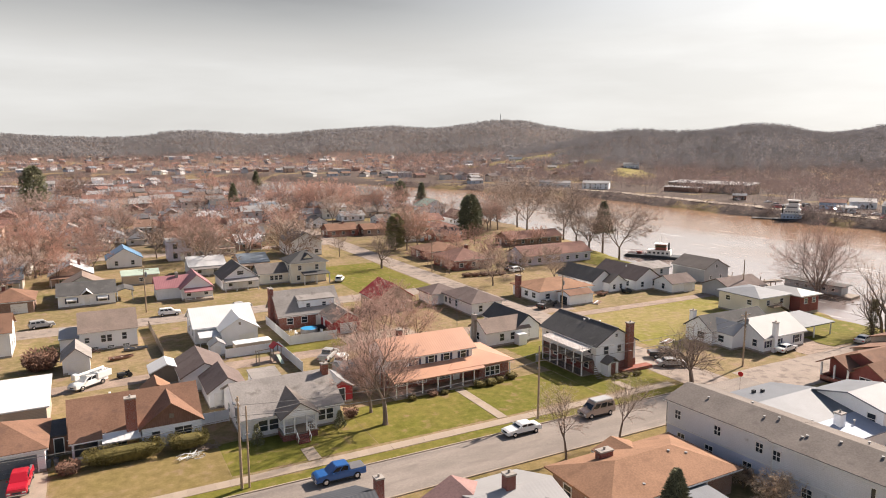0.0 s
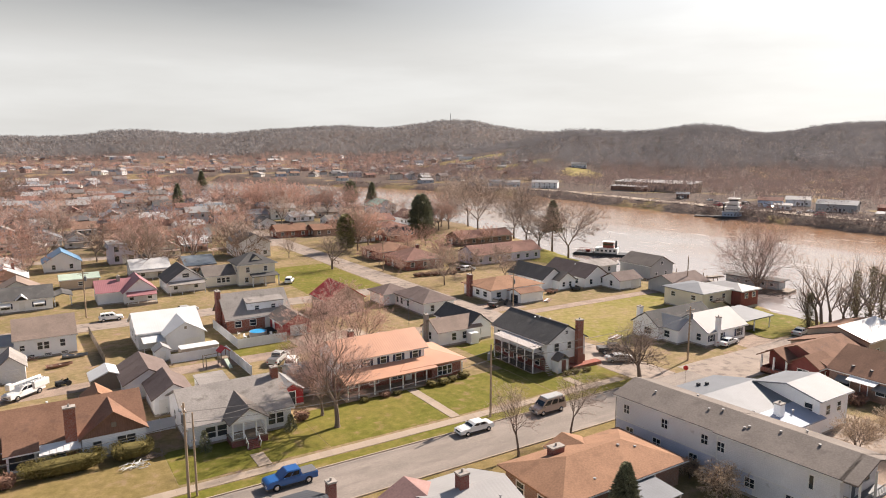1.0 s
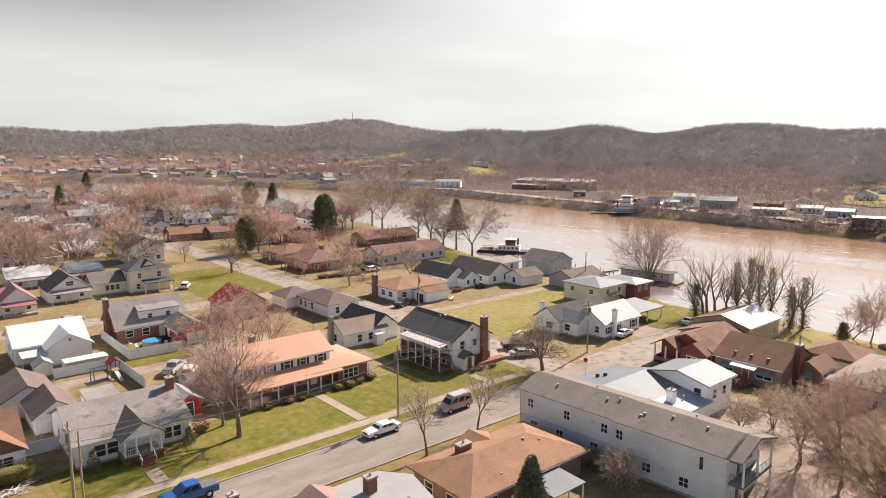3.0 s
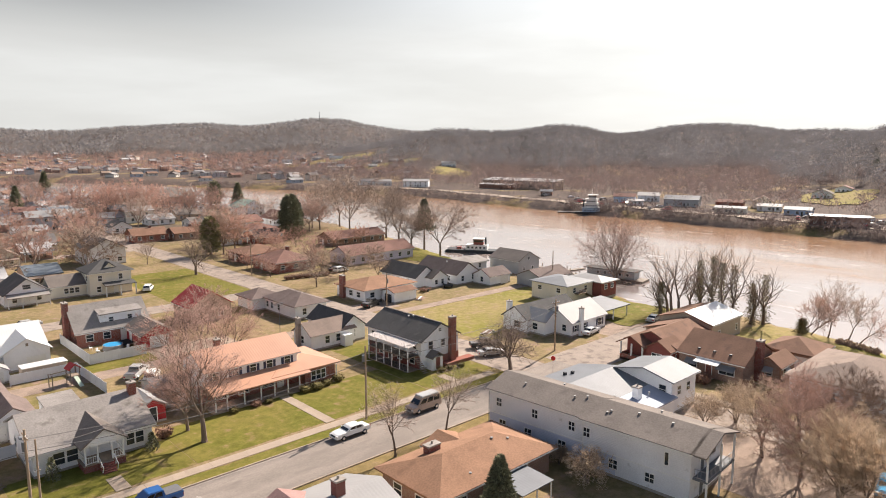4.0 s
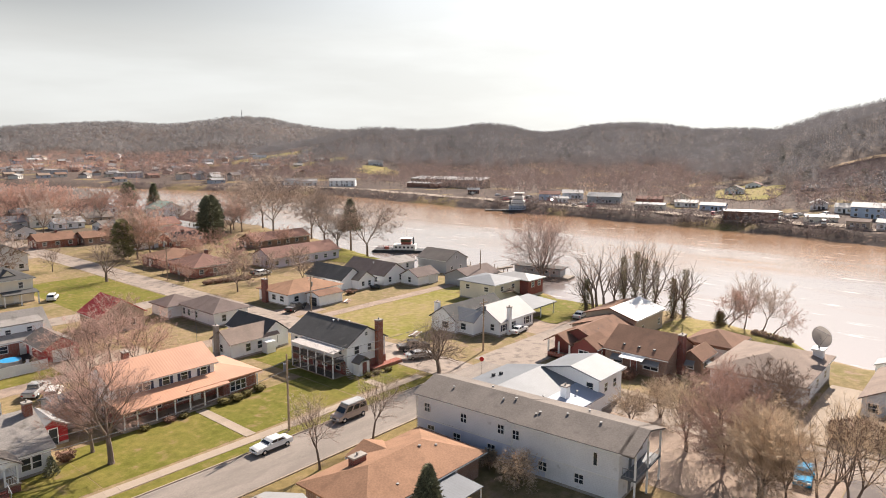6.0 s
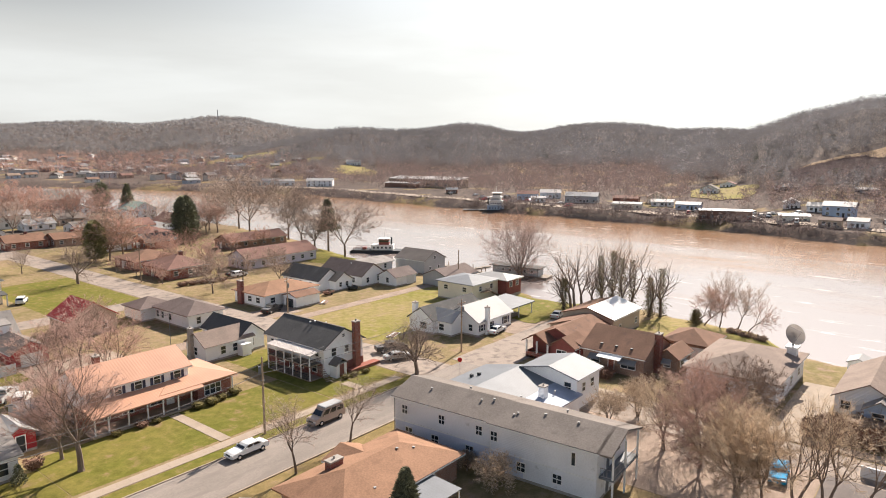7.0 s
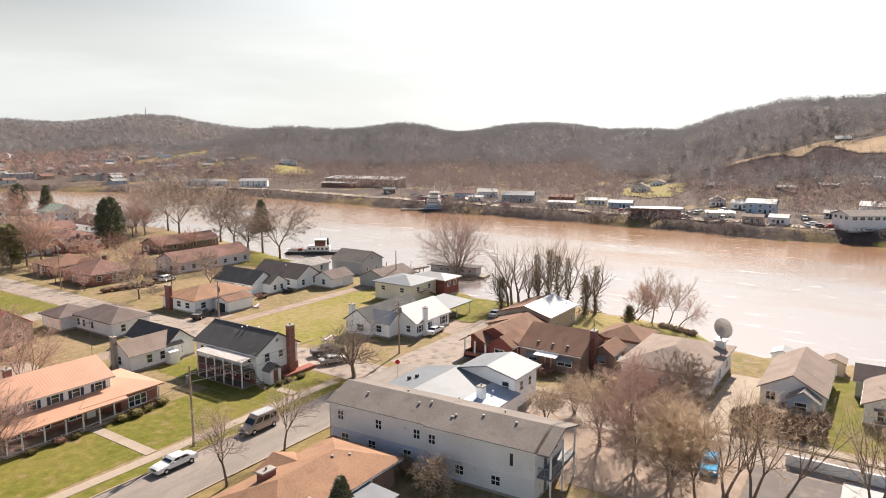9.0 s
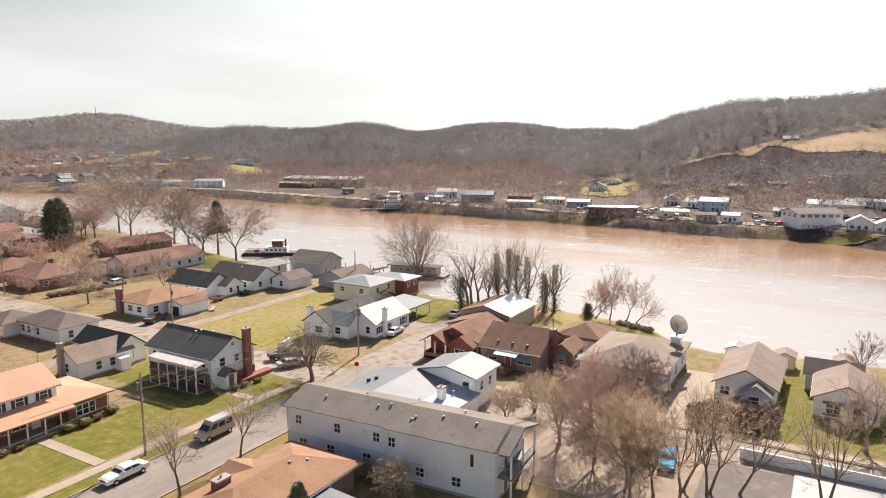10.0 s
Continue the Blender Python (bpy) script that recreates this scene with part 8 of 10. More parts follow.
# the crowd of far houses, out to the foot of the hills
def distant_houses():
    rnd = random.Random(11)
    verts, faces, mats = [], [], []

    def block(x, y, z, c, s, w, d, lo, hi, rise, mat, cap, ov=0.0):
        """Four walls with gables, or a roof of two slopes with thickness."""
        def at(u, v, k):
            return (x + c * u - s * v, y + s * u + c * v, z + k)
        n = len(verts)
        verts.extend((at(-ov, -ov, lo), at(w + ov, -ov, lo), at(w + ov, d + ov, lo), at(-ov, d + ov, lo), at(-ov, -ov, hi), at(w + ov, -ov, hi), at(w + ov, d + ov, hi), at(-ov, d + ov, hi)))
        verts.extend((at(-ov, d / 2, hi + rise), at(w + ov, d / 2, hi + rise)))
        fs = [(0, 1, 5, 4), (2, 3, 7, 6), (1, 2, 6, 9, 5), (3, 0, 4, 8, 7), (4, 5, 9, 8), (6, 7, 8, 9)]
        faces.extend(tuple(n + k for k in f) for f in fs)
        mats.extend([mat] * 4 + [cap] * 2)

    def house(x, y, z, turn, big):
        c, s = math.cos(radians(turn)), math.sin(radians(turn))
        w, d, e = (rnd.uniform(18, 38), rnd.uniform(12, 18), rnd.uniform(4, 6)) if big else (rnd.uniform(9, 13), rnd.uniform(7.5, 10), rnd.choice((3, 3, 5.4)))
        rise = 0.5 if big else rnd.uniform(1.8, 2.7)
        block(x, y, z - 0.6, c, s, w, d, 0, e + 0.6, rise, 0, 0)
        block(x, y, z, c, s, w, d, e - 0.05, e + 0.2, rise, 1, 3 if big or rnd.random() < 0.14 else 1, 0.45)
        for k in range(2 if not big else 5):
            u = w * (k + 0.5) / (2 if not big else 5)
            block(x + c * (u - 0.6) + s * 0.06, y + s * (u - 0.6) - c * 0.06, z, c, s, 1.2, 0.14, 1.0, 2.3, 0, 2, 2)
            if e > 5:
                block(x + c * (u - 0.6) + s * 0.06, y + s * (u - 0.6) - c * 0.06, z, c, s, 1.2, 0.14, 3.5, 4.7, 0, 2, 2)

    def crowd(n, az, rr, top, turns, bigs):
        done = 0
        while done < n:
            a, r = radians(rnd.uniform(*az)), rnd.uniform(*rr)
            x, y = r * math.cos(a), r * math.sin(a)
            z = gz(x, y)
            if z < -0.3 or z > top or curve_at(NEAR_EDGE, y) - 15 < x < curve_at(FAR_EDGE, y) + 24 or y < 505 and x < 190 or math.hypot(x - 420, y - 365) < 50:
                continue
            house(x, y, z, rnd.choice(turns), rnd.random() < bigs)
            done += 1

    # close rows of houses before the crowd thins out
    taken = (*PLOTS, (61, 386), (97, 448), (150, 426), (143, 346), (160, 322), (130, 330), (112, 318))
    y = 336.0
    while y < 525:
        x = -215 + rnd.uniform(0, 8)
        while x < min(126, curve_at(NEAR_EDGE, y) - 30):
            if all(abs(x - a) > 15 or abs(y - b) > 14 for a, b in taken):
                house(x, y + rnd.uniform(-2, 2), gz(x, y), rnd.choice((0, 0, 0, 90)), False)
            x += rnd.uniform(12.0, 16.0)
        y += rnd.choice((15.0, 15.0, 19.0))
    crowd(420, (58, 110), (420, 1700), 14, (0, 0, 90, 45), 0.06)
    crowd(26, (50, 58), (650, 1500), 16, (-80, -60, -100, -40), 0.05)
    me = bpy.data.meshes.new("distant_houses")
    me.from_pydata(verts, [], faces)
    for k in ("far_wall", "far_roof", "pane", "metal_white"):
        me.materials.append(MAT[k])
    me.polygons.foreach_set("material_index", mats)
    tagged(new("distant_houses", me), "crowd of small pale houses of the distant town", "houses", kind="stuff")


distant_houses()


# ---- the far bank ----
def far_house(x, y, w, d, eave, rise, wall, roof, label):
    """A building across the river, its long side turned to the town; x, y is the middle of that side."""
    turn = math.degrees(math.atan2(y, x)) - 90 + 9 * math.sin(x * 1.7 + y)
    c, s = math.cos(radians(turn)), math.sin(radians(turn))
    x0, y0 = x - c * w / 2, y - s * w / 2
    h = House(x0, y0, label, turn, group="far bank buildings", z=min(gz(x, y), gz(x0, y0)) - 0.1)
    gable = "y" if rise > 1.7 and w < 13 else "x"
    b = h.body(0, w, 0, d, eave, eave + rise, gable, wall, roof, 0.4, gutters=False)
    n = max(2, int(w / 3.6))
    for k in range(n):
        h.win(b, "S", (w * (k + 0.5) / n, 1.6), w=1.2, h=1.2)
        if eave > 4.5:
            h.win(b, "S", (w * (k + 0.5) / n, 3.9), w=1.0, h=1.1)
    h.win(b, "W", (d * 0.5, 1.6), w=1.2, h=1.2)
    h.door(b, "S", w * 0.5 + (w / n * 0.5 if n % 2 else 0), mat="dark_paint")


def far_bank():
    rnd = random.Random(21)
    # long orange warehouse with a pale roof
    h = House(412, 392, "long orange warehouse with a pale flat roof across the river", -80, "warehouse", "building", z=gz(415, 370))
    b = h.body(0, 66, 0, 16, 6.5, 8.0, "flat", "tan_siding", "metal_white", 0.6)
    auto_windows(h.ob, b, 3, "SW", 8, w=3, h=2.5)
    h = House(400, 385, "low orange loading shed", -80, "shed", "building", z=gz(400, 375))
    h.body(0, 30, 0, 6, 3.5, 4.2, "flat", "wood_brown", "metal_white", 0.4)
    # white landing building on stilts
    h = House(321, 17.0, "large white waterfront building with a grey roof and dark upper windows", -58, "building", "building", z=gz(326, 8) - 0.6)
    b = h.body(0, 19, 0, 13, 6.6, 8.2, "x", "white_siding", "shingle_grey", 0.8)
    h.win(b, "S", (2, 5.5), (5, 5.5), (8, 5.5), (11, 5.5), (14, 5.5), (17, 5.5), w=1.8, h=1.2, style="grid")
    h.win(b, "W", (2.5, 5.5), (6.5, 5.5), (10.5, 5.5), w=1.8, h=1.2, style="grid")
    # sheds, works and houses along the bank and on the slopes, each facing the river
    far_house(367, 27, 5.5, 5, 2.6, 1.2, "white_siding", "metal_white", "small white shed on the far bank")
    far_house(345, 22, 4.5, 5, 2.6, 1, "white_siding", "metal_white", "small white shed on the far bank")
    far_house(358, 56, 13, 9, 5.2, 1.8, "blue_siding", "metal_grey", "tall pale blue-grey workshop across the river")
    far_house(328, 44, 7.5, 6, 3.2, 1.2, "white_siding", "metal_grey", "white shed near the far waterline")
    far_house(326, 54, 8.5, 6, 3, 1, "tan_siding", "shingle_beige", "tan shed near the far waterline")
    far_house(334, 69, 12.5, 8, 3.4, 0.8, "cream_siding", "metal_grey", "long low cream building above the far bank")
    far_house(375, 79, 7.5, 8, 3.6, 2, "pale_grey_siding", "metal_white", "pale house with a bright roof across the river")
    far_house(363, 66, 8, 7, 3, 1.6, "white_siding", "metal_grey", "white house across the river")
    far_house(487, 38, 11, 5, 2.6, 1, "grey_siding", "metal_grey", "mobile home with a pale ribbed roof on the slope")
    far_house(460, 58, 12, 5, 2.6, 1, "grey_siding", "metal_grey", "low mobile home at the foot of the hill")
    far_house(480, 10, 8.5, 5, 2.6, 1, "grey_siding", "metal_white", "mobile home below the woods")
    far_house(464, 16, 6, 6, 2.6, 1.2, "white_siding", "metal_white", "small white house below the woods")
    far_house(419, -10, 9, 8, 3.6, 2, "cream_siding", "shingle_beige", "pale house below the hill")
    far_house(386, -10, 20, 7, 2.8, 1, "pale_grey_siding", "metal_white", "long shed with a pale roof across the river")
    far_house(319, -5, 9.5, 8, 3.4, 2.6, "white_siding", "metal_white", "white tent-roofed house by the far waterline")
    far_house(319, -14, 8, 8, 3.4, 1.8, "white_siding", "metal_white", "white house by the far waterline")
    far_house(456, 101, 10, 7, 3, 1.8, "white_siding", "metal_white", "white-roofed house at the hill's foot")
    far_house(446, 96, 10.5, 7, 3, 1.6, "tan_siding", "metal_grey", "pale-roofed house at the hill's foot")
    far_house(466, 149, 11.5, 8, 3.6, 2.6, "pale_grey_siding", "shingle_grey", "grey gabled house on the bright lawn")
    far_house(500, 147, 10, 8, 3, 1.8, "white_siding", "shingle_pink", "house with a pinkish roof above the lawn")
    far_house(368, 164, 14, 9, 4, 1.2, "red_brick", "shingle_rust", "dark red building across the river")
    far_house(387, 153, 10.5, 9, 4.2, 2.6, "cream_siding", "shingle_beige", "tan gabled house across the river")
    far_house(372, 144, 12, 7, 2.8, 1.2, "pale_grey_siding", "metal_white", "low shed with a pale roof across the river")
    far_house(345, 153, 15, 7, 3, 0.8, "cream_siding", "metal_grey", "long cream shed above the far bank")
    far_house(361, 126, 12.5, 8, 3, 1.2, "blue_siding", "metal_grey", "blue-grey building across the river")
    far_house(332, 98, 23, 8, 4.4, 0.6, "wood_brown", "metal_white", "long dark waterfront building with a white roof edge")
    far_house(382, 221, 13, 10, 3.8, 1.8, "pale_grey_siding", "metal_white", "pale-roofed shop across the river")
    far_house(364, 190, 19, 11, 4.2, 2, "grey_siding", "metal_grey", "large grey shop building across the river")
    far_house(362, 226, 12.5, 9, 4, 1.6, "blue_siding", "shingle_rust", "blue-grey house with a reddish roof across the river")
    far_house(352, 212, 9, 6, 2.8, 0.8, "white_siding", "metal_white", "low white shed by the towboat landing")
    far_house(368, 428, 21, 12, 5, 1.6, "white_siding", "metal_white", "long white building across the river bend")
    far_house(357, 478, 14, 9, 4, 1.4, "pale_grey_siding", "metal_grey", "pale shed across the river bend")
    far_house(359, 460, 14.5, 9, 4, 1.4, "white_siding", "metal_white", "white shed across the river bend")
    far_house(344, 489, 17, 10, 4, 1.6, "grey_siding", "shingle_grey", "grey building across the river bend")
    far_house(370, 661, 20, 10, 4, 2, "red_brick", "shingle_rust", "dark red house beyond the river bend")
    far_house(629, 987, 14, 10, 4, 2.4, "white_siding", "metal_white", "white house above a distant lawn")
    far_house(608, 899, 20, 11, 4.6, 2.6, "white_siding", "metal_grey", "large white house above a distant lawn")
    far_house(566, 739, 12, 9, 4.2, 2.4, "white_siding", "metal_white", "white house above a distant lawn")
    far_house(552, 582, 17, 10, 4.2, 2.2, "white_siding", "metal_white", "long white house above a distant lawn")
    far_house(505, 421, 14, 10, 5, 2.4, "red_brick", "shingle_rust", "red brick house among bare trees")
    far_house(375, 296, 8, 6, 3, 1.2, "wood_brown", "metal_grey", "small brown shed by the bank road")
    far_house(641, 1063, 15, 10, 4.4, 2.4, "white_siding", "metal_white", "white house on the distant slope")
    far_house(586, 1014, 20, 10, 4, 2.2, "pale_grey_siding", "metal_grey", "pale houses' row on the distant slope")
    far_house(380, 4, 24, 12, 4, 1.8, "white_siding", "metal_white", "long shed with a bright white metal roof")
    # parked vehicles on the far bank, mostly pale
    for i in range(60):
        y = rnd.uniform(-30, 120) if i < 44 else rnd.uniform(150, 300)
        x = curve_at(FAR_EDGE, y) + 17 + rnd.uniform(0, 26) * (i % 3 > 0)
        vehicle(x, y, rnd.uniform(0, 360), rnd.choice(("sedan", "suv", "van")), rnd.choice(("car_white", "car_white", "car_silver", "car_red", "car_black")), "parked vehicle on the far bank", z=gz(x, y))
    # towboat moored at the far bank
    x, y = 331, 228
    t = thing("towboat", x, y, WATER, -62, "white and blue river towboat with a tall pilothouse", "boat")
    t.scale = (0.82, 0.82, 0.82)
    hull = extrude_profile([(-11, -0.6), (-11, 1.2), (11.0, 1.5), (12.0, 0.6), (11.0, -0.6)], 4.0, 0.0)
    part("hull", hull, "dark_paint", t)
    low = part("deckhouse", boxes((-6.0, 6.0, -3.0, 3.0, 1.2, 4.4, 0.1)), "blue_siding", t, "blue lower deckhouse")
    mid = part("upper_deckhouse", boxes((-4.8, 4.8, -2.7, 2.7, 4.5, 7.6, 0.1)), "white_paint", t)
    top = part("texas_deckhouse", boxes((-3.6, 3.8, -2.4, 2.4, 7.7, 10.4, 0.1)), "white_paint", t)
    ph = part("pilothouse", boxes((-2.0, 3.4, -2.2, 2.2, 10.5, 13.2, 0.1)), "white_paint", t)
    for house, xa, xb, half, zz in ((low, -5, 5, 3.0, 2.4), (mid, -4, 4, 2.7, 5.8), (top, -3, 3, 2.4, 8.8)):
        for k in range(5):
            u = xa + (xb - xa) * (k + 0.5) / 5
            for s in (-1, 1):
                part("window", boxes((u - 0.45, u + 0.45, s * half - 0.03, s * half + 0.03, zz - 0.4, zz + 0.5)), "pane", house)
    part("pilothouse_window", boxes((-2.05, 3.45, -2.25, 2.25, 11.6, 12.6)), "pane", ph)
    part("roof", boxes((-3.0, 4.4, -2.8, 2.8, 13.2, 13.45)), "white_paint", t)
    for zz, xa, half in ((4.4, 6.6, 3.6), (7.6, 5.4, 3.2), (10.4, 4.6, 2.8)):
        part("deck_edge", boxes((-xa, xa, -half, half, zz, zz + 0.12)), "white_paint", t)
    part("mast", cone(bmesh.new(), 0.14, 0.07, 13.4, 18.0, 0.5, 0, 8), "white_paint", t)
    for s in (-1, 1):
        part("funnel", cone(bmesh.new(), 0.45, 0.45, 4.4, 9.6, -5.4, s * 1.7, 10), "dark_paint", t)
    part("gangway", boxes((-24, -10.8, -0.8, 0.8, 0.5, 0.8)), "metal_grey", t)
    part("work_flat", boxes((-24, -11.2, 1.2, 5.0, -0.3, 0.9, 0.1)), "wood_grey", t, "low grey work barge alongside")
    # mast on the far hill
    a = radians(57.2)
    x, y = 2200 * math.cos(a), 2200 * math.sin(a)
    m = thing("radio_mast", x, y, gz(x, y), 0, "thin radio mast on the wooded hilltop", "mast")
    part("mast", cone(bmesh.new(), 1.3, 0.6, 0, 34, seg=6), "metal_grey", m)
    # the house on the hillside clearing
    a = radians(4.2)
    x, y = 640 * math.cos(a), 640 * math.sin(a)
    h = House(x, y, "house with a white roof on the hillside clearing", -85, z=gz(x, y))
    b = h.body(0, 11, 0, 8, 3, 5.2, "x", "tan_siding", "metal_white", 0.5)
    h.win(b, "S", (2.5, 1.7), (5.5, 1.7), (8.5, 1.7), w=1.4, h=1.3)


far_bank()


# ---- woods ----
def wood_mesh(name, pts, heights, seed, mat, label, sprays=14, wide=0.36, size=0.11, slim=0.4):
    """Many leafless trees as one mesh: each a slender trunk under a rounded crown of small loose sprays of twigs."""
    rs = np.random.RandomState(seed)
    pts, heights = np.asarray(pts, float), np.asarray(heights, float)
    n = len(pts)
    P, Hh = np.repeat(pts, sprays, axis=0), np.repeat(heights, sprays)
    m = len(P)
    # each spray lies along the outside of the crown
    u = rs.normal(size=(m, 3))
    u /= np.linalg.norm(u, axis=1)[:, None]
    lop = np.repeat(rs.uniform(0.75, 1.25, n), sprays)
    far = rs.uniform(0.55, 1.05, m)
    c = P + np.stack([u[:, 0] * wide * lop * far, u[:, 1] * wide * lop * far, 0.60 + 0.38 * u[:, 2] * far], -1) * Hh[:, None]
    face = u + rs.normal(size=(m, 3)) * 0.14 + [0, 0, 0.35]
    face /= np.linalg.norm(face, axis=1)[:, None]
    d = rs.normal(size=(m, 3)) * 0.7 + [0, 0, 0.9]
    d -= face * np.sum(d * face, axis=1)[:, None]
    d *= (Hh * size * rs.uniform(0.5, 1.3, m) / np.maximum(np.linalg.norm(d, axis=1), 1e-6))[:, None]
    e = np.cross(face, d) * slim
    crown = np.stack([c - d, c + d * 0.8 - e, c + d + e], 1)
    a = rs.uniform(0, 6.283, n)
    side = np.stack([np.cos(a), np.sin(a), np.zeros(n)], -1) * (heights * 0.012)[:, None]
    foot, fork = pts - [0, 0, 0.3], pts + np.stack([rs.normal(size=n) * 0.05, rs.normal(size=n) * 0.05, np.full(n, 0.72)], -1) * heights[:, None]
    trunk = np.stack([foot - side, foot + side, fork + side * 0.3, fork - side * 0.3], 1)
    V = np.concatenate([crown.reshape(-1, 3), trunk.reshape(-1, 3)])
    sizes = np.concatenate([np.full(m, 3), np.full(n, 4)])
    me = bpy.data.meshes.new(name)
    me.vertices.add(len(V))
    me.vertices.foreach_set("co", V.ravel())
    me.loops.add(len(V))
    me.loops.foreach_set("vertex_index", np.arange(len(V)))
    me.polygons.add(m + n)
    me.polygons.foreach_set("loop_start", np.concatenate([[0], np.cumsum(sizes)[:-1]]))
    me.update(calc_edges=True)
    me.materials.append(MAT[mat])
    return tagged(new(name, me), label, "woodland", kind="stuff")


def scatter(seed, n, az, rr, test):
    rs = np.random.RandomState(seed)
    a = np.radians(rs.uniform(*az, n))
    r = np.sqrt(rs.uniform(rr[0] ** 2, rr[1] ** 2, n))
    x, y = r * np.cos(a), r * np.sin(a)
    z = ground_height(x, y)
    keep = test(x, y, z)
    return np.stack([x, y, z], -1)[keep]


def CLEAR_MID(a):
    return np.interp(a, [-6, -1.8, 0.8, 2.7, 4.2, 5.2, 6.3, 7.5, 8.7, 9.9, 11.6], [600, 600, 595, 605, 635, 636, 606, 589, 571, 549, 524])


def CLEAR_HALF(a):
    return np.interp(a, [-6, -1.8, 0.8, 2.7, 4.2, 5.2, 6.3, 7.5, 8.7, 9.9, 11.6], [42, 43, 33, 21, 12, 7, 18, 6, 5, 5, 4])


def clearing(x, y):
    """Open grass on the right-hand hillside."""
    a, r = np.degrees(np.arctan2(y, x)), np.hypot(x, y)
    return (a > -6) & (a < 11.6) & (np.abs(r - CLEAR_MID(a)) < CLEAR_HALF(a))


def below_clearing(x, y):
    """The steep scrubby slope under that grass."""
    a, r = np.degrees(np.arctan2(y, x)), np.hypot(x, y)
    return (a > -8) & (a < 12.2) & (r < CLEAR_MID(a)) & (r > CLEAR_MID(a) - 95)


# lawns across the river: middle, half-lengths away from the river and along it
FAR_LAWNS = [(472, 142, 42, 22), (600, 905, 38, 90), (528, 690, 30, 70), (520, 545, 45, 24), (312, -3, 5, 11)]


def on_lawn(x, y):
    hit = np.zeros(np.shape(x), bool)
    for cx, cy, rx, ry in FAR_LAWNS:
        r = math.hypot(cx, cy)
        ux, uy = cx / r, cy / r
        p, q = (x - cx) * ux + (y - cy) * uy, -(x - cx) * uy + (y - cy) * ux
        # the view from the town over it stays open
        p = np.where(p < 0, p * rx / (rx + 45), p)
        hit |= (p / rx) ** 2 + (q / ry) ** 2 < 1
    return hit


def far_lawns():
    for k, (cx, cy, rx, ry) in enumerate(FAR_LAWNS):
        rnd = random.Random(k)
        a0 = math.atan2(cy, cx)
        n, rings = 28, 6
        ragged = [rnd.uniform(0.75, 1.1) for _ in range(n)]
        verts, faces = [], []
        for i in range(rings + 1):
            for j in range(n):
                t, f = 6.2832 * j / n, i / rings * ragged[j]
                p, q = rx * f * math.cos(t), ry * f * math.sin(t)
                x, y = cx + p * math.cos(a0) - q * math.sin(a0), cy + p * math.sin(a0) + q * math.cos(a0)
                verts.append((x, y, gz(x, y) + 0.45))
        for i in range(rings):
            for j in range(n):
                m = (j + 1) % n
                faces.append((i * n + j, (i + 1) * n + j, (i + 1) * n + m, i * n + m))
        ob = raw("lawn_far_bank", verts, faces, "meadow")
        tagged(ob, "bright yellow-green lawn among the woods across the river", "lawn", kind="structure")


far_lawns()


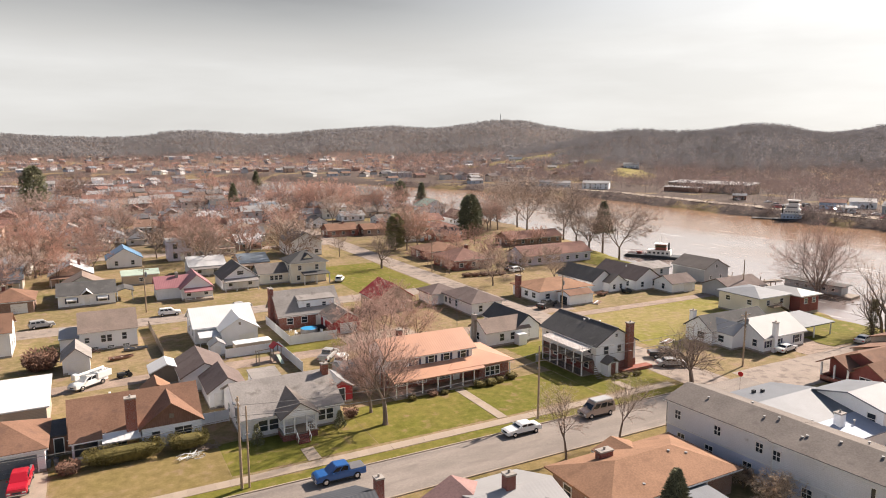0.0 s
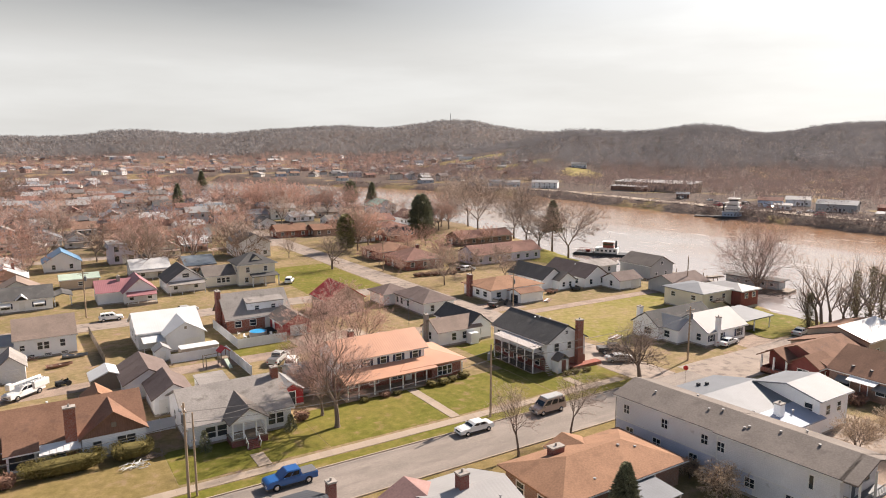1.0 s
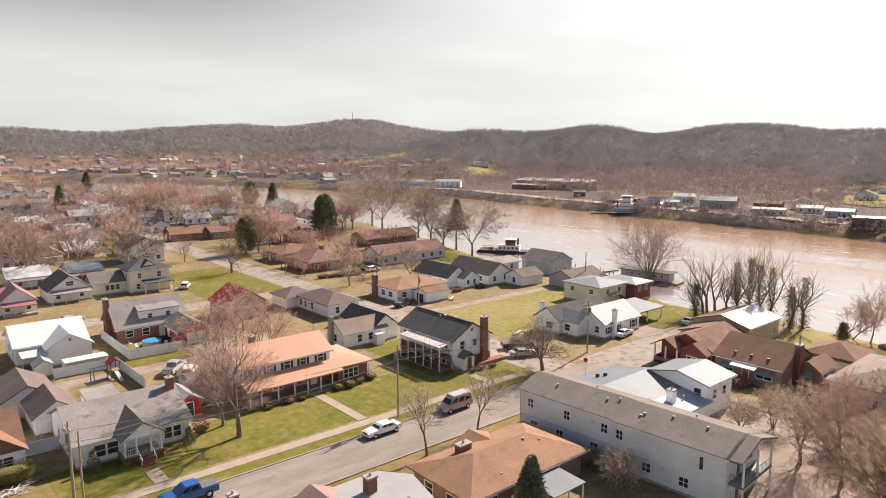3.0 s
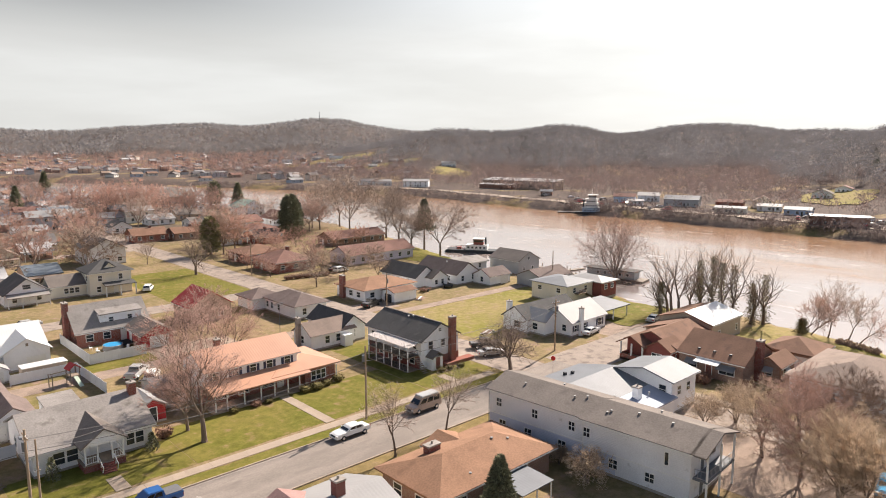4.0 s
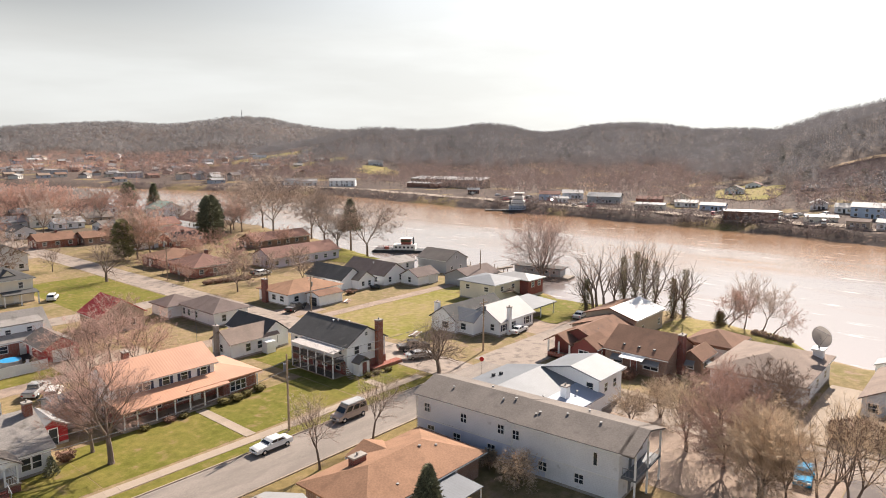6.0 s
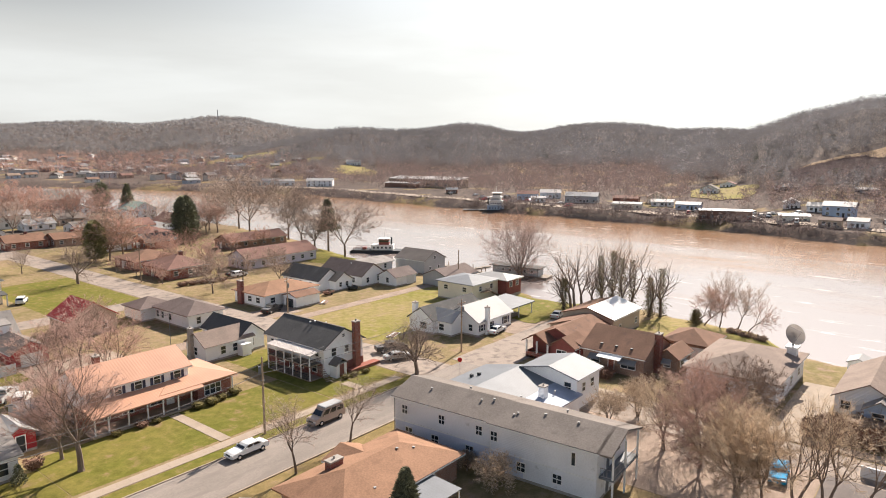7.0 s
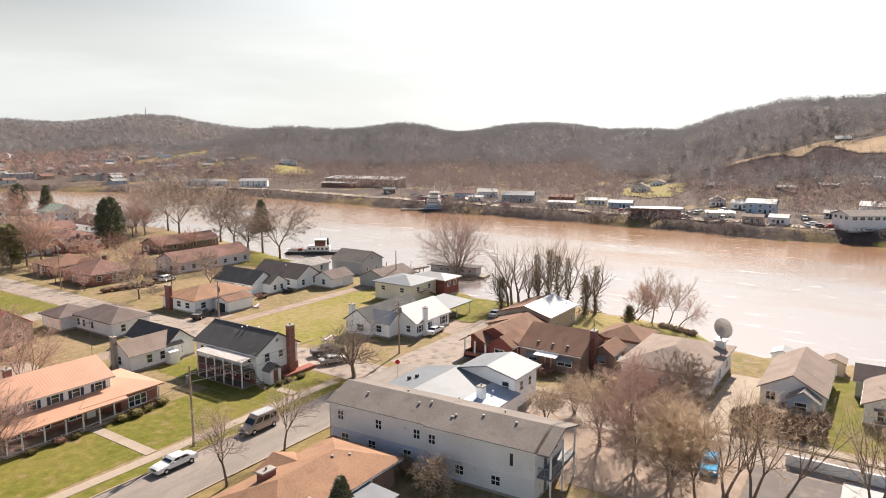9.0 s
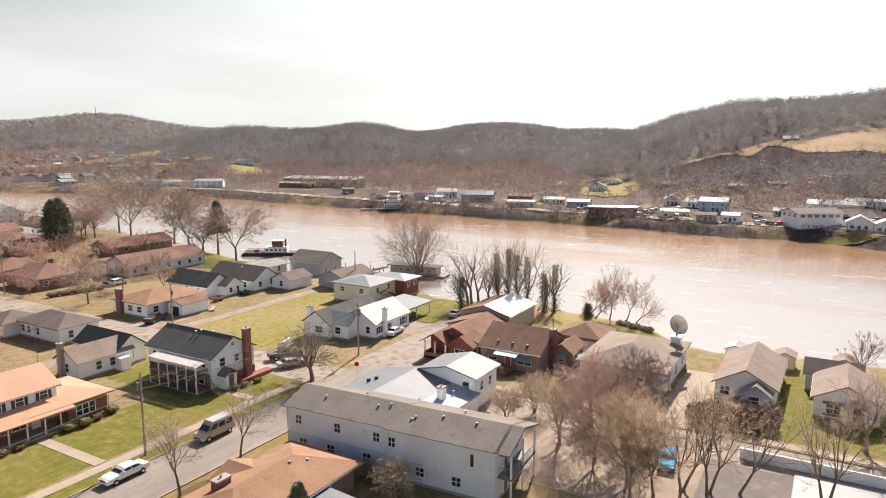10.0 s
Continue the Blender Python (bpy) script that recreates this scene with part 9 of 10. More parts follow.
def woods():
    fe = lambda y: np.interp(y, [p[0] for p in FAR_EDGE], [p[1] for p in FAR_EDGE])
    side = lambda x, y: x > fe(y) + 12
    free = lambda x, y: ~clearing(x, y) & ~below_clearing(x, y) & ~on_lawn(x, y)
    rs = np.random.RandomState(3)
    thin = lambda x, y, k: np.random.RandomState(k).rand(len(x)) > (np.degrees(np.arctan2(y, x)) - 42) / 20
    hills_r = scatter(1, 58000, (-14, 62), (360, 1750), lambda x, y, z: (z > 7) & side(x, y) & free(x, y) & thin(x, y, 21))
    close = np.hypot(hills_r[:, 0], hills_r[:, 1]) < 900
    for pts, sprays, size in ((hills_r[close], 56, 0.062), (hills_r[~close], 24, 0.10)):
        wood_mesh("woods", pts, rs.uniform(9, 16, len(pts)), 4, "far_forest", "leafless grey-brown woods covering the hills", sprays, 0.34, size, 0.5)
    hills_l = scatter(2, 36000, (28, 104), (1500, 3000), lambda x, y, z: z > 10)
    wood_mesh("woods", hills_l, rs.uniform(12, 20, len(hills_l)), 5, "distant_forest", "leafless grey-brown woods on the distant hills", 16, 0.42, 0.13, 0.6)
    pines = hills_r[rs.rand(len(hills_r)) < 0.012]
    wood_mesh("pine_woods", pines + [0, 0, 0.2], rs.uniform(10, 15, len(pines)), 6, "far_pine", "scattered dark pines among the bare woods", 36, 0.2, 0.1, 0.5)
    flats = scatter(7, 5200, (-14, 60), (300, 900), lambda x, y, z: (z > -1) & (z <= 12) & (x > fe(y) + 34) & free(x, y))
    flats2 = scatter(17, 24000, (-14, 66), (330, 1900), lambda x, y, z: (z > -1) & (z <= 12) & (x > fe(y) + 62) & free(x, y))
    flats = np.concatenate([flats, flats2])
    wood_mesh("woods", flats, rs.uniform(6, 15, len(flats)), 8, "brush", "bare trees between the houses of the far bank", 32, 0.38, 0.085, 0.45)
    town = scatter(9, 9000, (57, 112), (330, 1900), lambda x, y, z: (z > -1) & (z <= 14) & ~side(x, y))
    wood_mesh("woods", town, rs.uniform(8, 16, len(town)), 10, "town_twigs", "reddish bare street trees of the distant town", 46, 0.42, 0.06, 0.22)
    town2 = scatter(19, 6000, (50, 112), (330, 2200), lambda x, y, z: (z > -1) & (z <= 14) & ~on_lawn(x, y))
    wood_mesh("woods", town2, rs.uniform(7, 13, len(town2)), 20, "brush", "brown bare street trees of the distant town", 40, 0.42, 0.065, 0.22)
    beyond = scatter(39, 11000, (48, 114), (850, 2300), lambda x, y, z: (z > -1) & (z <= 16) & side(x, y) & ~on_lawn(x, y))
    wood_mesh("woods", beyond, rs.uniform(8, 15, len(beyond)), 40, "town_twigs", "reddish-brown bare trees below the distant hills", 20, 0.42, 0.09, 0.35)
    # brush on the far bank's edge
    ys = rs.uniform(-160, 640, 3400)
    xs = fe(ys) + rs.uniform(1, 11, 3400)
    bank = np.stack([xs, ys, ground_height(xs, ys)], -1)
    tall = np.where((ys > 60) & (ys < 250), 1.5, 0.85)
    wood_mesh("bank_brush", bank, (rs.uniform(1.0, 2.2, len(bank)) + rs.rand(len(bank)) ** 3 * 3.5) * tall, 12, "bank_scrub", "dark brown scrub along the far river bank", 26, 0.6, 0.11, 0.35)
    # scrub and thin trees on the slope below the clearing
    scrub = scatter(29, 26000, (-8, 12.2), (440, 700), lambda x, y, z: below_clearing(x, y) & ~clearing(x, y))
    wood_mesh("woods", scrub, rs.uniform(1.5, 3.6, len(scrub)), 30, "far_scrub", "dark brown scrub below the hillside clearing", 16, 0.6, 0.13, 0.35)
    spare = scrub[rs.rand(len(scrub)) < 0.03]
    wood_mesh("woods", spare, rs.uniform(7, 12, len(spare)), 31, "far_scrub", "thin bare trees on the scrubby slope", 26, 0.26, 0.08, 0.12)
    # hillside clearing as turf
    na, nr = 60, 16
    A, Rr = np.meshgrid(np.radians(np.linspace(-5.9, 11.5, na)), np.linspace(-0.95, 0.95, nr))
    R = Rr * CLEAR_HALF(np.degrees(A)) + CLEAR_MID(np.degrees(A))
    X, Y = R * np.cos(A), R * np.sin(A)
    Vv = np.stack([X, Y, ground_height(X, Y) + 0.8], -1).reshape(-1, 3)
    ob = raw("hill_meadow", Vv, [(i * na + j, i * na + j + 1, (i + 1) * na + j + 1, (i + 1) * na + j) for i in range(nr - 1) for j in range(na - 1)], "hay")
    tagged(ob, "tan grassy clearing on the wooded hillside", "meadow", kind="structure")


woods()


# ---- trees of the neighbourhood ----
BIG = dict(height=15, spread=0.62, depth=4, twigs=6, limb=4, fork=0.18)
MID = dict(height=11, spread=0.66, depth=4, twigs=6, limb=4, fork=0.16)
STREET = dict(height=9.0, spread=0.46, depth=4, twigs=4, limb=4, fork=0.26, upward=0.9, fine=0.7)
THIN = dict(height=16, spread=0.34, depth=3, twigs=7, limb=4, fork=0.14, upward=0.9)

tree(33.6, 79.9, 101, "bare spreading tree with a thick trunk on the lawn", twig="twig_rose", **dict(BIG, height=14.5, twigs=8, trunks=1, radius=0.36, fork=0.2, fine=0.62, spread=0.5, upward=0.8))
tree(33.4, 84.6, 102, "bare slender tree on the lawn", twig="twig_rose", **dict(MID, height=13, twigs=7, fine=0.62, spread=0.42, upward=0.9))
tree(48.6, 60.2, 103, "small bare street tree on the verge", twig="twig_pale", **STREET)
tree(57.9, 61.2, 104, "small bare street tree with a full crown", twig="twig_pale", **dict(STREET, height=8.5))
tree(82.6, 70.1 + 1.6, 105, "wide bare tree at the street corner", **dict(BIG, height=10.5, trunks=2, spread=0.72, radius=0.3, twigs=3))
tree(40.0, 104.0, 106, "tall bare tree with a rosy haze of twigs", twig="twig_rose", **dict(BIG, height=13.5, twigs=8, fine=0.75))
tree(47.0, 100.5, 107, "tall bare tree with many fine twigs", twig="twig_rose", **dict(BIG, height=13, twigs=6, fine=0.75))
tree(55.0, 127.0, 108, "broad bare tree with a reddish haze of buds", twig="twig_rose", **dict(MID, height=11, twigs=8, fine=0.75))
tree(50.0, 118.5, 109, "broad bare tree with a reddish haze of buds", twig="twig_rose", **dict(MID, height=11, twigs=8, fine=0.75))
# street and yard trees
tree(79.1, 189, 110, "leaning bare tree with a few stout limbs", **dict(MID, height=13, twigs=2, radius=0.4))
tree(75, 216, 111, "bare pruned tree beside the street", **dict(MID, height=9, twigs=2))
tree(95.1, 150.5, 112, "dense bare tree by the cross street", **dict(MID, height=12, twigs=9))
tree(109, 158, 113, "bare yard tree by the street", **dict(MID, height=10))
tree(112, 146, 114, "bare yard tree by the street", **dict(MID, height=9))
# riverside trees
for x, y, k, hgt in ((160, 195.4, 120, 21), (160.3, 173, 121, 20), (178.7, 262, 122, 25), (166, 236, 123, 24), (170, 216, 125, 20), (158, 186, 126, 13)):
    tree(x, y, k, "tall bare riverside tree with forking limbs", **dict(BIG, height=hgt * 1.25, twigs=8, fine=1.35, spread=0.6 if hgt < 24 else 0.75, radius=0.42))
for x, y, k in ((168.8, 107.2, 127),):
    tree(x, y, k, "huge bare riverside tree standing in the flood water", z=WATER - 0.4, twig="twig_rose", **dict(BIG, height=25, twigs=4, fine=0.65, spread=0.62, fork=0.08, limb=6, upward=1.0, trunks=2, radius=0.36))
rnd_tr = random.Random(31)


def ivy_sheath(t, seed, low, high, wide):
    """Shaggy dark creeper climbing a trunk."""
    rnd = random.Random(seed)
    v, f = [], []
    for i in range(1500):
        k = rnd.random()
        a, w = rnd.random() * 6.283, wide * (1.2 - 0.8 * k) * abs(rnd.gauss(0, 0.75))
        p = Vector((math.cos(a) * w, math.sin(a) * w, low + (high - low) * k))
        e = Vector((math.cos(a), math.sin(a), rnd.uniform(-1.2, 0.6)))
        blade(v, f, p, p + e.normalized() * rnd.uniform(0.25, 0.6), 0.075)
    raw("ivy", v, f, "ivy", t, "shaggy dark creeper on the trunk")


# a row of tall trees on the bank, some with creepers
for i, (x, y, hgt, ivy) in enumerate(((135.4, 74.2, 10, 1), (136.2, 72.0, 18, 0), (135.5, 69.8, 16, 0), (138.0, 68.4, 13, 0), (136.8, 66.2, 18, 1), (138.2, 64.0, 19.5, 1), (137.2, 61.6, 18, 1), (140.4, 60.6, 17, 1), (142.6, 57.4, 12, 1), (144.4, 55.6, 15, 1), (137.4, 73.6, 14, 0), (140.0, 66.4, 12, 0))):
    tt = tree(x, y, 130 + i, "tall bare riverbank tree with rising limbs" if not ivy else "tall bare riverbank tree wrapped in dark creeper", turn=i * 77, twig="twig_brown", **dict(MID, height=hgt * 0.95, twigs=3, spread=0.4, limb=3, fork=0.24, upward=0.9, radius=0.36, depth=3, fine=0.75, lean=0.12 * (i % 3)))
    if ivy:
        ivy_sheath(tt, 300 + i, 0.1, hgt * 0.72, 0.95)
# a leaning cluster over the water
for i, (x, y, hgt, ln, tw, n) in enumerate(((143.4, 47.6, 11, 0.75, "twig_rose", 7), (143.6, 45.8, 9, 0.6, "twig_rose", 6), (144.4, 43.0, 13.5, 0.28, "twig_brown", 3), (145.0, 39.6, 12, 0.35, "twig_brown", 3), (144.6, 37.4, 8.5, 0.7, "twig_rose", 4))):
    tt = tree(x, y, 142 + i, "leaning bare riverbank tree over the water", turn=-90, twig=tw, **dict(MID, height=hgt * 0.95, lean=ln, twigs=n, spread=0.45, limb=3, fork=0.22, fine=0.7, radius=0.15, upward=0.6))
    if i == 0:
        ivy_sheath(tt, 340, 0.1, 3.2, 0.9)
for i in range(3):
    bush(140.5 + rnd_tr.uniform(-1, 2.5), 34 + i * 2.6, 1.0, 1.2, 0.9, 330 + i, "brush_tan", "tangled brown scrub at the water's edge", 260, 0.35)
# trees of the right-hand yards
tree(80.8, 30.2, 150, "bare tree with many upright limbs", twig="twig_tan", **dict(MID, height=9.7, twigs=5, trunks=2, spread=0.45, upward=0.9, fine=0.7))
DENSE = dict(MID, depth=4, limb=5, spread=0.58, fork=0.13, upward=0.8)
tree(75.4, 20.2, 151, "broad bare tree with a dense tan crown", twig="twig_tan", **dict(DENSE, height=11.0, twigs=12, fine=0.8, radius=0.2, trunks=2))
tree(79.0, 25.2, 152, "broad bare tree with a dense rosy crown", twig="twig_rose", **dict(DENSE, height=12.0, twigs=11, fine=0.85, radius=0.2))
tree(84.2, 22.6, 153, "bare yard tree with a dense twiggy crown", twig="twig_tan", **dict(DENSE, height=9.0, twigs=8, fine=0.75))
tree(90.6, 29.6, 154, "bare yard tree with a rosy twiggy crown", twig="twig_rose", **dict(DENSE, height=11.0, twigs=8, fine=0.75))
tree(94.4, 24.6, 155, "low wide bare tree before the grey-roofed house", twig="twig", **dict(DENSE, height=10.5, twigs=11, fine=0.75, spread=0.66))
tree(74.0, 17.2, 159, "leaning bare tree with a tan haze of twigs", turn=150, twig="twig_tan", **dict(MID, height=10.5, twigs=7, fork=0.2, spread=0.42, upward=0.9, lean=0.3, fine=0.75, radius=0.16))
for i, (x, y, ln, tw) in enumerate(((76.6, 14.8, 0.1, 5), (77.4, 12.2, 0.15, 6), (78.8, 9.3, 0.4, 3), (80.0, 1.5, 0.2, 6))):
    tree(x, y, 160 + i, "bare tree with slender rising limbs", turn=-60, twig="twig_tan", **dict(THIN, height=13.0, twigs=tw, fork=0.2, trunks=2 if i != 2 else 1, lean=ln, spread=0.42, fine=0.75, radius=0.17))
tree(97.4, -2.4, 165, "bare street tree with a stout trunk", twig="twig_pale", **dict(MID, height=10, twigs=4, spread=0.4, upward=0.9, radius=0.3, fine=0.7))
tree(124, -2.0, 166, "slender bare tree at the river", **dict(THIN, height=10))
tree(88.5, 36.8, 167, "low bare shrubby tree", twig="twig_tan", **dict(MID, height=6.0, trunks=3, twigs=4, fine=0.7))
tree(84.0, 39.0, 168, "low bare shrubby tree", twig="twig_tan", **dict(MID, height=5.5, trunks=3, twigs=4, fine=0.7))
tree(60.2, 40.8, 169, "pale bare shrub with fine twigs by the apartments", twig="twig_tan", **dict(MID, height=4.6, trunks=3, twigs=4))
tree(61.4, 45.6, 170, "bare shrub beside the apartment block", twig="twig_tan", **dict(MID, height=2.4, trunks=3, twigs=7))
# street trees of the further blocks share a few shapes
kinds = [(180 + i, dict(MID, height=16, depth=3, limb=5, twigs=14, spread=0.72, fine=1.25)) for i in range(5)]
spots = []
for y0, y1, x0, x1, n in ((165, 200, -75, -22, 5), (205, 228, -100, -16, 6), (236, 260, -120, 30, 8), (276, 290, -140, 82, 10), (296, 330, -170, 60, 13), (335, 400, -190, 120, 18), (400, 520, -200, 110, 26), (108, 148, -75, -34, 6), (215, 245, 94, 116, 5), (250, 300, 112, 175, 9), (300, 420, 90, 175, 16)):
    for i in range(n):
        spots.append((x0 + (x1 - x0) * rnd_tr.random(), y0 + (y1 - y0) * rnd_tr.random()))
spots += [(-13, 224.6), (-20, 200), (0, 214), (20, 243), (33, 225), (36, 238), (44, 216), (55, 205), (66, 224), (30, 208), (-8, 205)]
for x, y in spots:
    k, kw = rnd_tr.choice(kinds)
    tw = rnd_tr.choice(("twig", "twig_red", "twig_pale", "twig_rose"))
    tree(x, y, k, {"twig": "brown bare street tree in the town", "twig_red": "bare street tree reddish with buds", "twig_pale": "pale brown bare street tree in the town", "twig_rose": "bare street tree with a rosy haze of twigs"}[tw], turn=rnd_tr.uniform(0, 360), scale=rnd_tr.uniform(0.65, 1.25), twig=tw, group="street trees", **kw)
for x, y, s, k in ((67.4, 258.9, 1.15, 0), (29.1, 289, 0.9, 1), (34, 264, 0.95, 2), (112, 366, 1.2, 3), (107, 386, 1.25, 4), (118, 222, 0.6, 0), (93.4, 186, 0.42, 1), (92.6, 196, 0.4, 2), (94, 178, 0.45, 3), (93, 171, 0.38, 4), (109, 192, 0.6, 0), (113, 203, 0.65, 1), (114, 183, 0.7, 2)):
    tree(x, y, kinds[k][0], "bare tree with a haze of tan-red buds", turn=x * 7, scale=s, twig="twig_red" if k % 2 else "twig_rose", group="street trees", **kinds[k][1])
for i, (x, y, sc) in enumerate(((134, 201, 0.62), (147, 202, 0.6), (119, 215, 0.62), (128, 216, 0.66), (108, 168, 0.45), (104, 190, 0.42), (112, 178, 0.5))):
    tree(x, y, kinds[i % 5][0], "small bare yard tree between the houses", turn=x * 3, scale=sc, twig="twig_red", group="street trees", **kinds[i % 5][1])
tree(125.1, 165.3, 171, "bare round-crowned tree before the ranch house", **dict(MID, height=8.5, twigs=7))
tree(183, 286, 172, "tall dark riverside tree hung with ivy", **dict(BIG, height=24, twigs=7, spread=0.5))
for i in range(5):
    bush(95.0 + i * 2.6, 164.3 - i * 0.5, 1.5, 0.8, 1.3, 190 + i, "bush_brown", "rust-brown clipped hedge along the street", 260, 0.25, "hedge")
for i, (x, y, s) in enumerate(((-12.1, 228.6, 1.0), (1.7, 249.5, 1.0), (33.6, 261, 1.0), (57.2, 313.4, 1.1), (73.2, 274.8, 1.15), (125.9, 422, 1.3), (-26, 330, 1.2), (-10, 368, 1.1), (-14, 222, 1.35), (30.4, 233, 1.1), (111.8, 360, 1.6), (119, 348, 1.45), (100, 388, 1.35), (0, 343, 1.0), (-32, 258, 1.2), (128, 372, 1.4), (136, 330, 1.2), (146, 318, 1.15), (84, 372, 1.25))):
    tree(x, y, kinds[i % 5][0], "broad bare tree with a haze of reddish buds", turn=x * 5, scale=s, twig="twig_red" if i % 3 else "twig_rose", group="street trees", **kinds[i % 5][1])
# tall trees that stand out over the roofs
for i, (x, y, s) in enumerate(((-13, 227.6, 1.35), (35, 261, 1.2), (66, 243, 1.05), (102, 348, 1.5), (113, 342, 1.5), (-7, 500, 1.5), (-21, 263, 0.95), (-14, 369, 1.1), (104, 480, 1.2), (81, 520, 1.5), (96, 500, 1.4))):
    tree(x, y, kinds[(i + 2) % 5][0], "tall spreading bare tree over the roofs", turn=x * 11, scale=s, twig=("twig_red", "twig_rose", "twig")[i % 3], group="street trees", **kinds[(i + 2) % 5][1])
# evergreens
conifer(139.1, 238, 1, 17.5, 4.6, "dark round-topped evergreen tree by the houses", 3600, 0.06, 1.0, 0.2, oval=True)
conifer(166, 188, 2, 19, 3.6, "tall ragged pine by the river", 1100, 0.42, 1.1, 0.6)
conifer(97.8, 220.6, 3, 13, 3.1, "yellow-green cedar beside the street", 2600, 0.1, 0.8, 0.35, oval=True, mat="cedar")
conifer(-24.2, 429, 4, 27, 6.5, "tall dark evergreen among the houses", 3000, 0.1, 1.3, 0.35, oval=True)
conifer(121.6, 546, 8, 18, 5, "dark evergreen in the distant town", 1200, 0.1, 1.3, 0.3)
conifer(173, 382, 9, 16, 4, "olive evergreen near the river bend", 1200, 0.2, 1.1, 0.4, oval=True)
conifer(80.4, 425, 5, 15, 4, "dark evergreen among the houses", 1100, 0.1, 1.0)
conifer(166, 338, 6, 17, 4.5, "green evergreen near the river", 1200, 0.15, 1.1)
conifer(46.6, 41.6, 7, 7.4, 2.4, "young blue-green spruce in the yard", 3800, 0.04, 0.34)
for i, (x, y) in enumerate(((17.0, 82.0), (28.0, 82.2))):
    conifer(x, y, 20 + i, 2.6 if i == 0 else 2.2, 0.8, "small clipped evergreen beside the porch", 420, 0.02, 0.22, name="evergreen_shrub")

# hedges and shrubs
for i, (x, rx) in enumerate(((2.0, 4.4), (9.2, 2.3))):
    bush(x, 84.6, rx, 1.3, 2.1, 40 + i, "hedge", "clipped olive-green hedge before the brown house", 3600 if i == 0 else 2000, 0.15, "hedge", boxy=0.42)
bush(-3.9, 84.2, 1.2, 1.0, 1.6, 44, "bush_brown", "brown leafless shrub beside the hedge", 500, 0.2)
for i, (x, y, r) in enumerate(((40.6, 86.0, .6), (44.0, 86.2, .75), (46.0, 86.0, .55), (52.2, 86.2, .85), (54.2, 86.1, 1.0), (56.2, 86.6, .8), (58.6, 87.0, .9))):
    bush(x, y, r, r, r * 1.25, 50 + i, "bush_brown" if i in (1,) else "hedge", "rounded clipped shrub along the porch", 260, 0.16)
for i, (x, y) in enumerate(((73.6, 79.0), (75.4, 78.9), (77.6, 78.6))):
    bush(x, y, .7, .6, .8, 60 + i, "hedge", "small clipped shrub by the entry", 220, 0.15)
bush(-8.5, 128, 2.6, 2.2, 3.6, 65, "bush_brown", "large rusty leafless shrub", 900, 0.35)
bush(30.4, 84.6, 1.0, .8, 1.5, 66, "bush_brown", "brown shrub at the house corner", 300, 0.2)
for i in range(9):
    bush(96.4 + rnd_tr.uniform(0, 2.6), 8.2 + i * 1.1, rnd_tr.uniform(.9, 1.5), rnd_tr.uniform(.9, 1.4), rnd_tr.uniform(1.5, 2.5), 70 + i, "bush_brown", "tangled brown leafless shrub before the tan-roofed house", 420, 0.4)
for i, (x, y) in enumerate(((100.6, 40.6), (100.0, 47.2), (100.4, 50.4), (99.4, 36.0), (101.2, 30.0), (101.0, 26.5))):
    bush(x, y, 1.3, 1.2, 1.7, 85 + i, "bush_brown", "leafless shrub along the house front", 380, 0.35)

# ---- vehicles ----
vehicle(23.0, 68.4, 180, "pickup", "car_blue", "blue crew-cab pickup truck parked at the kerb", "truck")
vehicle(48.2, 68.9, 180, "sedan", "car_white", "long white sedan parked at the kerb")
van = vehicle(60.7, 68.9, 180, "van", "car_tan", "old brown van with a raised pale roof parked at the kerb", "van")
part("raised_roof", boxes((-2.3, 0.9, -0.78, 0.78, 2.04, 2.32, 0.1)), "car_silver", van, "pale raised roof")
vehicle(-8.5, 83.2, -94, "pickup", "car_red", "red pickup parked on the driveway", "truck")
vehicle(110.6, 75.4, 8, "sedan", "car_white", "white sedan parked on the grass by the corner house")
vehicle(128.8, 72.0, 10, "sedan", "car_silver", "silver sedan parked near the river")
vehicle(88.6, 83.2, -30, "pickup", "car_black", "dark pickup truck parked by the corner", "truck")
vehicle(86.0, 79.2, -28, "sedan", "car_silver", "silver sedan parked on the concrete apron")
vehicle(92.8, 123.6, 20, "pickup", "car_black", "black pickup truck before the white house", "truck")
vehicle(82.4, 17.6, 188, "sedan", "car_cyan", "bright blue car under bare trees")
vehicle(-9.8, 158.9, 10, "suv", "car_silver", "silver sport utility vehicle on the back street")
vehicle(14.8, 157.6, -4, "suv", "car_white", "white sport utility vehicle on the back street")
vehicle(30, 157.0, 0, "sedan", "car_silver", "pale sedan on the back street")
vehicle(61, 176.0, 60, "suv", "car_white", "white car beside the cream house")
vehicle(12, 243, 10, "pickup", "car_red", "red pickup truck among the houses", "truck")
vehicle(41, 243.6, 10, "suv", "car_red", "dark red car among the houses")
vehicle(112, 166.5, 10, "sedan", "car_black", "dark car beside the ranch house")
vehicle(112, 164, 10, "suv", "car_white", "white car beside the ranch house")
vehicle(37.2, 107.6, 60, "suv", "car_white", "white car in the back yard")
vehicle(36.0, 111.0, 50, "pickup", "car_silver", "grey pickup in the back yard", "truck")


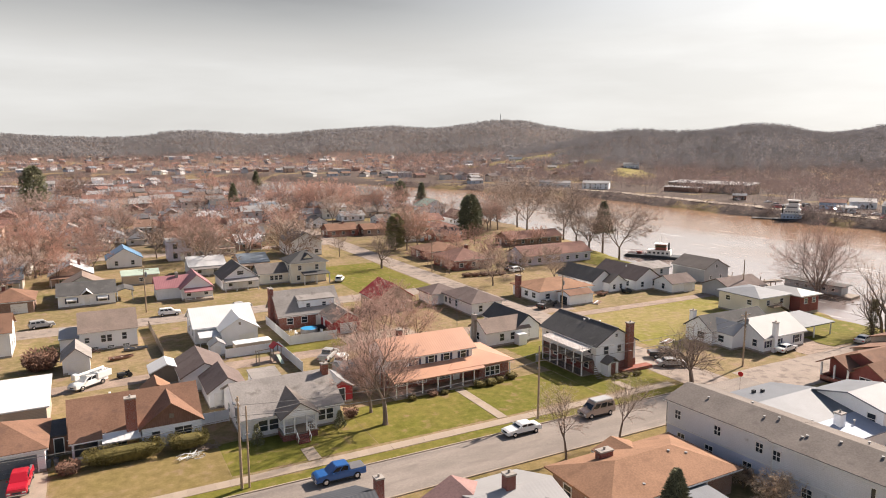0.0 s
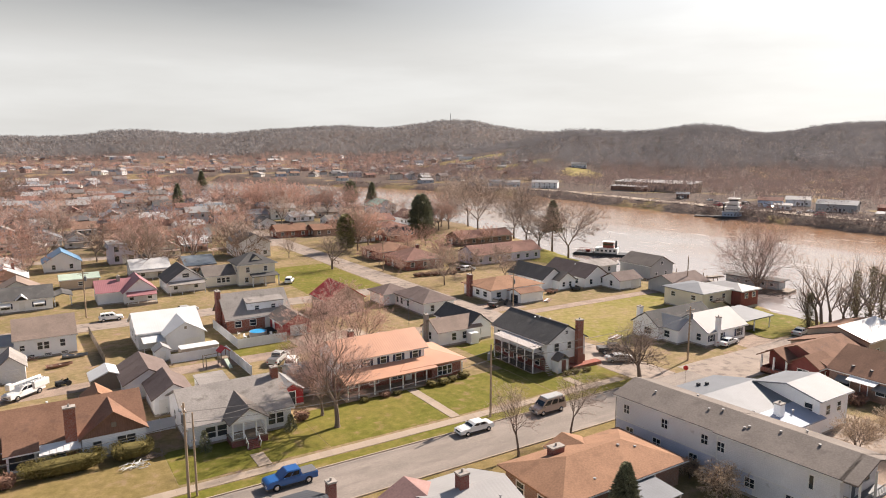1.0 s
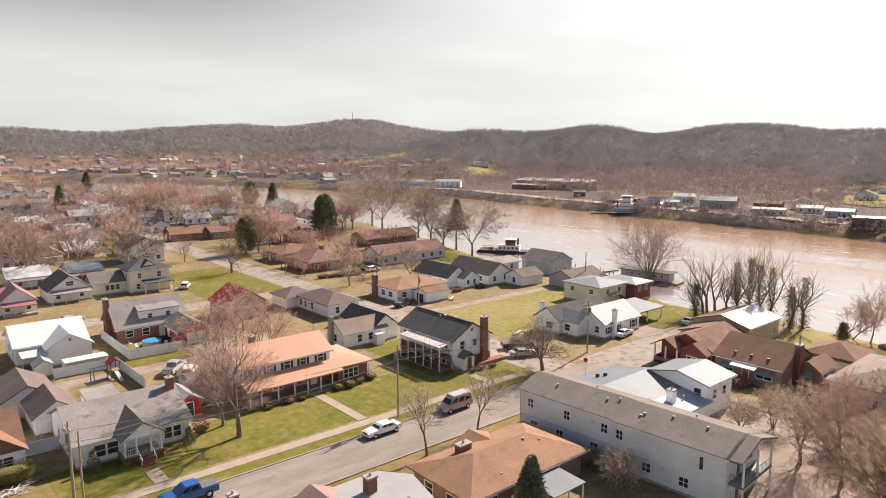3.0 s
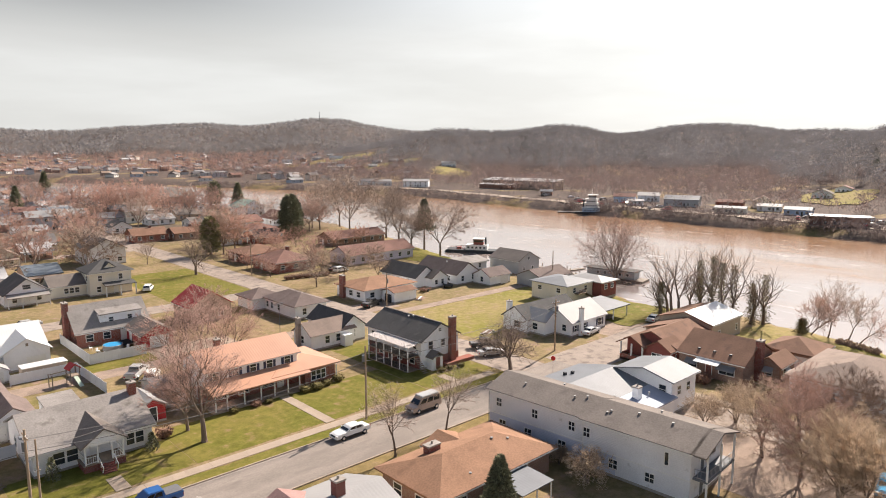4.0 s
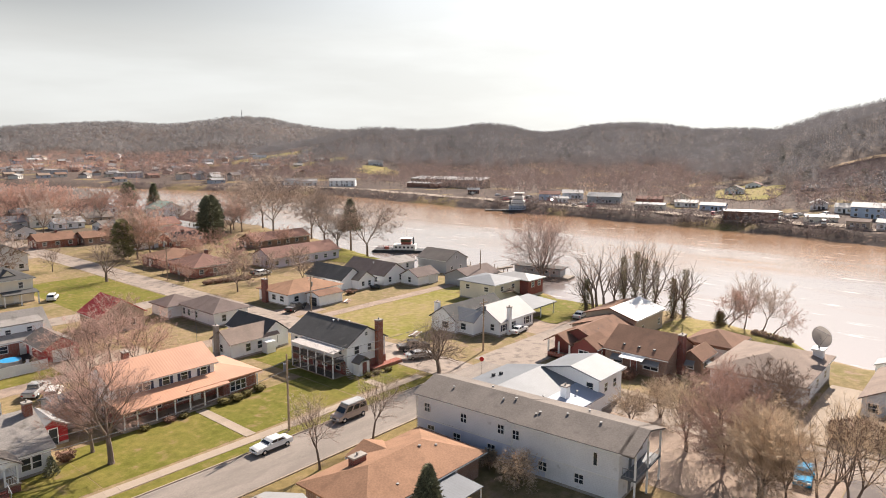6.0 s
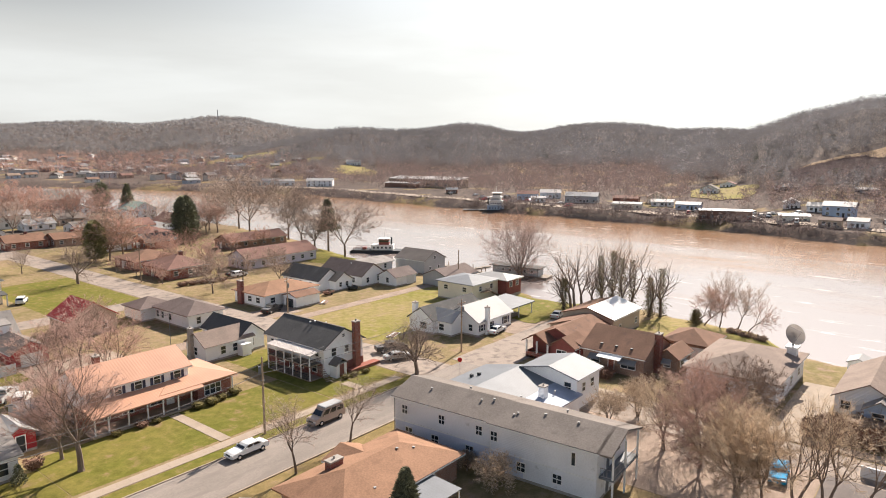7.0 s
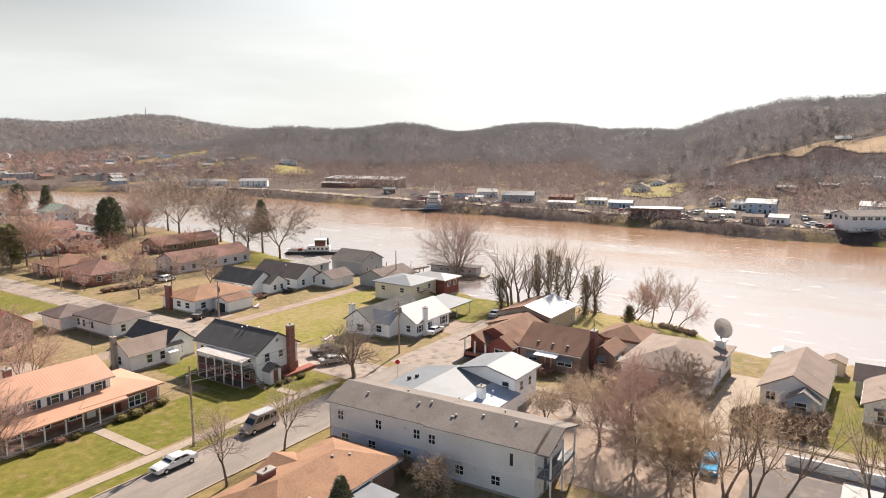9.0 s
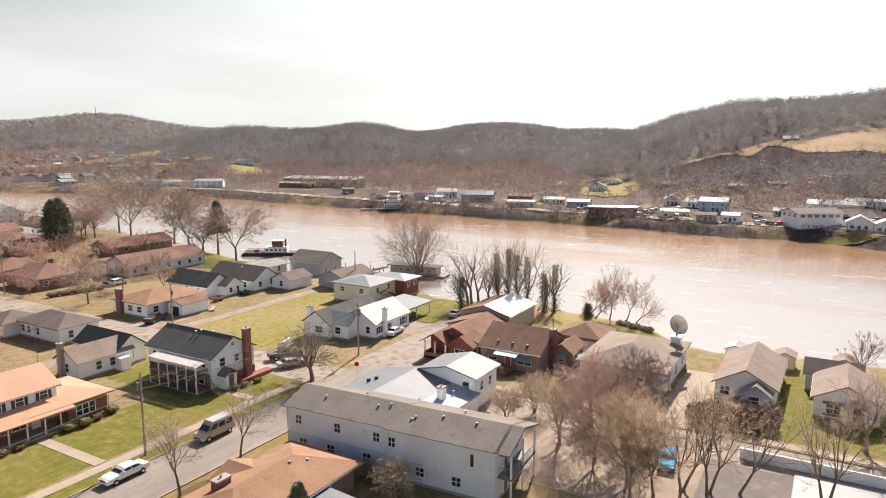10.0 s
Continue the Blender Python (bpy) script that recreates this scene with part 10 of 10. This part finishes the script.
def utility_truck():
    t = vehicle(-1.6, 115.2, -141, "pickup", "car_white", "white utility truck with a service body and a folded lift boom", "truck", tone="car_glass")
    part("service_body", boxes((-3.6, -1.0, -1.05, 1.05, 1.0, 2.0, 0.04)), "car_white", t)
    part("boom", boxes((-3.0, 1.9, -0.2, 0.2, 2.2, 2.5, 0.04), (-2.8, -2.4, -0.25, 0.25, 1.9, 2.3, 0.03)), "car_white", t)
    part("bucket", boxes((1.7, 2.6, -0.45, 0.45, 1.75, 2.65, 0.08)), "white_paint", t)
    part("ladder_rack", boxes((-3.2, 1.2, 0.5, 0.56, 2.15, 2.2), (-3.2, 1.2, 0.9, 0.96, 2.15, 2.2)), "metal_grey", t)


utility_truck()


def camper():
    t = thing("trailer", 25.0, 121.2, 0, 1, "long white-roofed box trailer standing in the yard", "trailer")
    part("box", boxes((-3.2, 3.2, -1.2, 1.2, 0.5, 2.1, 0.08)), "tan_siding", t)
    part("roof", boxes((-3.3, 3.3, -1.3, 1.3, 2.1, 2.24, 0.05)), "white_paint", t)
    for x in (-0.6, 0.4):
        for s in (-1, 1):
            bm = bmesh.new()
            bmesh.ops.create_cone(bm, cap_ends=True, segments=14, radius1=.34, radius2=.34, depth=.2, matrix=Matrix.Translation((x, s * 1.05, .34)) @ Matrix.Rotation(math.pi / 2, 4, "X"))
            part("wheel", bm, "tyre", t)


camper()

# ---- poles and wires ----
utility_pole(12.9, 71.3, 10.6, 90, lamp=True, label="weathered wooden utility pole with a street lamp arm")
utility_pole(13.7, 71.2, 9.4, 90, False, False, r=0.13, label="plain wooden pole beside the utility pole")
utility_pole(52.9, 71.8, 10.3, 90, arm=False)
utility_pole(92.0 - 3.0, 113.0, 9.8, 30)
utility_pole(96.5, 73.4, 9.6, 0)
utility_pole(144.9, 111.6, 9.6, 0, False, False)
utility_pole(10.5, 163.0, 10.5, 0)
utility_pole(90.8, 178.0, 9.5, 0, can=False)
wire("overhead_cable", (12.9, 71.3, 9.6), (52.9, 71.8, 9.4), 1.1, 0.028, "sagging overhead service cable")
wire("overhead_cable", (12.9, 71.3, 8.4), (52.9, 71.8, 8.2), 1.2, 0.035, "sagging overhead telephone cable")
wire("overhead_cable", (52.9, 71.8, 9.4), (96.5, 73.4, 8.8), 1.1, 0.028, "sagging overhead service cable")
wire("overhead_cable", (52.9, 71.8, 8.2), (96.5, 73.4, 7.9), 1.2, 0.035, "sagging overhead telephone cable")
wire("overhead_cable", (52.9, 71.8, 9.2), (71.0, 81.0, 5.6), 0.5, 0.022, "service cable to the white house")
wire("overhead_cable", (12.9, 71.3, 8.3), (-40, 78.0, 8.0), 1.3, 0.035, "sagging overhead telephone cable")
wire("overhead_cable", (12.9, 71.3, 8.6), (28.0, 84.5, 4.2), 0.5, 0.022, "service cable to the grey house")

# ---- fences ----
fence_run(20.0, 119.6, 29.4, 119.6, 1.7, "tall white vinyl privacy fence")
fence_run(29.4, 119.6, 29.9, 106.0, 1.7, "tall white vinyl privacy fence")
fence_run(31.9, 139.6, 32.2, 122.2, 1.8, "tall pale vinyl privacy fence")
fence_run(32.2, 122.2, 41.4, 122.2, 1.8, "tall pale vinyl privacy fence")
fence_run(11.6, 91.0, 15.2, 91.0, 1.7, "white vinyl gate panel between the houses", step=1.8)
fence_run(9.8, 148, 10.4, 126, 1.5, "weathered brown wooden fence", "wood_grey")


def stop_sign():
    s = thing("stop_sign", 86.6, 66.1, 0, -60, "red octagonal stop sign on a thin post", "sign")
    part("post", boxes((-0.035, 0.035, -0.03, 0.03, 0, 2.75)), "chrome", s)
    bm = bmesh.new()
    bmesh.ops.create_cone(bm, cap_ends=True, segments=8, radius1=0.4, radius2=0.4, depth=0.02, matrix=Matrix.Translation((0, -0.05, 2.5)) @ Matrix.Rotation(math.pi / 2, 4, "X") @ Matrix.Rotation(math.pi / 8, 4, "Z"))
    part("plate", bm, "sign_red", s)


stop_sign()


def satellite_dish():
    x, y = 117.6, 24.0
    t = thing("satellite_dish", x, y, gz(x, y), 0, "large mesh satellite dish on a stout mast", "satellite dish")
    part("tower", boxes((-0.7, 0.7, -0.7, 0.7, 0, 5.4)), "pale_grey_siding", t)
    part("mast", cone(bmesh.new(), 0.16, 0.14, 5.4, 7.2, seg=10), "metal_grey", t)
    part("mount", boxes((-1.1, 1.1, -0.9, 0.9, 5.3, 5.6)), "white_paint", t)
    # open lattice of ribs and hoops
    verts, faces = [], []
    n, k = 20, 7

    def bowl(i, j):
        r, a = 1.65 * i / k, 2 * math.pi * j / n
        return Vector((r * math.cos(a), r * math.sin(a), 0.16 * r * r))

    for j in range(n):
        for i in range(k):
            tube(verts, faces, bowl(i, j), bowl(i + 1, j), 0.03, 0.03, 4)
            if i:
                tube(verts, faces, bowl(i + 1, j), bowl(i + 1, j + 1), 0.028, 0.028, 4)
    d = raw("dish", verts, faces, "dish_mesh", t)
    d.matrix_basis = pose(0, 0, 7.3, 62, 0, -40)
    sv = [bowl(i, j) - Vector((0, 0, 0.02)) for i in range(1, k + 1) for j in range(n)]
    sf = [(i * n + j, (i + 1) * n + j, (i + 1) * n + (j + 1) % n, i * n + (j + 1) % n) for i in range(k - 1) for j in range(n)] + [tuple(range(n))]
    raw("mesh_panel", sv, sf, "dish_mesh", d, "fine perforated metal panels")
    wv, wf = [], []
    for j in range(3):
        a = 2 * math.pi * j / 3
        tube(wv, wf, Vector((1.6 * math.cos(a), 1.6 * math.sin(a), 0.41)), Vector((0, 0, 1.9)), 0.03, 0.03, 5)
    f = raw("feed_arm", wv, wf, "chrome", d)


satellite_dish()


def pool_and_play():
    p = thing("above_ground_pool", 38.0, 129.2, 0, 0, "round blue above-ground pool with a pale rim", "pool")
    bm = cone(bmesh.new(), 1.7, 1.7, 0, 0.9, seg=24)
    part("wall", bm, "metal_white", p)
    part("pool_water", cone(bmesh.new(), 1.6, 1.6, 0.86, 0.92, seg=24), "pool_water", p)
    m = thing("trampoline", 41.0, 130.6, 0, 8, "low dark trampoline mat beside the pool", "trampoline")
    part("mat", boxes((-1.6, 1.6, -1.9, 1.9, 0.42, 0.48, 0.02)), "tyre", m)
    for u in (-1.6, 1.6):
        for v in (-1.9, 1.9):
            part("leg", boxes((u - .04, u + .04, v - .04, v + .04, 0, 0.45)), "metal_grey", m)
    for x, y, a in ((35.2, 128.4, 30), (39.9, 127.2, -40), (34.8, 131.2, 80)):
        c = thing("garden_chair", x, y, 0, a, "white plastic garden chair by the pool", "chair", "chairs by the pool")
        part("seat", boxes((-.26, .26, -.26, .26, .4, .46, .02)), "white_paint", c)
        part("backrest", boxes((-.26, .26, .22, .28, .46, .92, .02)), "white_paint", c)
        for u in (-.22, .22):
            for v in (-.22, .22):
                part("leg", boxes((u - .025, u + .025, v - .025, v + .025, 0, .4)), "white_paint", c)
    q = thing("play_tower", 27.6, 114.5, 0, 10, "wooden play tower with a red roof and a slide", "playset")
    for x in (-0.7, 0.7):
        for y in (-0.7, 0.7):
            part("post", boxes((x - .06, x + .06, y - .06, y + .06, 0, 2.6)), "wood_grey", q)
    part("platform", boxes((-.8, .8, -.8, .8, 1.2, 1.3)), "deck_wood", q)
    part("roof", roof_mesh(-.8, .8, -.8, .8, 2.4, 3.1, "y", .1), "metal_red", q)
    part("slide", slab(bmesh.new(), [(-.3, -.8, 1.25), (.3, -.8, 1.25), (.3, -2.8, .1), (-.3, -2.8, .1)], .06), "metal_green", q)
    part("swing_beam", boxes((-3.4, -.8, -.06, .06, 2.2, 2.32), (-3.4, -3.28, -.7, -.6, 0, 2.2), (-3.4, -3.28, .6, .7, 0, 2.2)), "wood_grey", q)


pool_and_play()


def river_things():
    # houseboat moored below the red and white house
    b = thing("houseboat", 173.2, 110.0, WATER, 99.5, "long grey houseboat moored at the bank", "boat")
    part("hull", boxes((-9.3, 9.3, -2.8, 2.8, -0.4, 0.7, 0.1)), "wood_grey", b)
    part("cabin", boxes((-6.6, 8.2, -2.0, 2.0, 0.7, 3.0, 0.05)), "grey_siding", b)
    part("roof", boxes((-7.4, 9.2, -2.6, 2.6, 3.0, 3.2, 0.03)), "shingle_dark", b)
    for i in range(5):
        w = part("window", boxes((-5.0 + 2.3 * i, -4.1 + 2.3 * i, 2.0, 2.05, 1.5, 2.4)), "white_paint", b)
        part("pane", boxes((-4.92 + 2.3 * i, -4.18 + 2.3 * i, 2.04, 2.065, 1.58, 2.32)), "pane", w)
    # drift and branches caught round the flooded tree
    rnd = random.Random(8)
    v, f = [], []
    for i in range(140):
        p = Vector((rnd.gauss(0, 1.6), rnd.gauss(0, 3.2), rnd.uniform(-.1, .9)))
        e = Vector((rnd.gauss(0, 1), rnd.gauss(0, 1), rnd.gauss(0, .3))).normalized() * rnd.uniform(.8, 2.4)
        tube(v, f, p, p + e, .07, .03, 4)
    d = raw("drift_pile", v, f, "bark")
    d.location = (168.4, 104.6, WATER)
    tagged(d, "tangle of drift branches round the flooded tree", "driftwood", kind="stuff")
    # red and white work boat with a flat alongside
    b = thing("workboat", 178.6, 175.4, WATER, 125, "red and white work boat moored among the boathouses", "boat")
    part("hull", extrude_profile([(-9, -.4), (-9, .9), (9, 1.1), (10, .4), (9, -.4)], 2.8), "dark_paint", b)
    dk = part("deckhouse", boxes((-6, 2, -2, 2, .95, 2.9, .06)), "white_paint", b)
    for k in range(5):
        part("window", boxes((-5.4 + 1.5 * k, -4.6 + 1.5 * k, -2.03, 2.03, 1.6, 2.3)), "pane", dk)
    ph = part("pilothouse", boxes((-4.4, -0.8, -1.6, 1.6, 2.9, 5.0, .06)), "red_painted_brick", b)
    part("pilothouse_window", boxes((-4.45, -0.75, -1.65, 1.65, 3.9, 4.6)), "pane", ph)
    part("roof", boxes((-4.8, -0.4, -1.9, 1.9, 5.0, 5.15)), "white_paint", b)
    for u in (2.4, 4.4, 6.4, 8.4):
        for s in (-1, 1):
            part("stanchion", boxes((u - .05, u + .05, s * 2.35 - .05, s * 2.35 + .05, 1.0, 2.0)), "red_painted_brick", b)
    for s in (-1, 1):
        part("railing", boxes((2.4, 8.4, s * 2.35 - .04, s * 2.35 + .04, 1.9, 2.0), (2.4, 8.4, s * 2.35 - .03, s * 2.35 + .03, 1.45, 1.52)), "red_painted_brick", b)
    part("winch", boxes((4.0, 5.6, -0.8, 0.8, 1.05, 1.9, 0.1)), "red_painted_brick", b)
    part("funnel", cone(bmesh.new(), 0.35, 0.3, 2.9, 5.6, -5.2, 0, 10), "dark_paint", b)
    part("mast", cone(bmesh.new(), 0.08, 0.05, 5.1, 8.4, -2.6, 0, 6), "white_paint", b)
    # floating docks
    for x, y, L, w, a in ((172, 142, 25, 1.6, -96), (160.3, 122.5, 14.5, 1.4, -12), (172.5, 127.4, 7.5, 1.4, -12)):
        d = thing("floating_dock", x, y, WATER, a, "dark timber floating dock on the flooded river", "dock")
        part("deck", boxes((0, L, -w / 2, w / 2, 0.1, 0.35)), "wood_grey", d)
        for i in range(int(L / 4)):
            part("pile", cone(bmesh.new(), .12, .12, -3, 1.5, 4 * i + 1, w / 2 + .15, 8), "pole_wood", d)


river_things()

# low retaining wall and pale pad by the right-hand lot
pad = from_bm("concrete_pad", boxes((80.5, 87.0, -6.0, 4.6, -0.2, 0.16, 0.03)), "metal_white")
tagged(pad, "bright white membrane roof of a low building", "roof", kind="structure")
wall = from_bm("wall_low", boxes((88.0, 88.3, -20, 10.5, -0.2, 1.3, 0.02)), "pale_grey_siding")
tagged(wall, "long low pale retaining wall", "wall", kind="structure")


# ---- yard clutter ----
def rowboat(x, y, turn, mat, label):
    t = thing("rowboat", x, y, gz(x, y), turn, label, "boat")
    bm = bmesh.new()
    rings = []
    for k in range(9):
        u = -2.0 + 4.0 * k / 8
        w = 0.68 * (1 - max(0, (u + 0.4) / 2.5) ** 2.2) * (0.85 if k == 0 else 1)
        rings.append([bm.verts.new((u, w * c, h + 0.12 * (u / 2) ** 2)) for c, h in ((-1, .5), (-.78, .12), (0, .02), (.78, .12), (1, .5), (.9, .5), (.68, .2), (0, .1), (-.68, .2), (-.9, .5))])
    for a, b in zip(rings, rings[1:]):
        for i in range(10):
            bm.faces.new((a[i], b[i], b[(i + 1) % 10], a[(i + 1) % 10]))
    bm.faces.new(rings[0])
    bm.faces.new(rings[-1][::-1])
    part("hull", bm, mat, t)
    for u in (-1.2, 0.1):
        part("thwart", boxes((u - .14, u + .14, -.52, .52, .36, .4)), "deck_wood", t)


rowboat(3.7, 128.1, 12, "wood_brown", "old brown rowboat lying in the grass")
rowboat(6.3, 132.8, -4, "metal_grey", "grey aluminium rowboat behind the white house")


def lawn_tractor(x, y, turn):
    t = thing("garden_tractor", x, y, 0, turn, "small black garden tractor in the dirt yard", "tractor")
    part("hood", boxes((0.2, 1.3, -.3, .3, .5, .95, .08)), "dark_paint", t)
    part("frame", boxes((-.7, 1.2, -.28, .28, .35, .5, .03), (-.7, .1, -.45, .45, .5, .62, .05)), "dark_paint", t)
    part("seat", boxes((-.55, -.1, -.25, .25, .62, .72, .04), (-.62, -.5, -.25, .25, .7, 1.1, .04)), "tyre", t)
    part("steering_wheel", cone(bmesh.new(), .2, .2, 1.08, 1.12, .2, 0, 12), "tyre", t)
    for u, r, w in ((-.45, .42, .5), (.95, .28, .42)):
        for s in (-1, 1):
            bm = bmesh.new()
            bmesh.ops.create_cone(bm, cap_ends=True, segments=14, radius1=r, radius2=r, depth=.24, matrix=Matrix.Translation((u, s * w, r)) @ Matrix.Rotation(math.pi / 2, 4, "X"))
            part("wheel", bm, "tyre", t)


lawn_tractor(3.8, 117.4, 200)


def brush_pile(x, y, n, mat, label, size=1.5, seed=1):
    rnd = random.Random(seed)
    v, f = [], []
    for i in range(n):
        a = rnd.random() * 6.28
        p = Vector((rnd.gauss(0, size * .5), rnd.gauss(0, size * .25), rnd.uniform(0.02, .4)))
        q = p + Vector((math.cos(a), math.sin(a) * .6, rnd.uniform(-.2, .35))) * rnd.uniform(.4, 1.2)
        q.z = max(q.z, 0.02)
        tube(v, f, p, q, .05, .025, 5)
    t = raw("brush_pile", v, f, mat)
    t.location = (x, y, gz(x, y))
    tagged(t, label, "branches", kind="stuff")


brush_pile(8.9, 81.8, 46, "white_paint", "tangle of pale discarded poles on the lawn", 1.7, 4)
brush_pile(11.2, 83.4, 60, "bark", "heap of pruned branches beside the hedge", 1.5, 5)
brush_pile(17.5, 118.5, 50, "bark", "heap of brown branches in the back yard", 2.0, 6)
brush_pile(-1.0, 134.5, 40, "wood_brown", "scattered boards behind the white house", 1.6, 7)


def lumber(x, y, turn, label, mats=("deck_wood", "white_paint", "wood_brown")):
    t = thing("lumber_pile", x, y, gz(x, y), turn, label, "lumber")
    rnd = random.Random(int(x * 10))
    for k in range(12):
        u, z = rnd.uniform(-.3, .3), .06 + .1 * (k // 4)
        w = -.6 + .38 * (k % 4) + rnd.uniform(-.05, .05)
        part("plank", boxes((u - 1.6, u + 1.6, w - .14, w + .14, z - .045, z + .045, .005)), mats[k % 3], t)


lumber(96.2, 90.0, 20, "loose stack of boards on the grass")
lumber(106, 121.5, 35, "stack of boards beside the gravel lane")


def small_trailer(x, y, turn, mat, label):
    t = thing("utility_trailer", x, y, gz(x, y), turn, label, "trailer")
    part("tray", boxes((-1.5, 1.5, -.85, .85, .5, .58), (-1.5, 1.5, -.85, -.8, .58, 1.0), (-1.5, 1.5, .8, .85, .58, 1.0), (-1.5, -1.45, -.85, .85, .58, 1.0)), mat, t)
    part("drawbar", boxes((1.5, 2.6, -.05, .05, .45, .53)), "dark_paint", t)
    for s in (-1, 1):
        bm = bmesh.new()
        bmesh.ops.create_cone(bm, cap_ends=True, segments=14, radius1=.33, radius2=.33, depth=.2, matrix=Matrix.Translation((-.2, s * .98, .33)) @ Matrix.Rotation(math.pi / 2, 4, "X"))
        part("wheel", bm, "tyre", t)
    part("jockey_leg", boxes((2.3, 2.38, -.04, .04, 0, .5)), "dark_paint", t)


small_trailer(112.6, 127.2, 20, "wood_brown", "small brown utility trailer beside the lane")
small_trailer(120.2, 126.8, 70, "dark_paint", "small dark utility trailer tipped beside the lane")


def dustbin(x, y, mat, label):
    t = thing("dustbin", x, y, gz(x, y), 0, label, "bin")
    part("tub", cone(bmesh.new(), .25, .31, 0, .85, 0, 0, 14), mat, t)
    part("lid", cone(bmesh.new(), .34, .2, .85, .95, 0, 0, 14), "dark_paint", t)


for x, y in ((-6.0, 87.2), (-5.2, 87.4), (52.6, 132.0), (99.2, 55.6)):
    dustbin(x, y, "metal_grey" if x < 0 else "dark_paint", "round dustbin beside the house wall")


def antenna(x, y, h):
    t = thing("television_antenna", x, y, gz(x, y), 35, "tall thin television antenna mast", "antenna")
    part("mast", cone(bmesh.new(), .05, .03, 0, h, 0, 0, 6), "metal_grey", t)
    part("boom", boxes((-1.4, 1.4, -.02, .02, h - .25, h - .2)), "metal_grey", t)
    for k in range(7):
        u, L = -1.3 + k * .43, 1.1 - k * .1
        part("element", boxes((u - .015, u + .015, -L, L, h - .2, h - .17)), "metal_grey", t)


antenna(62, 111, 8.0)
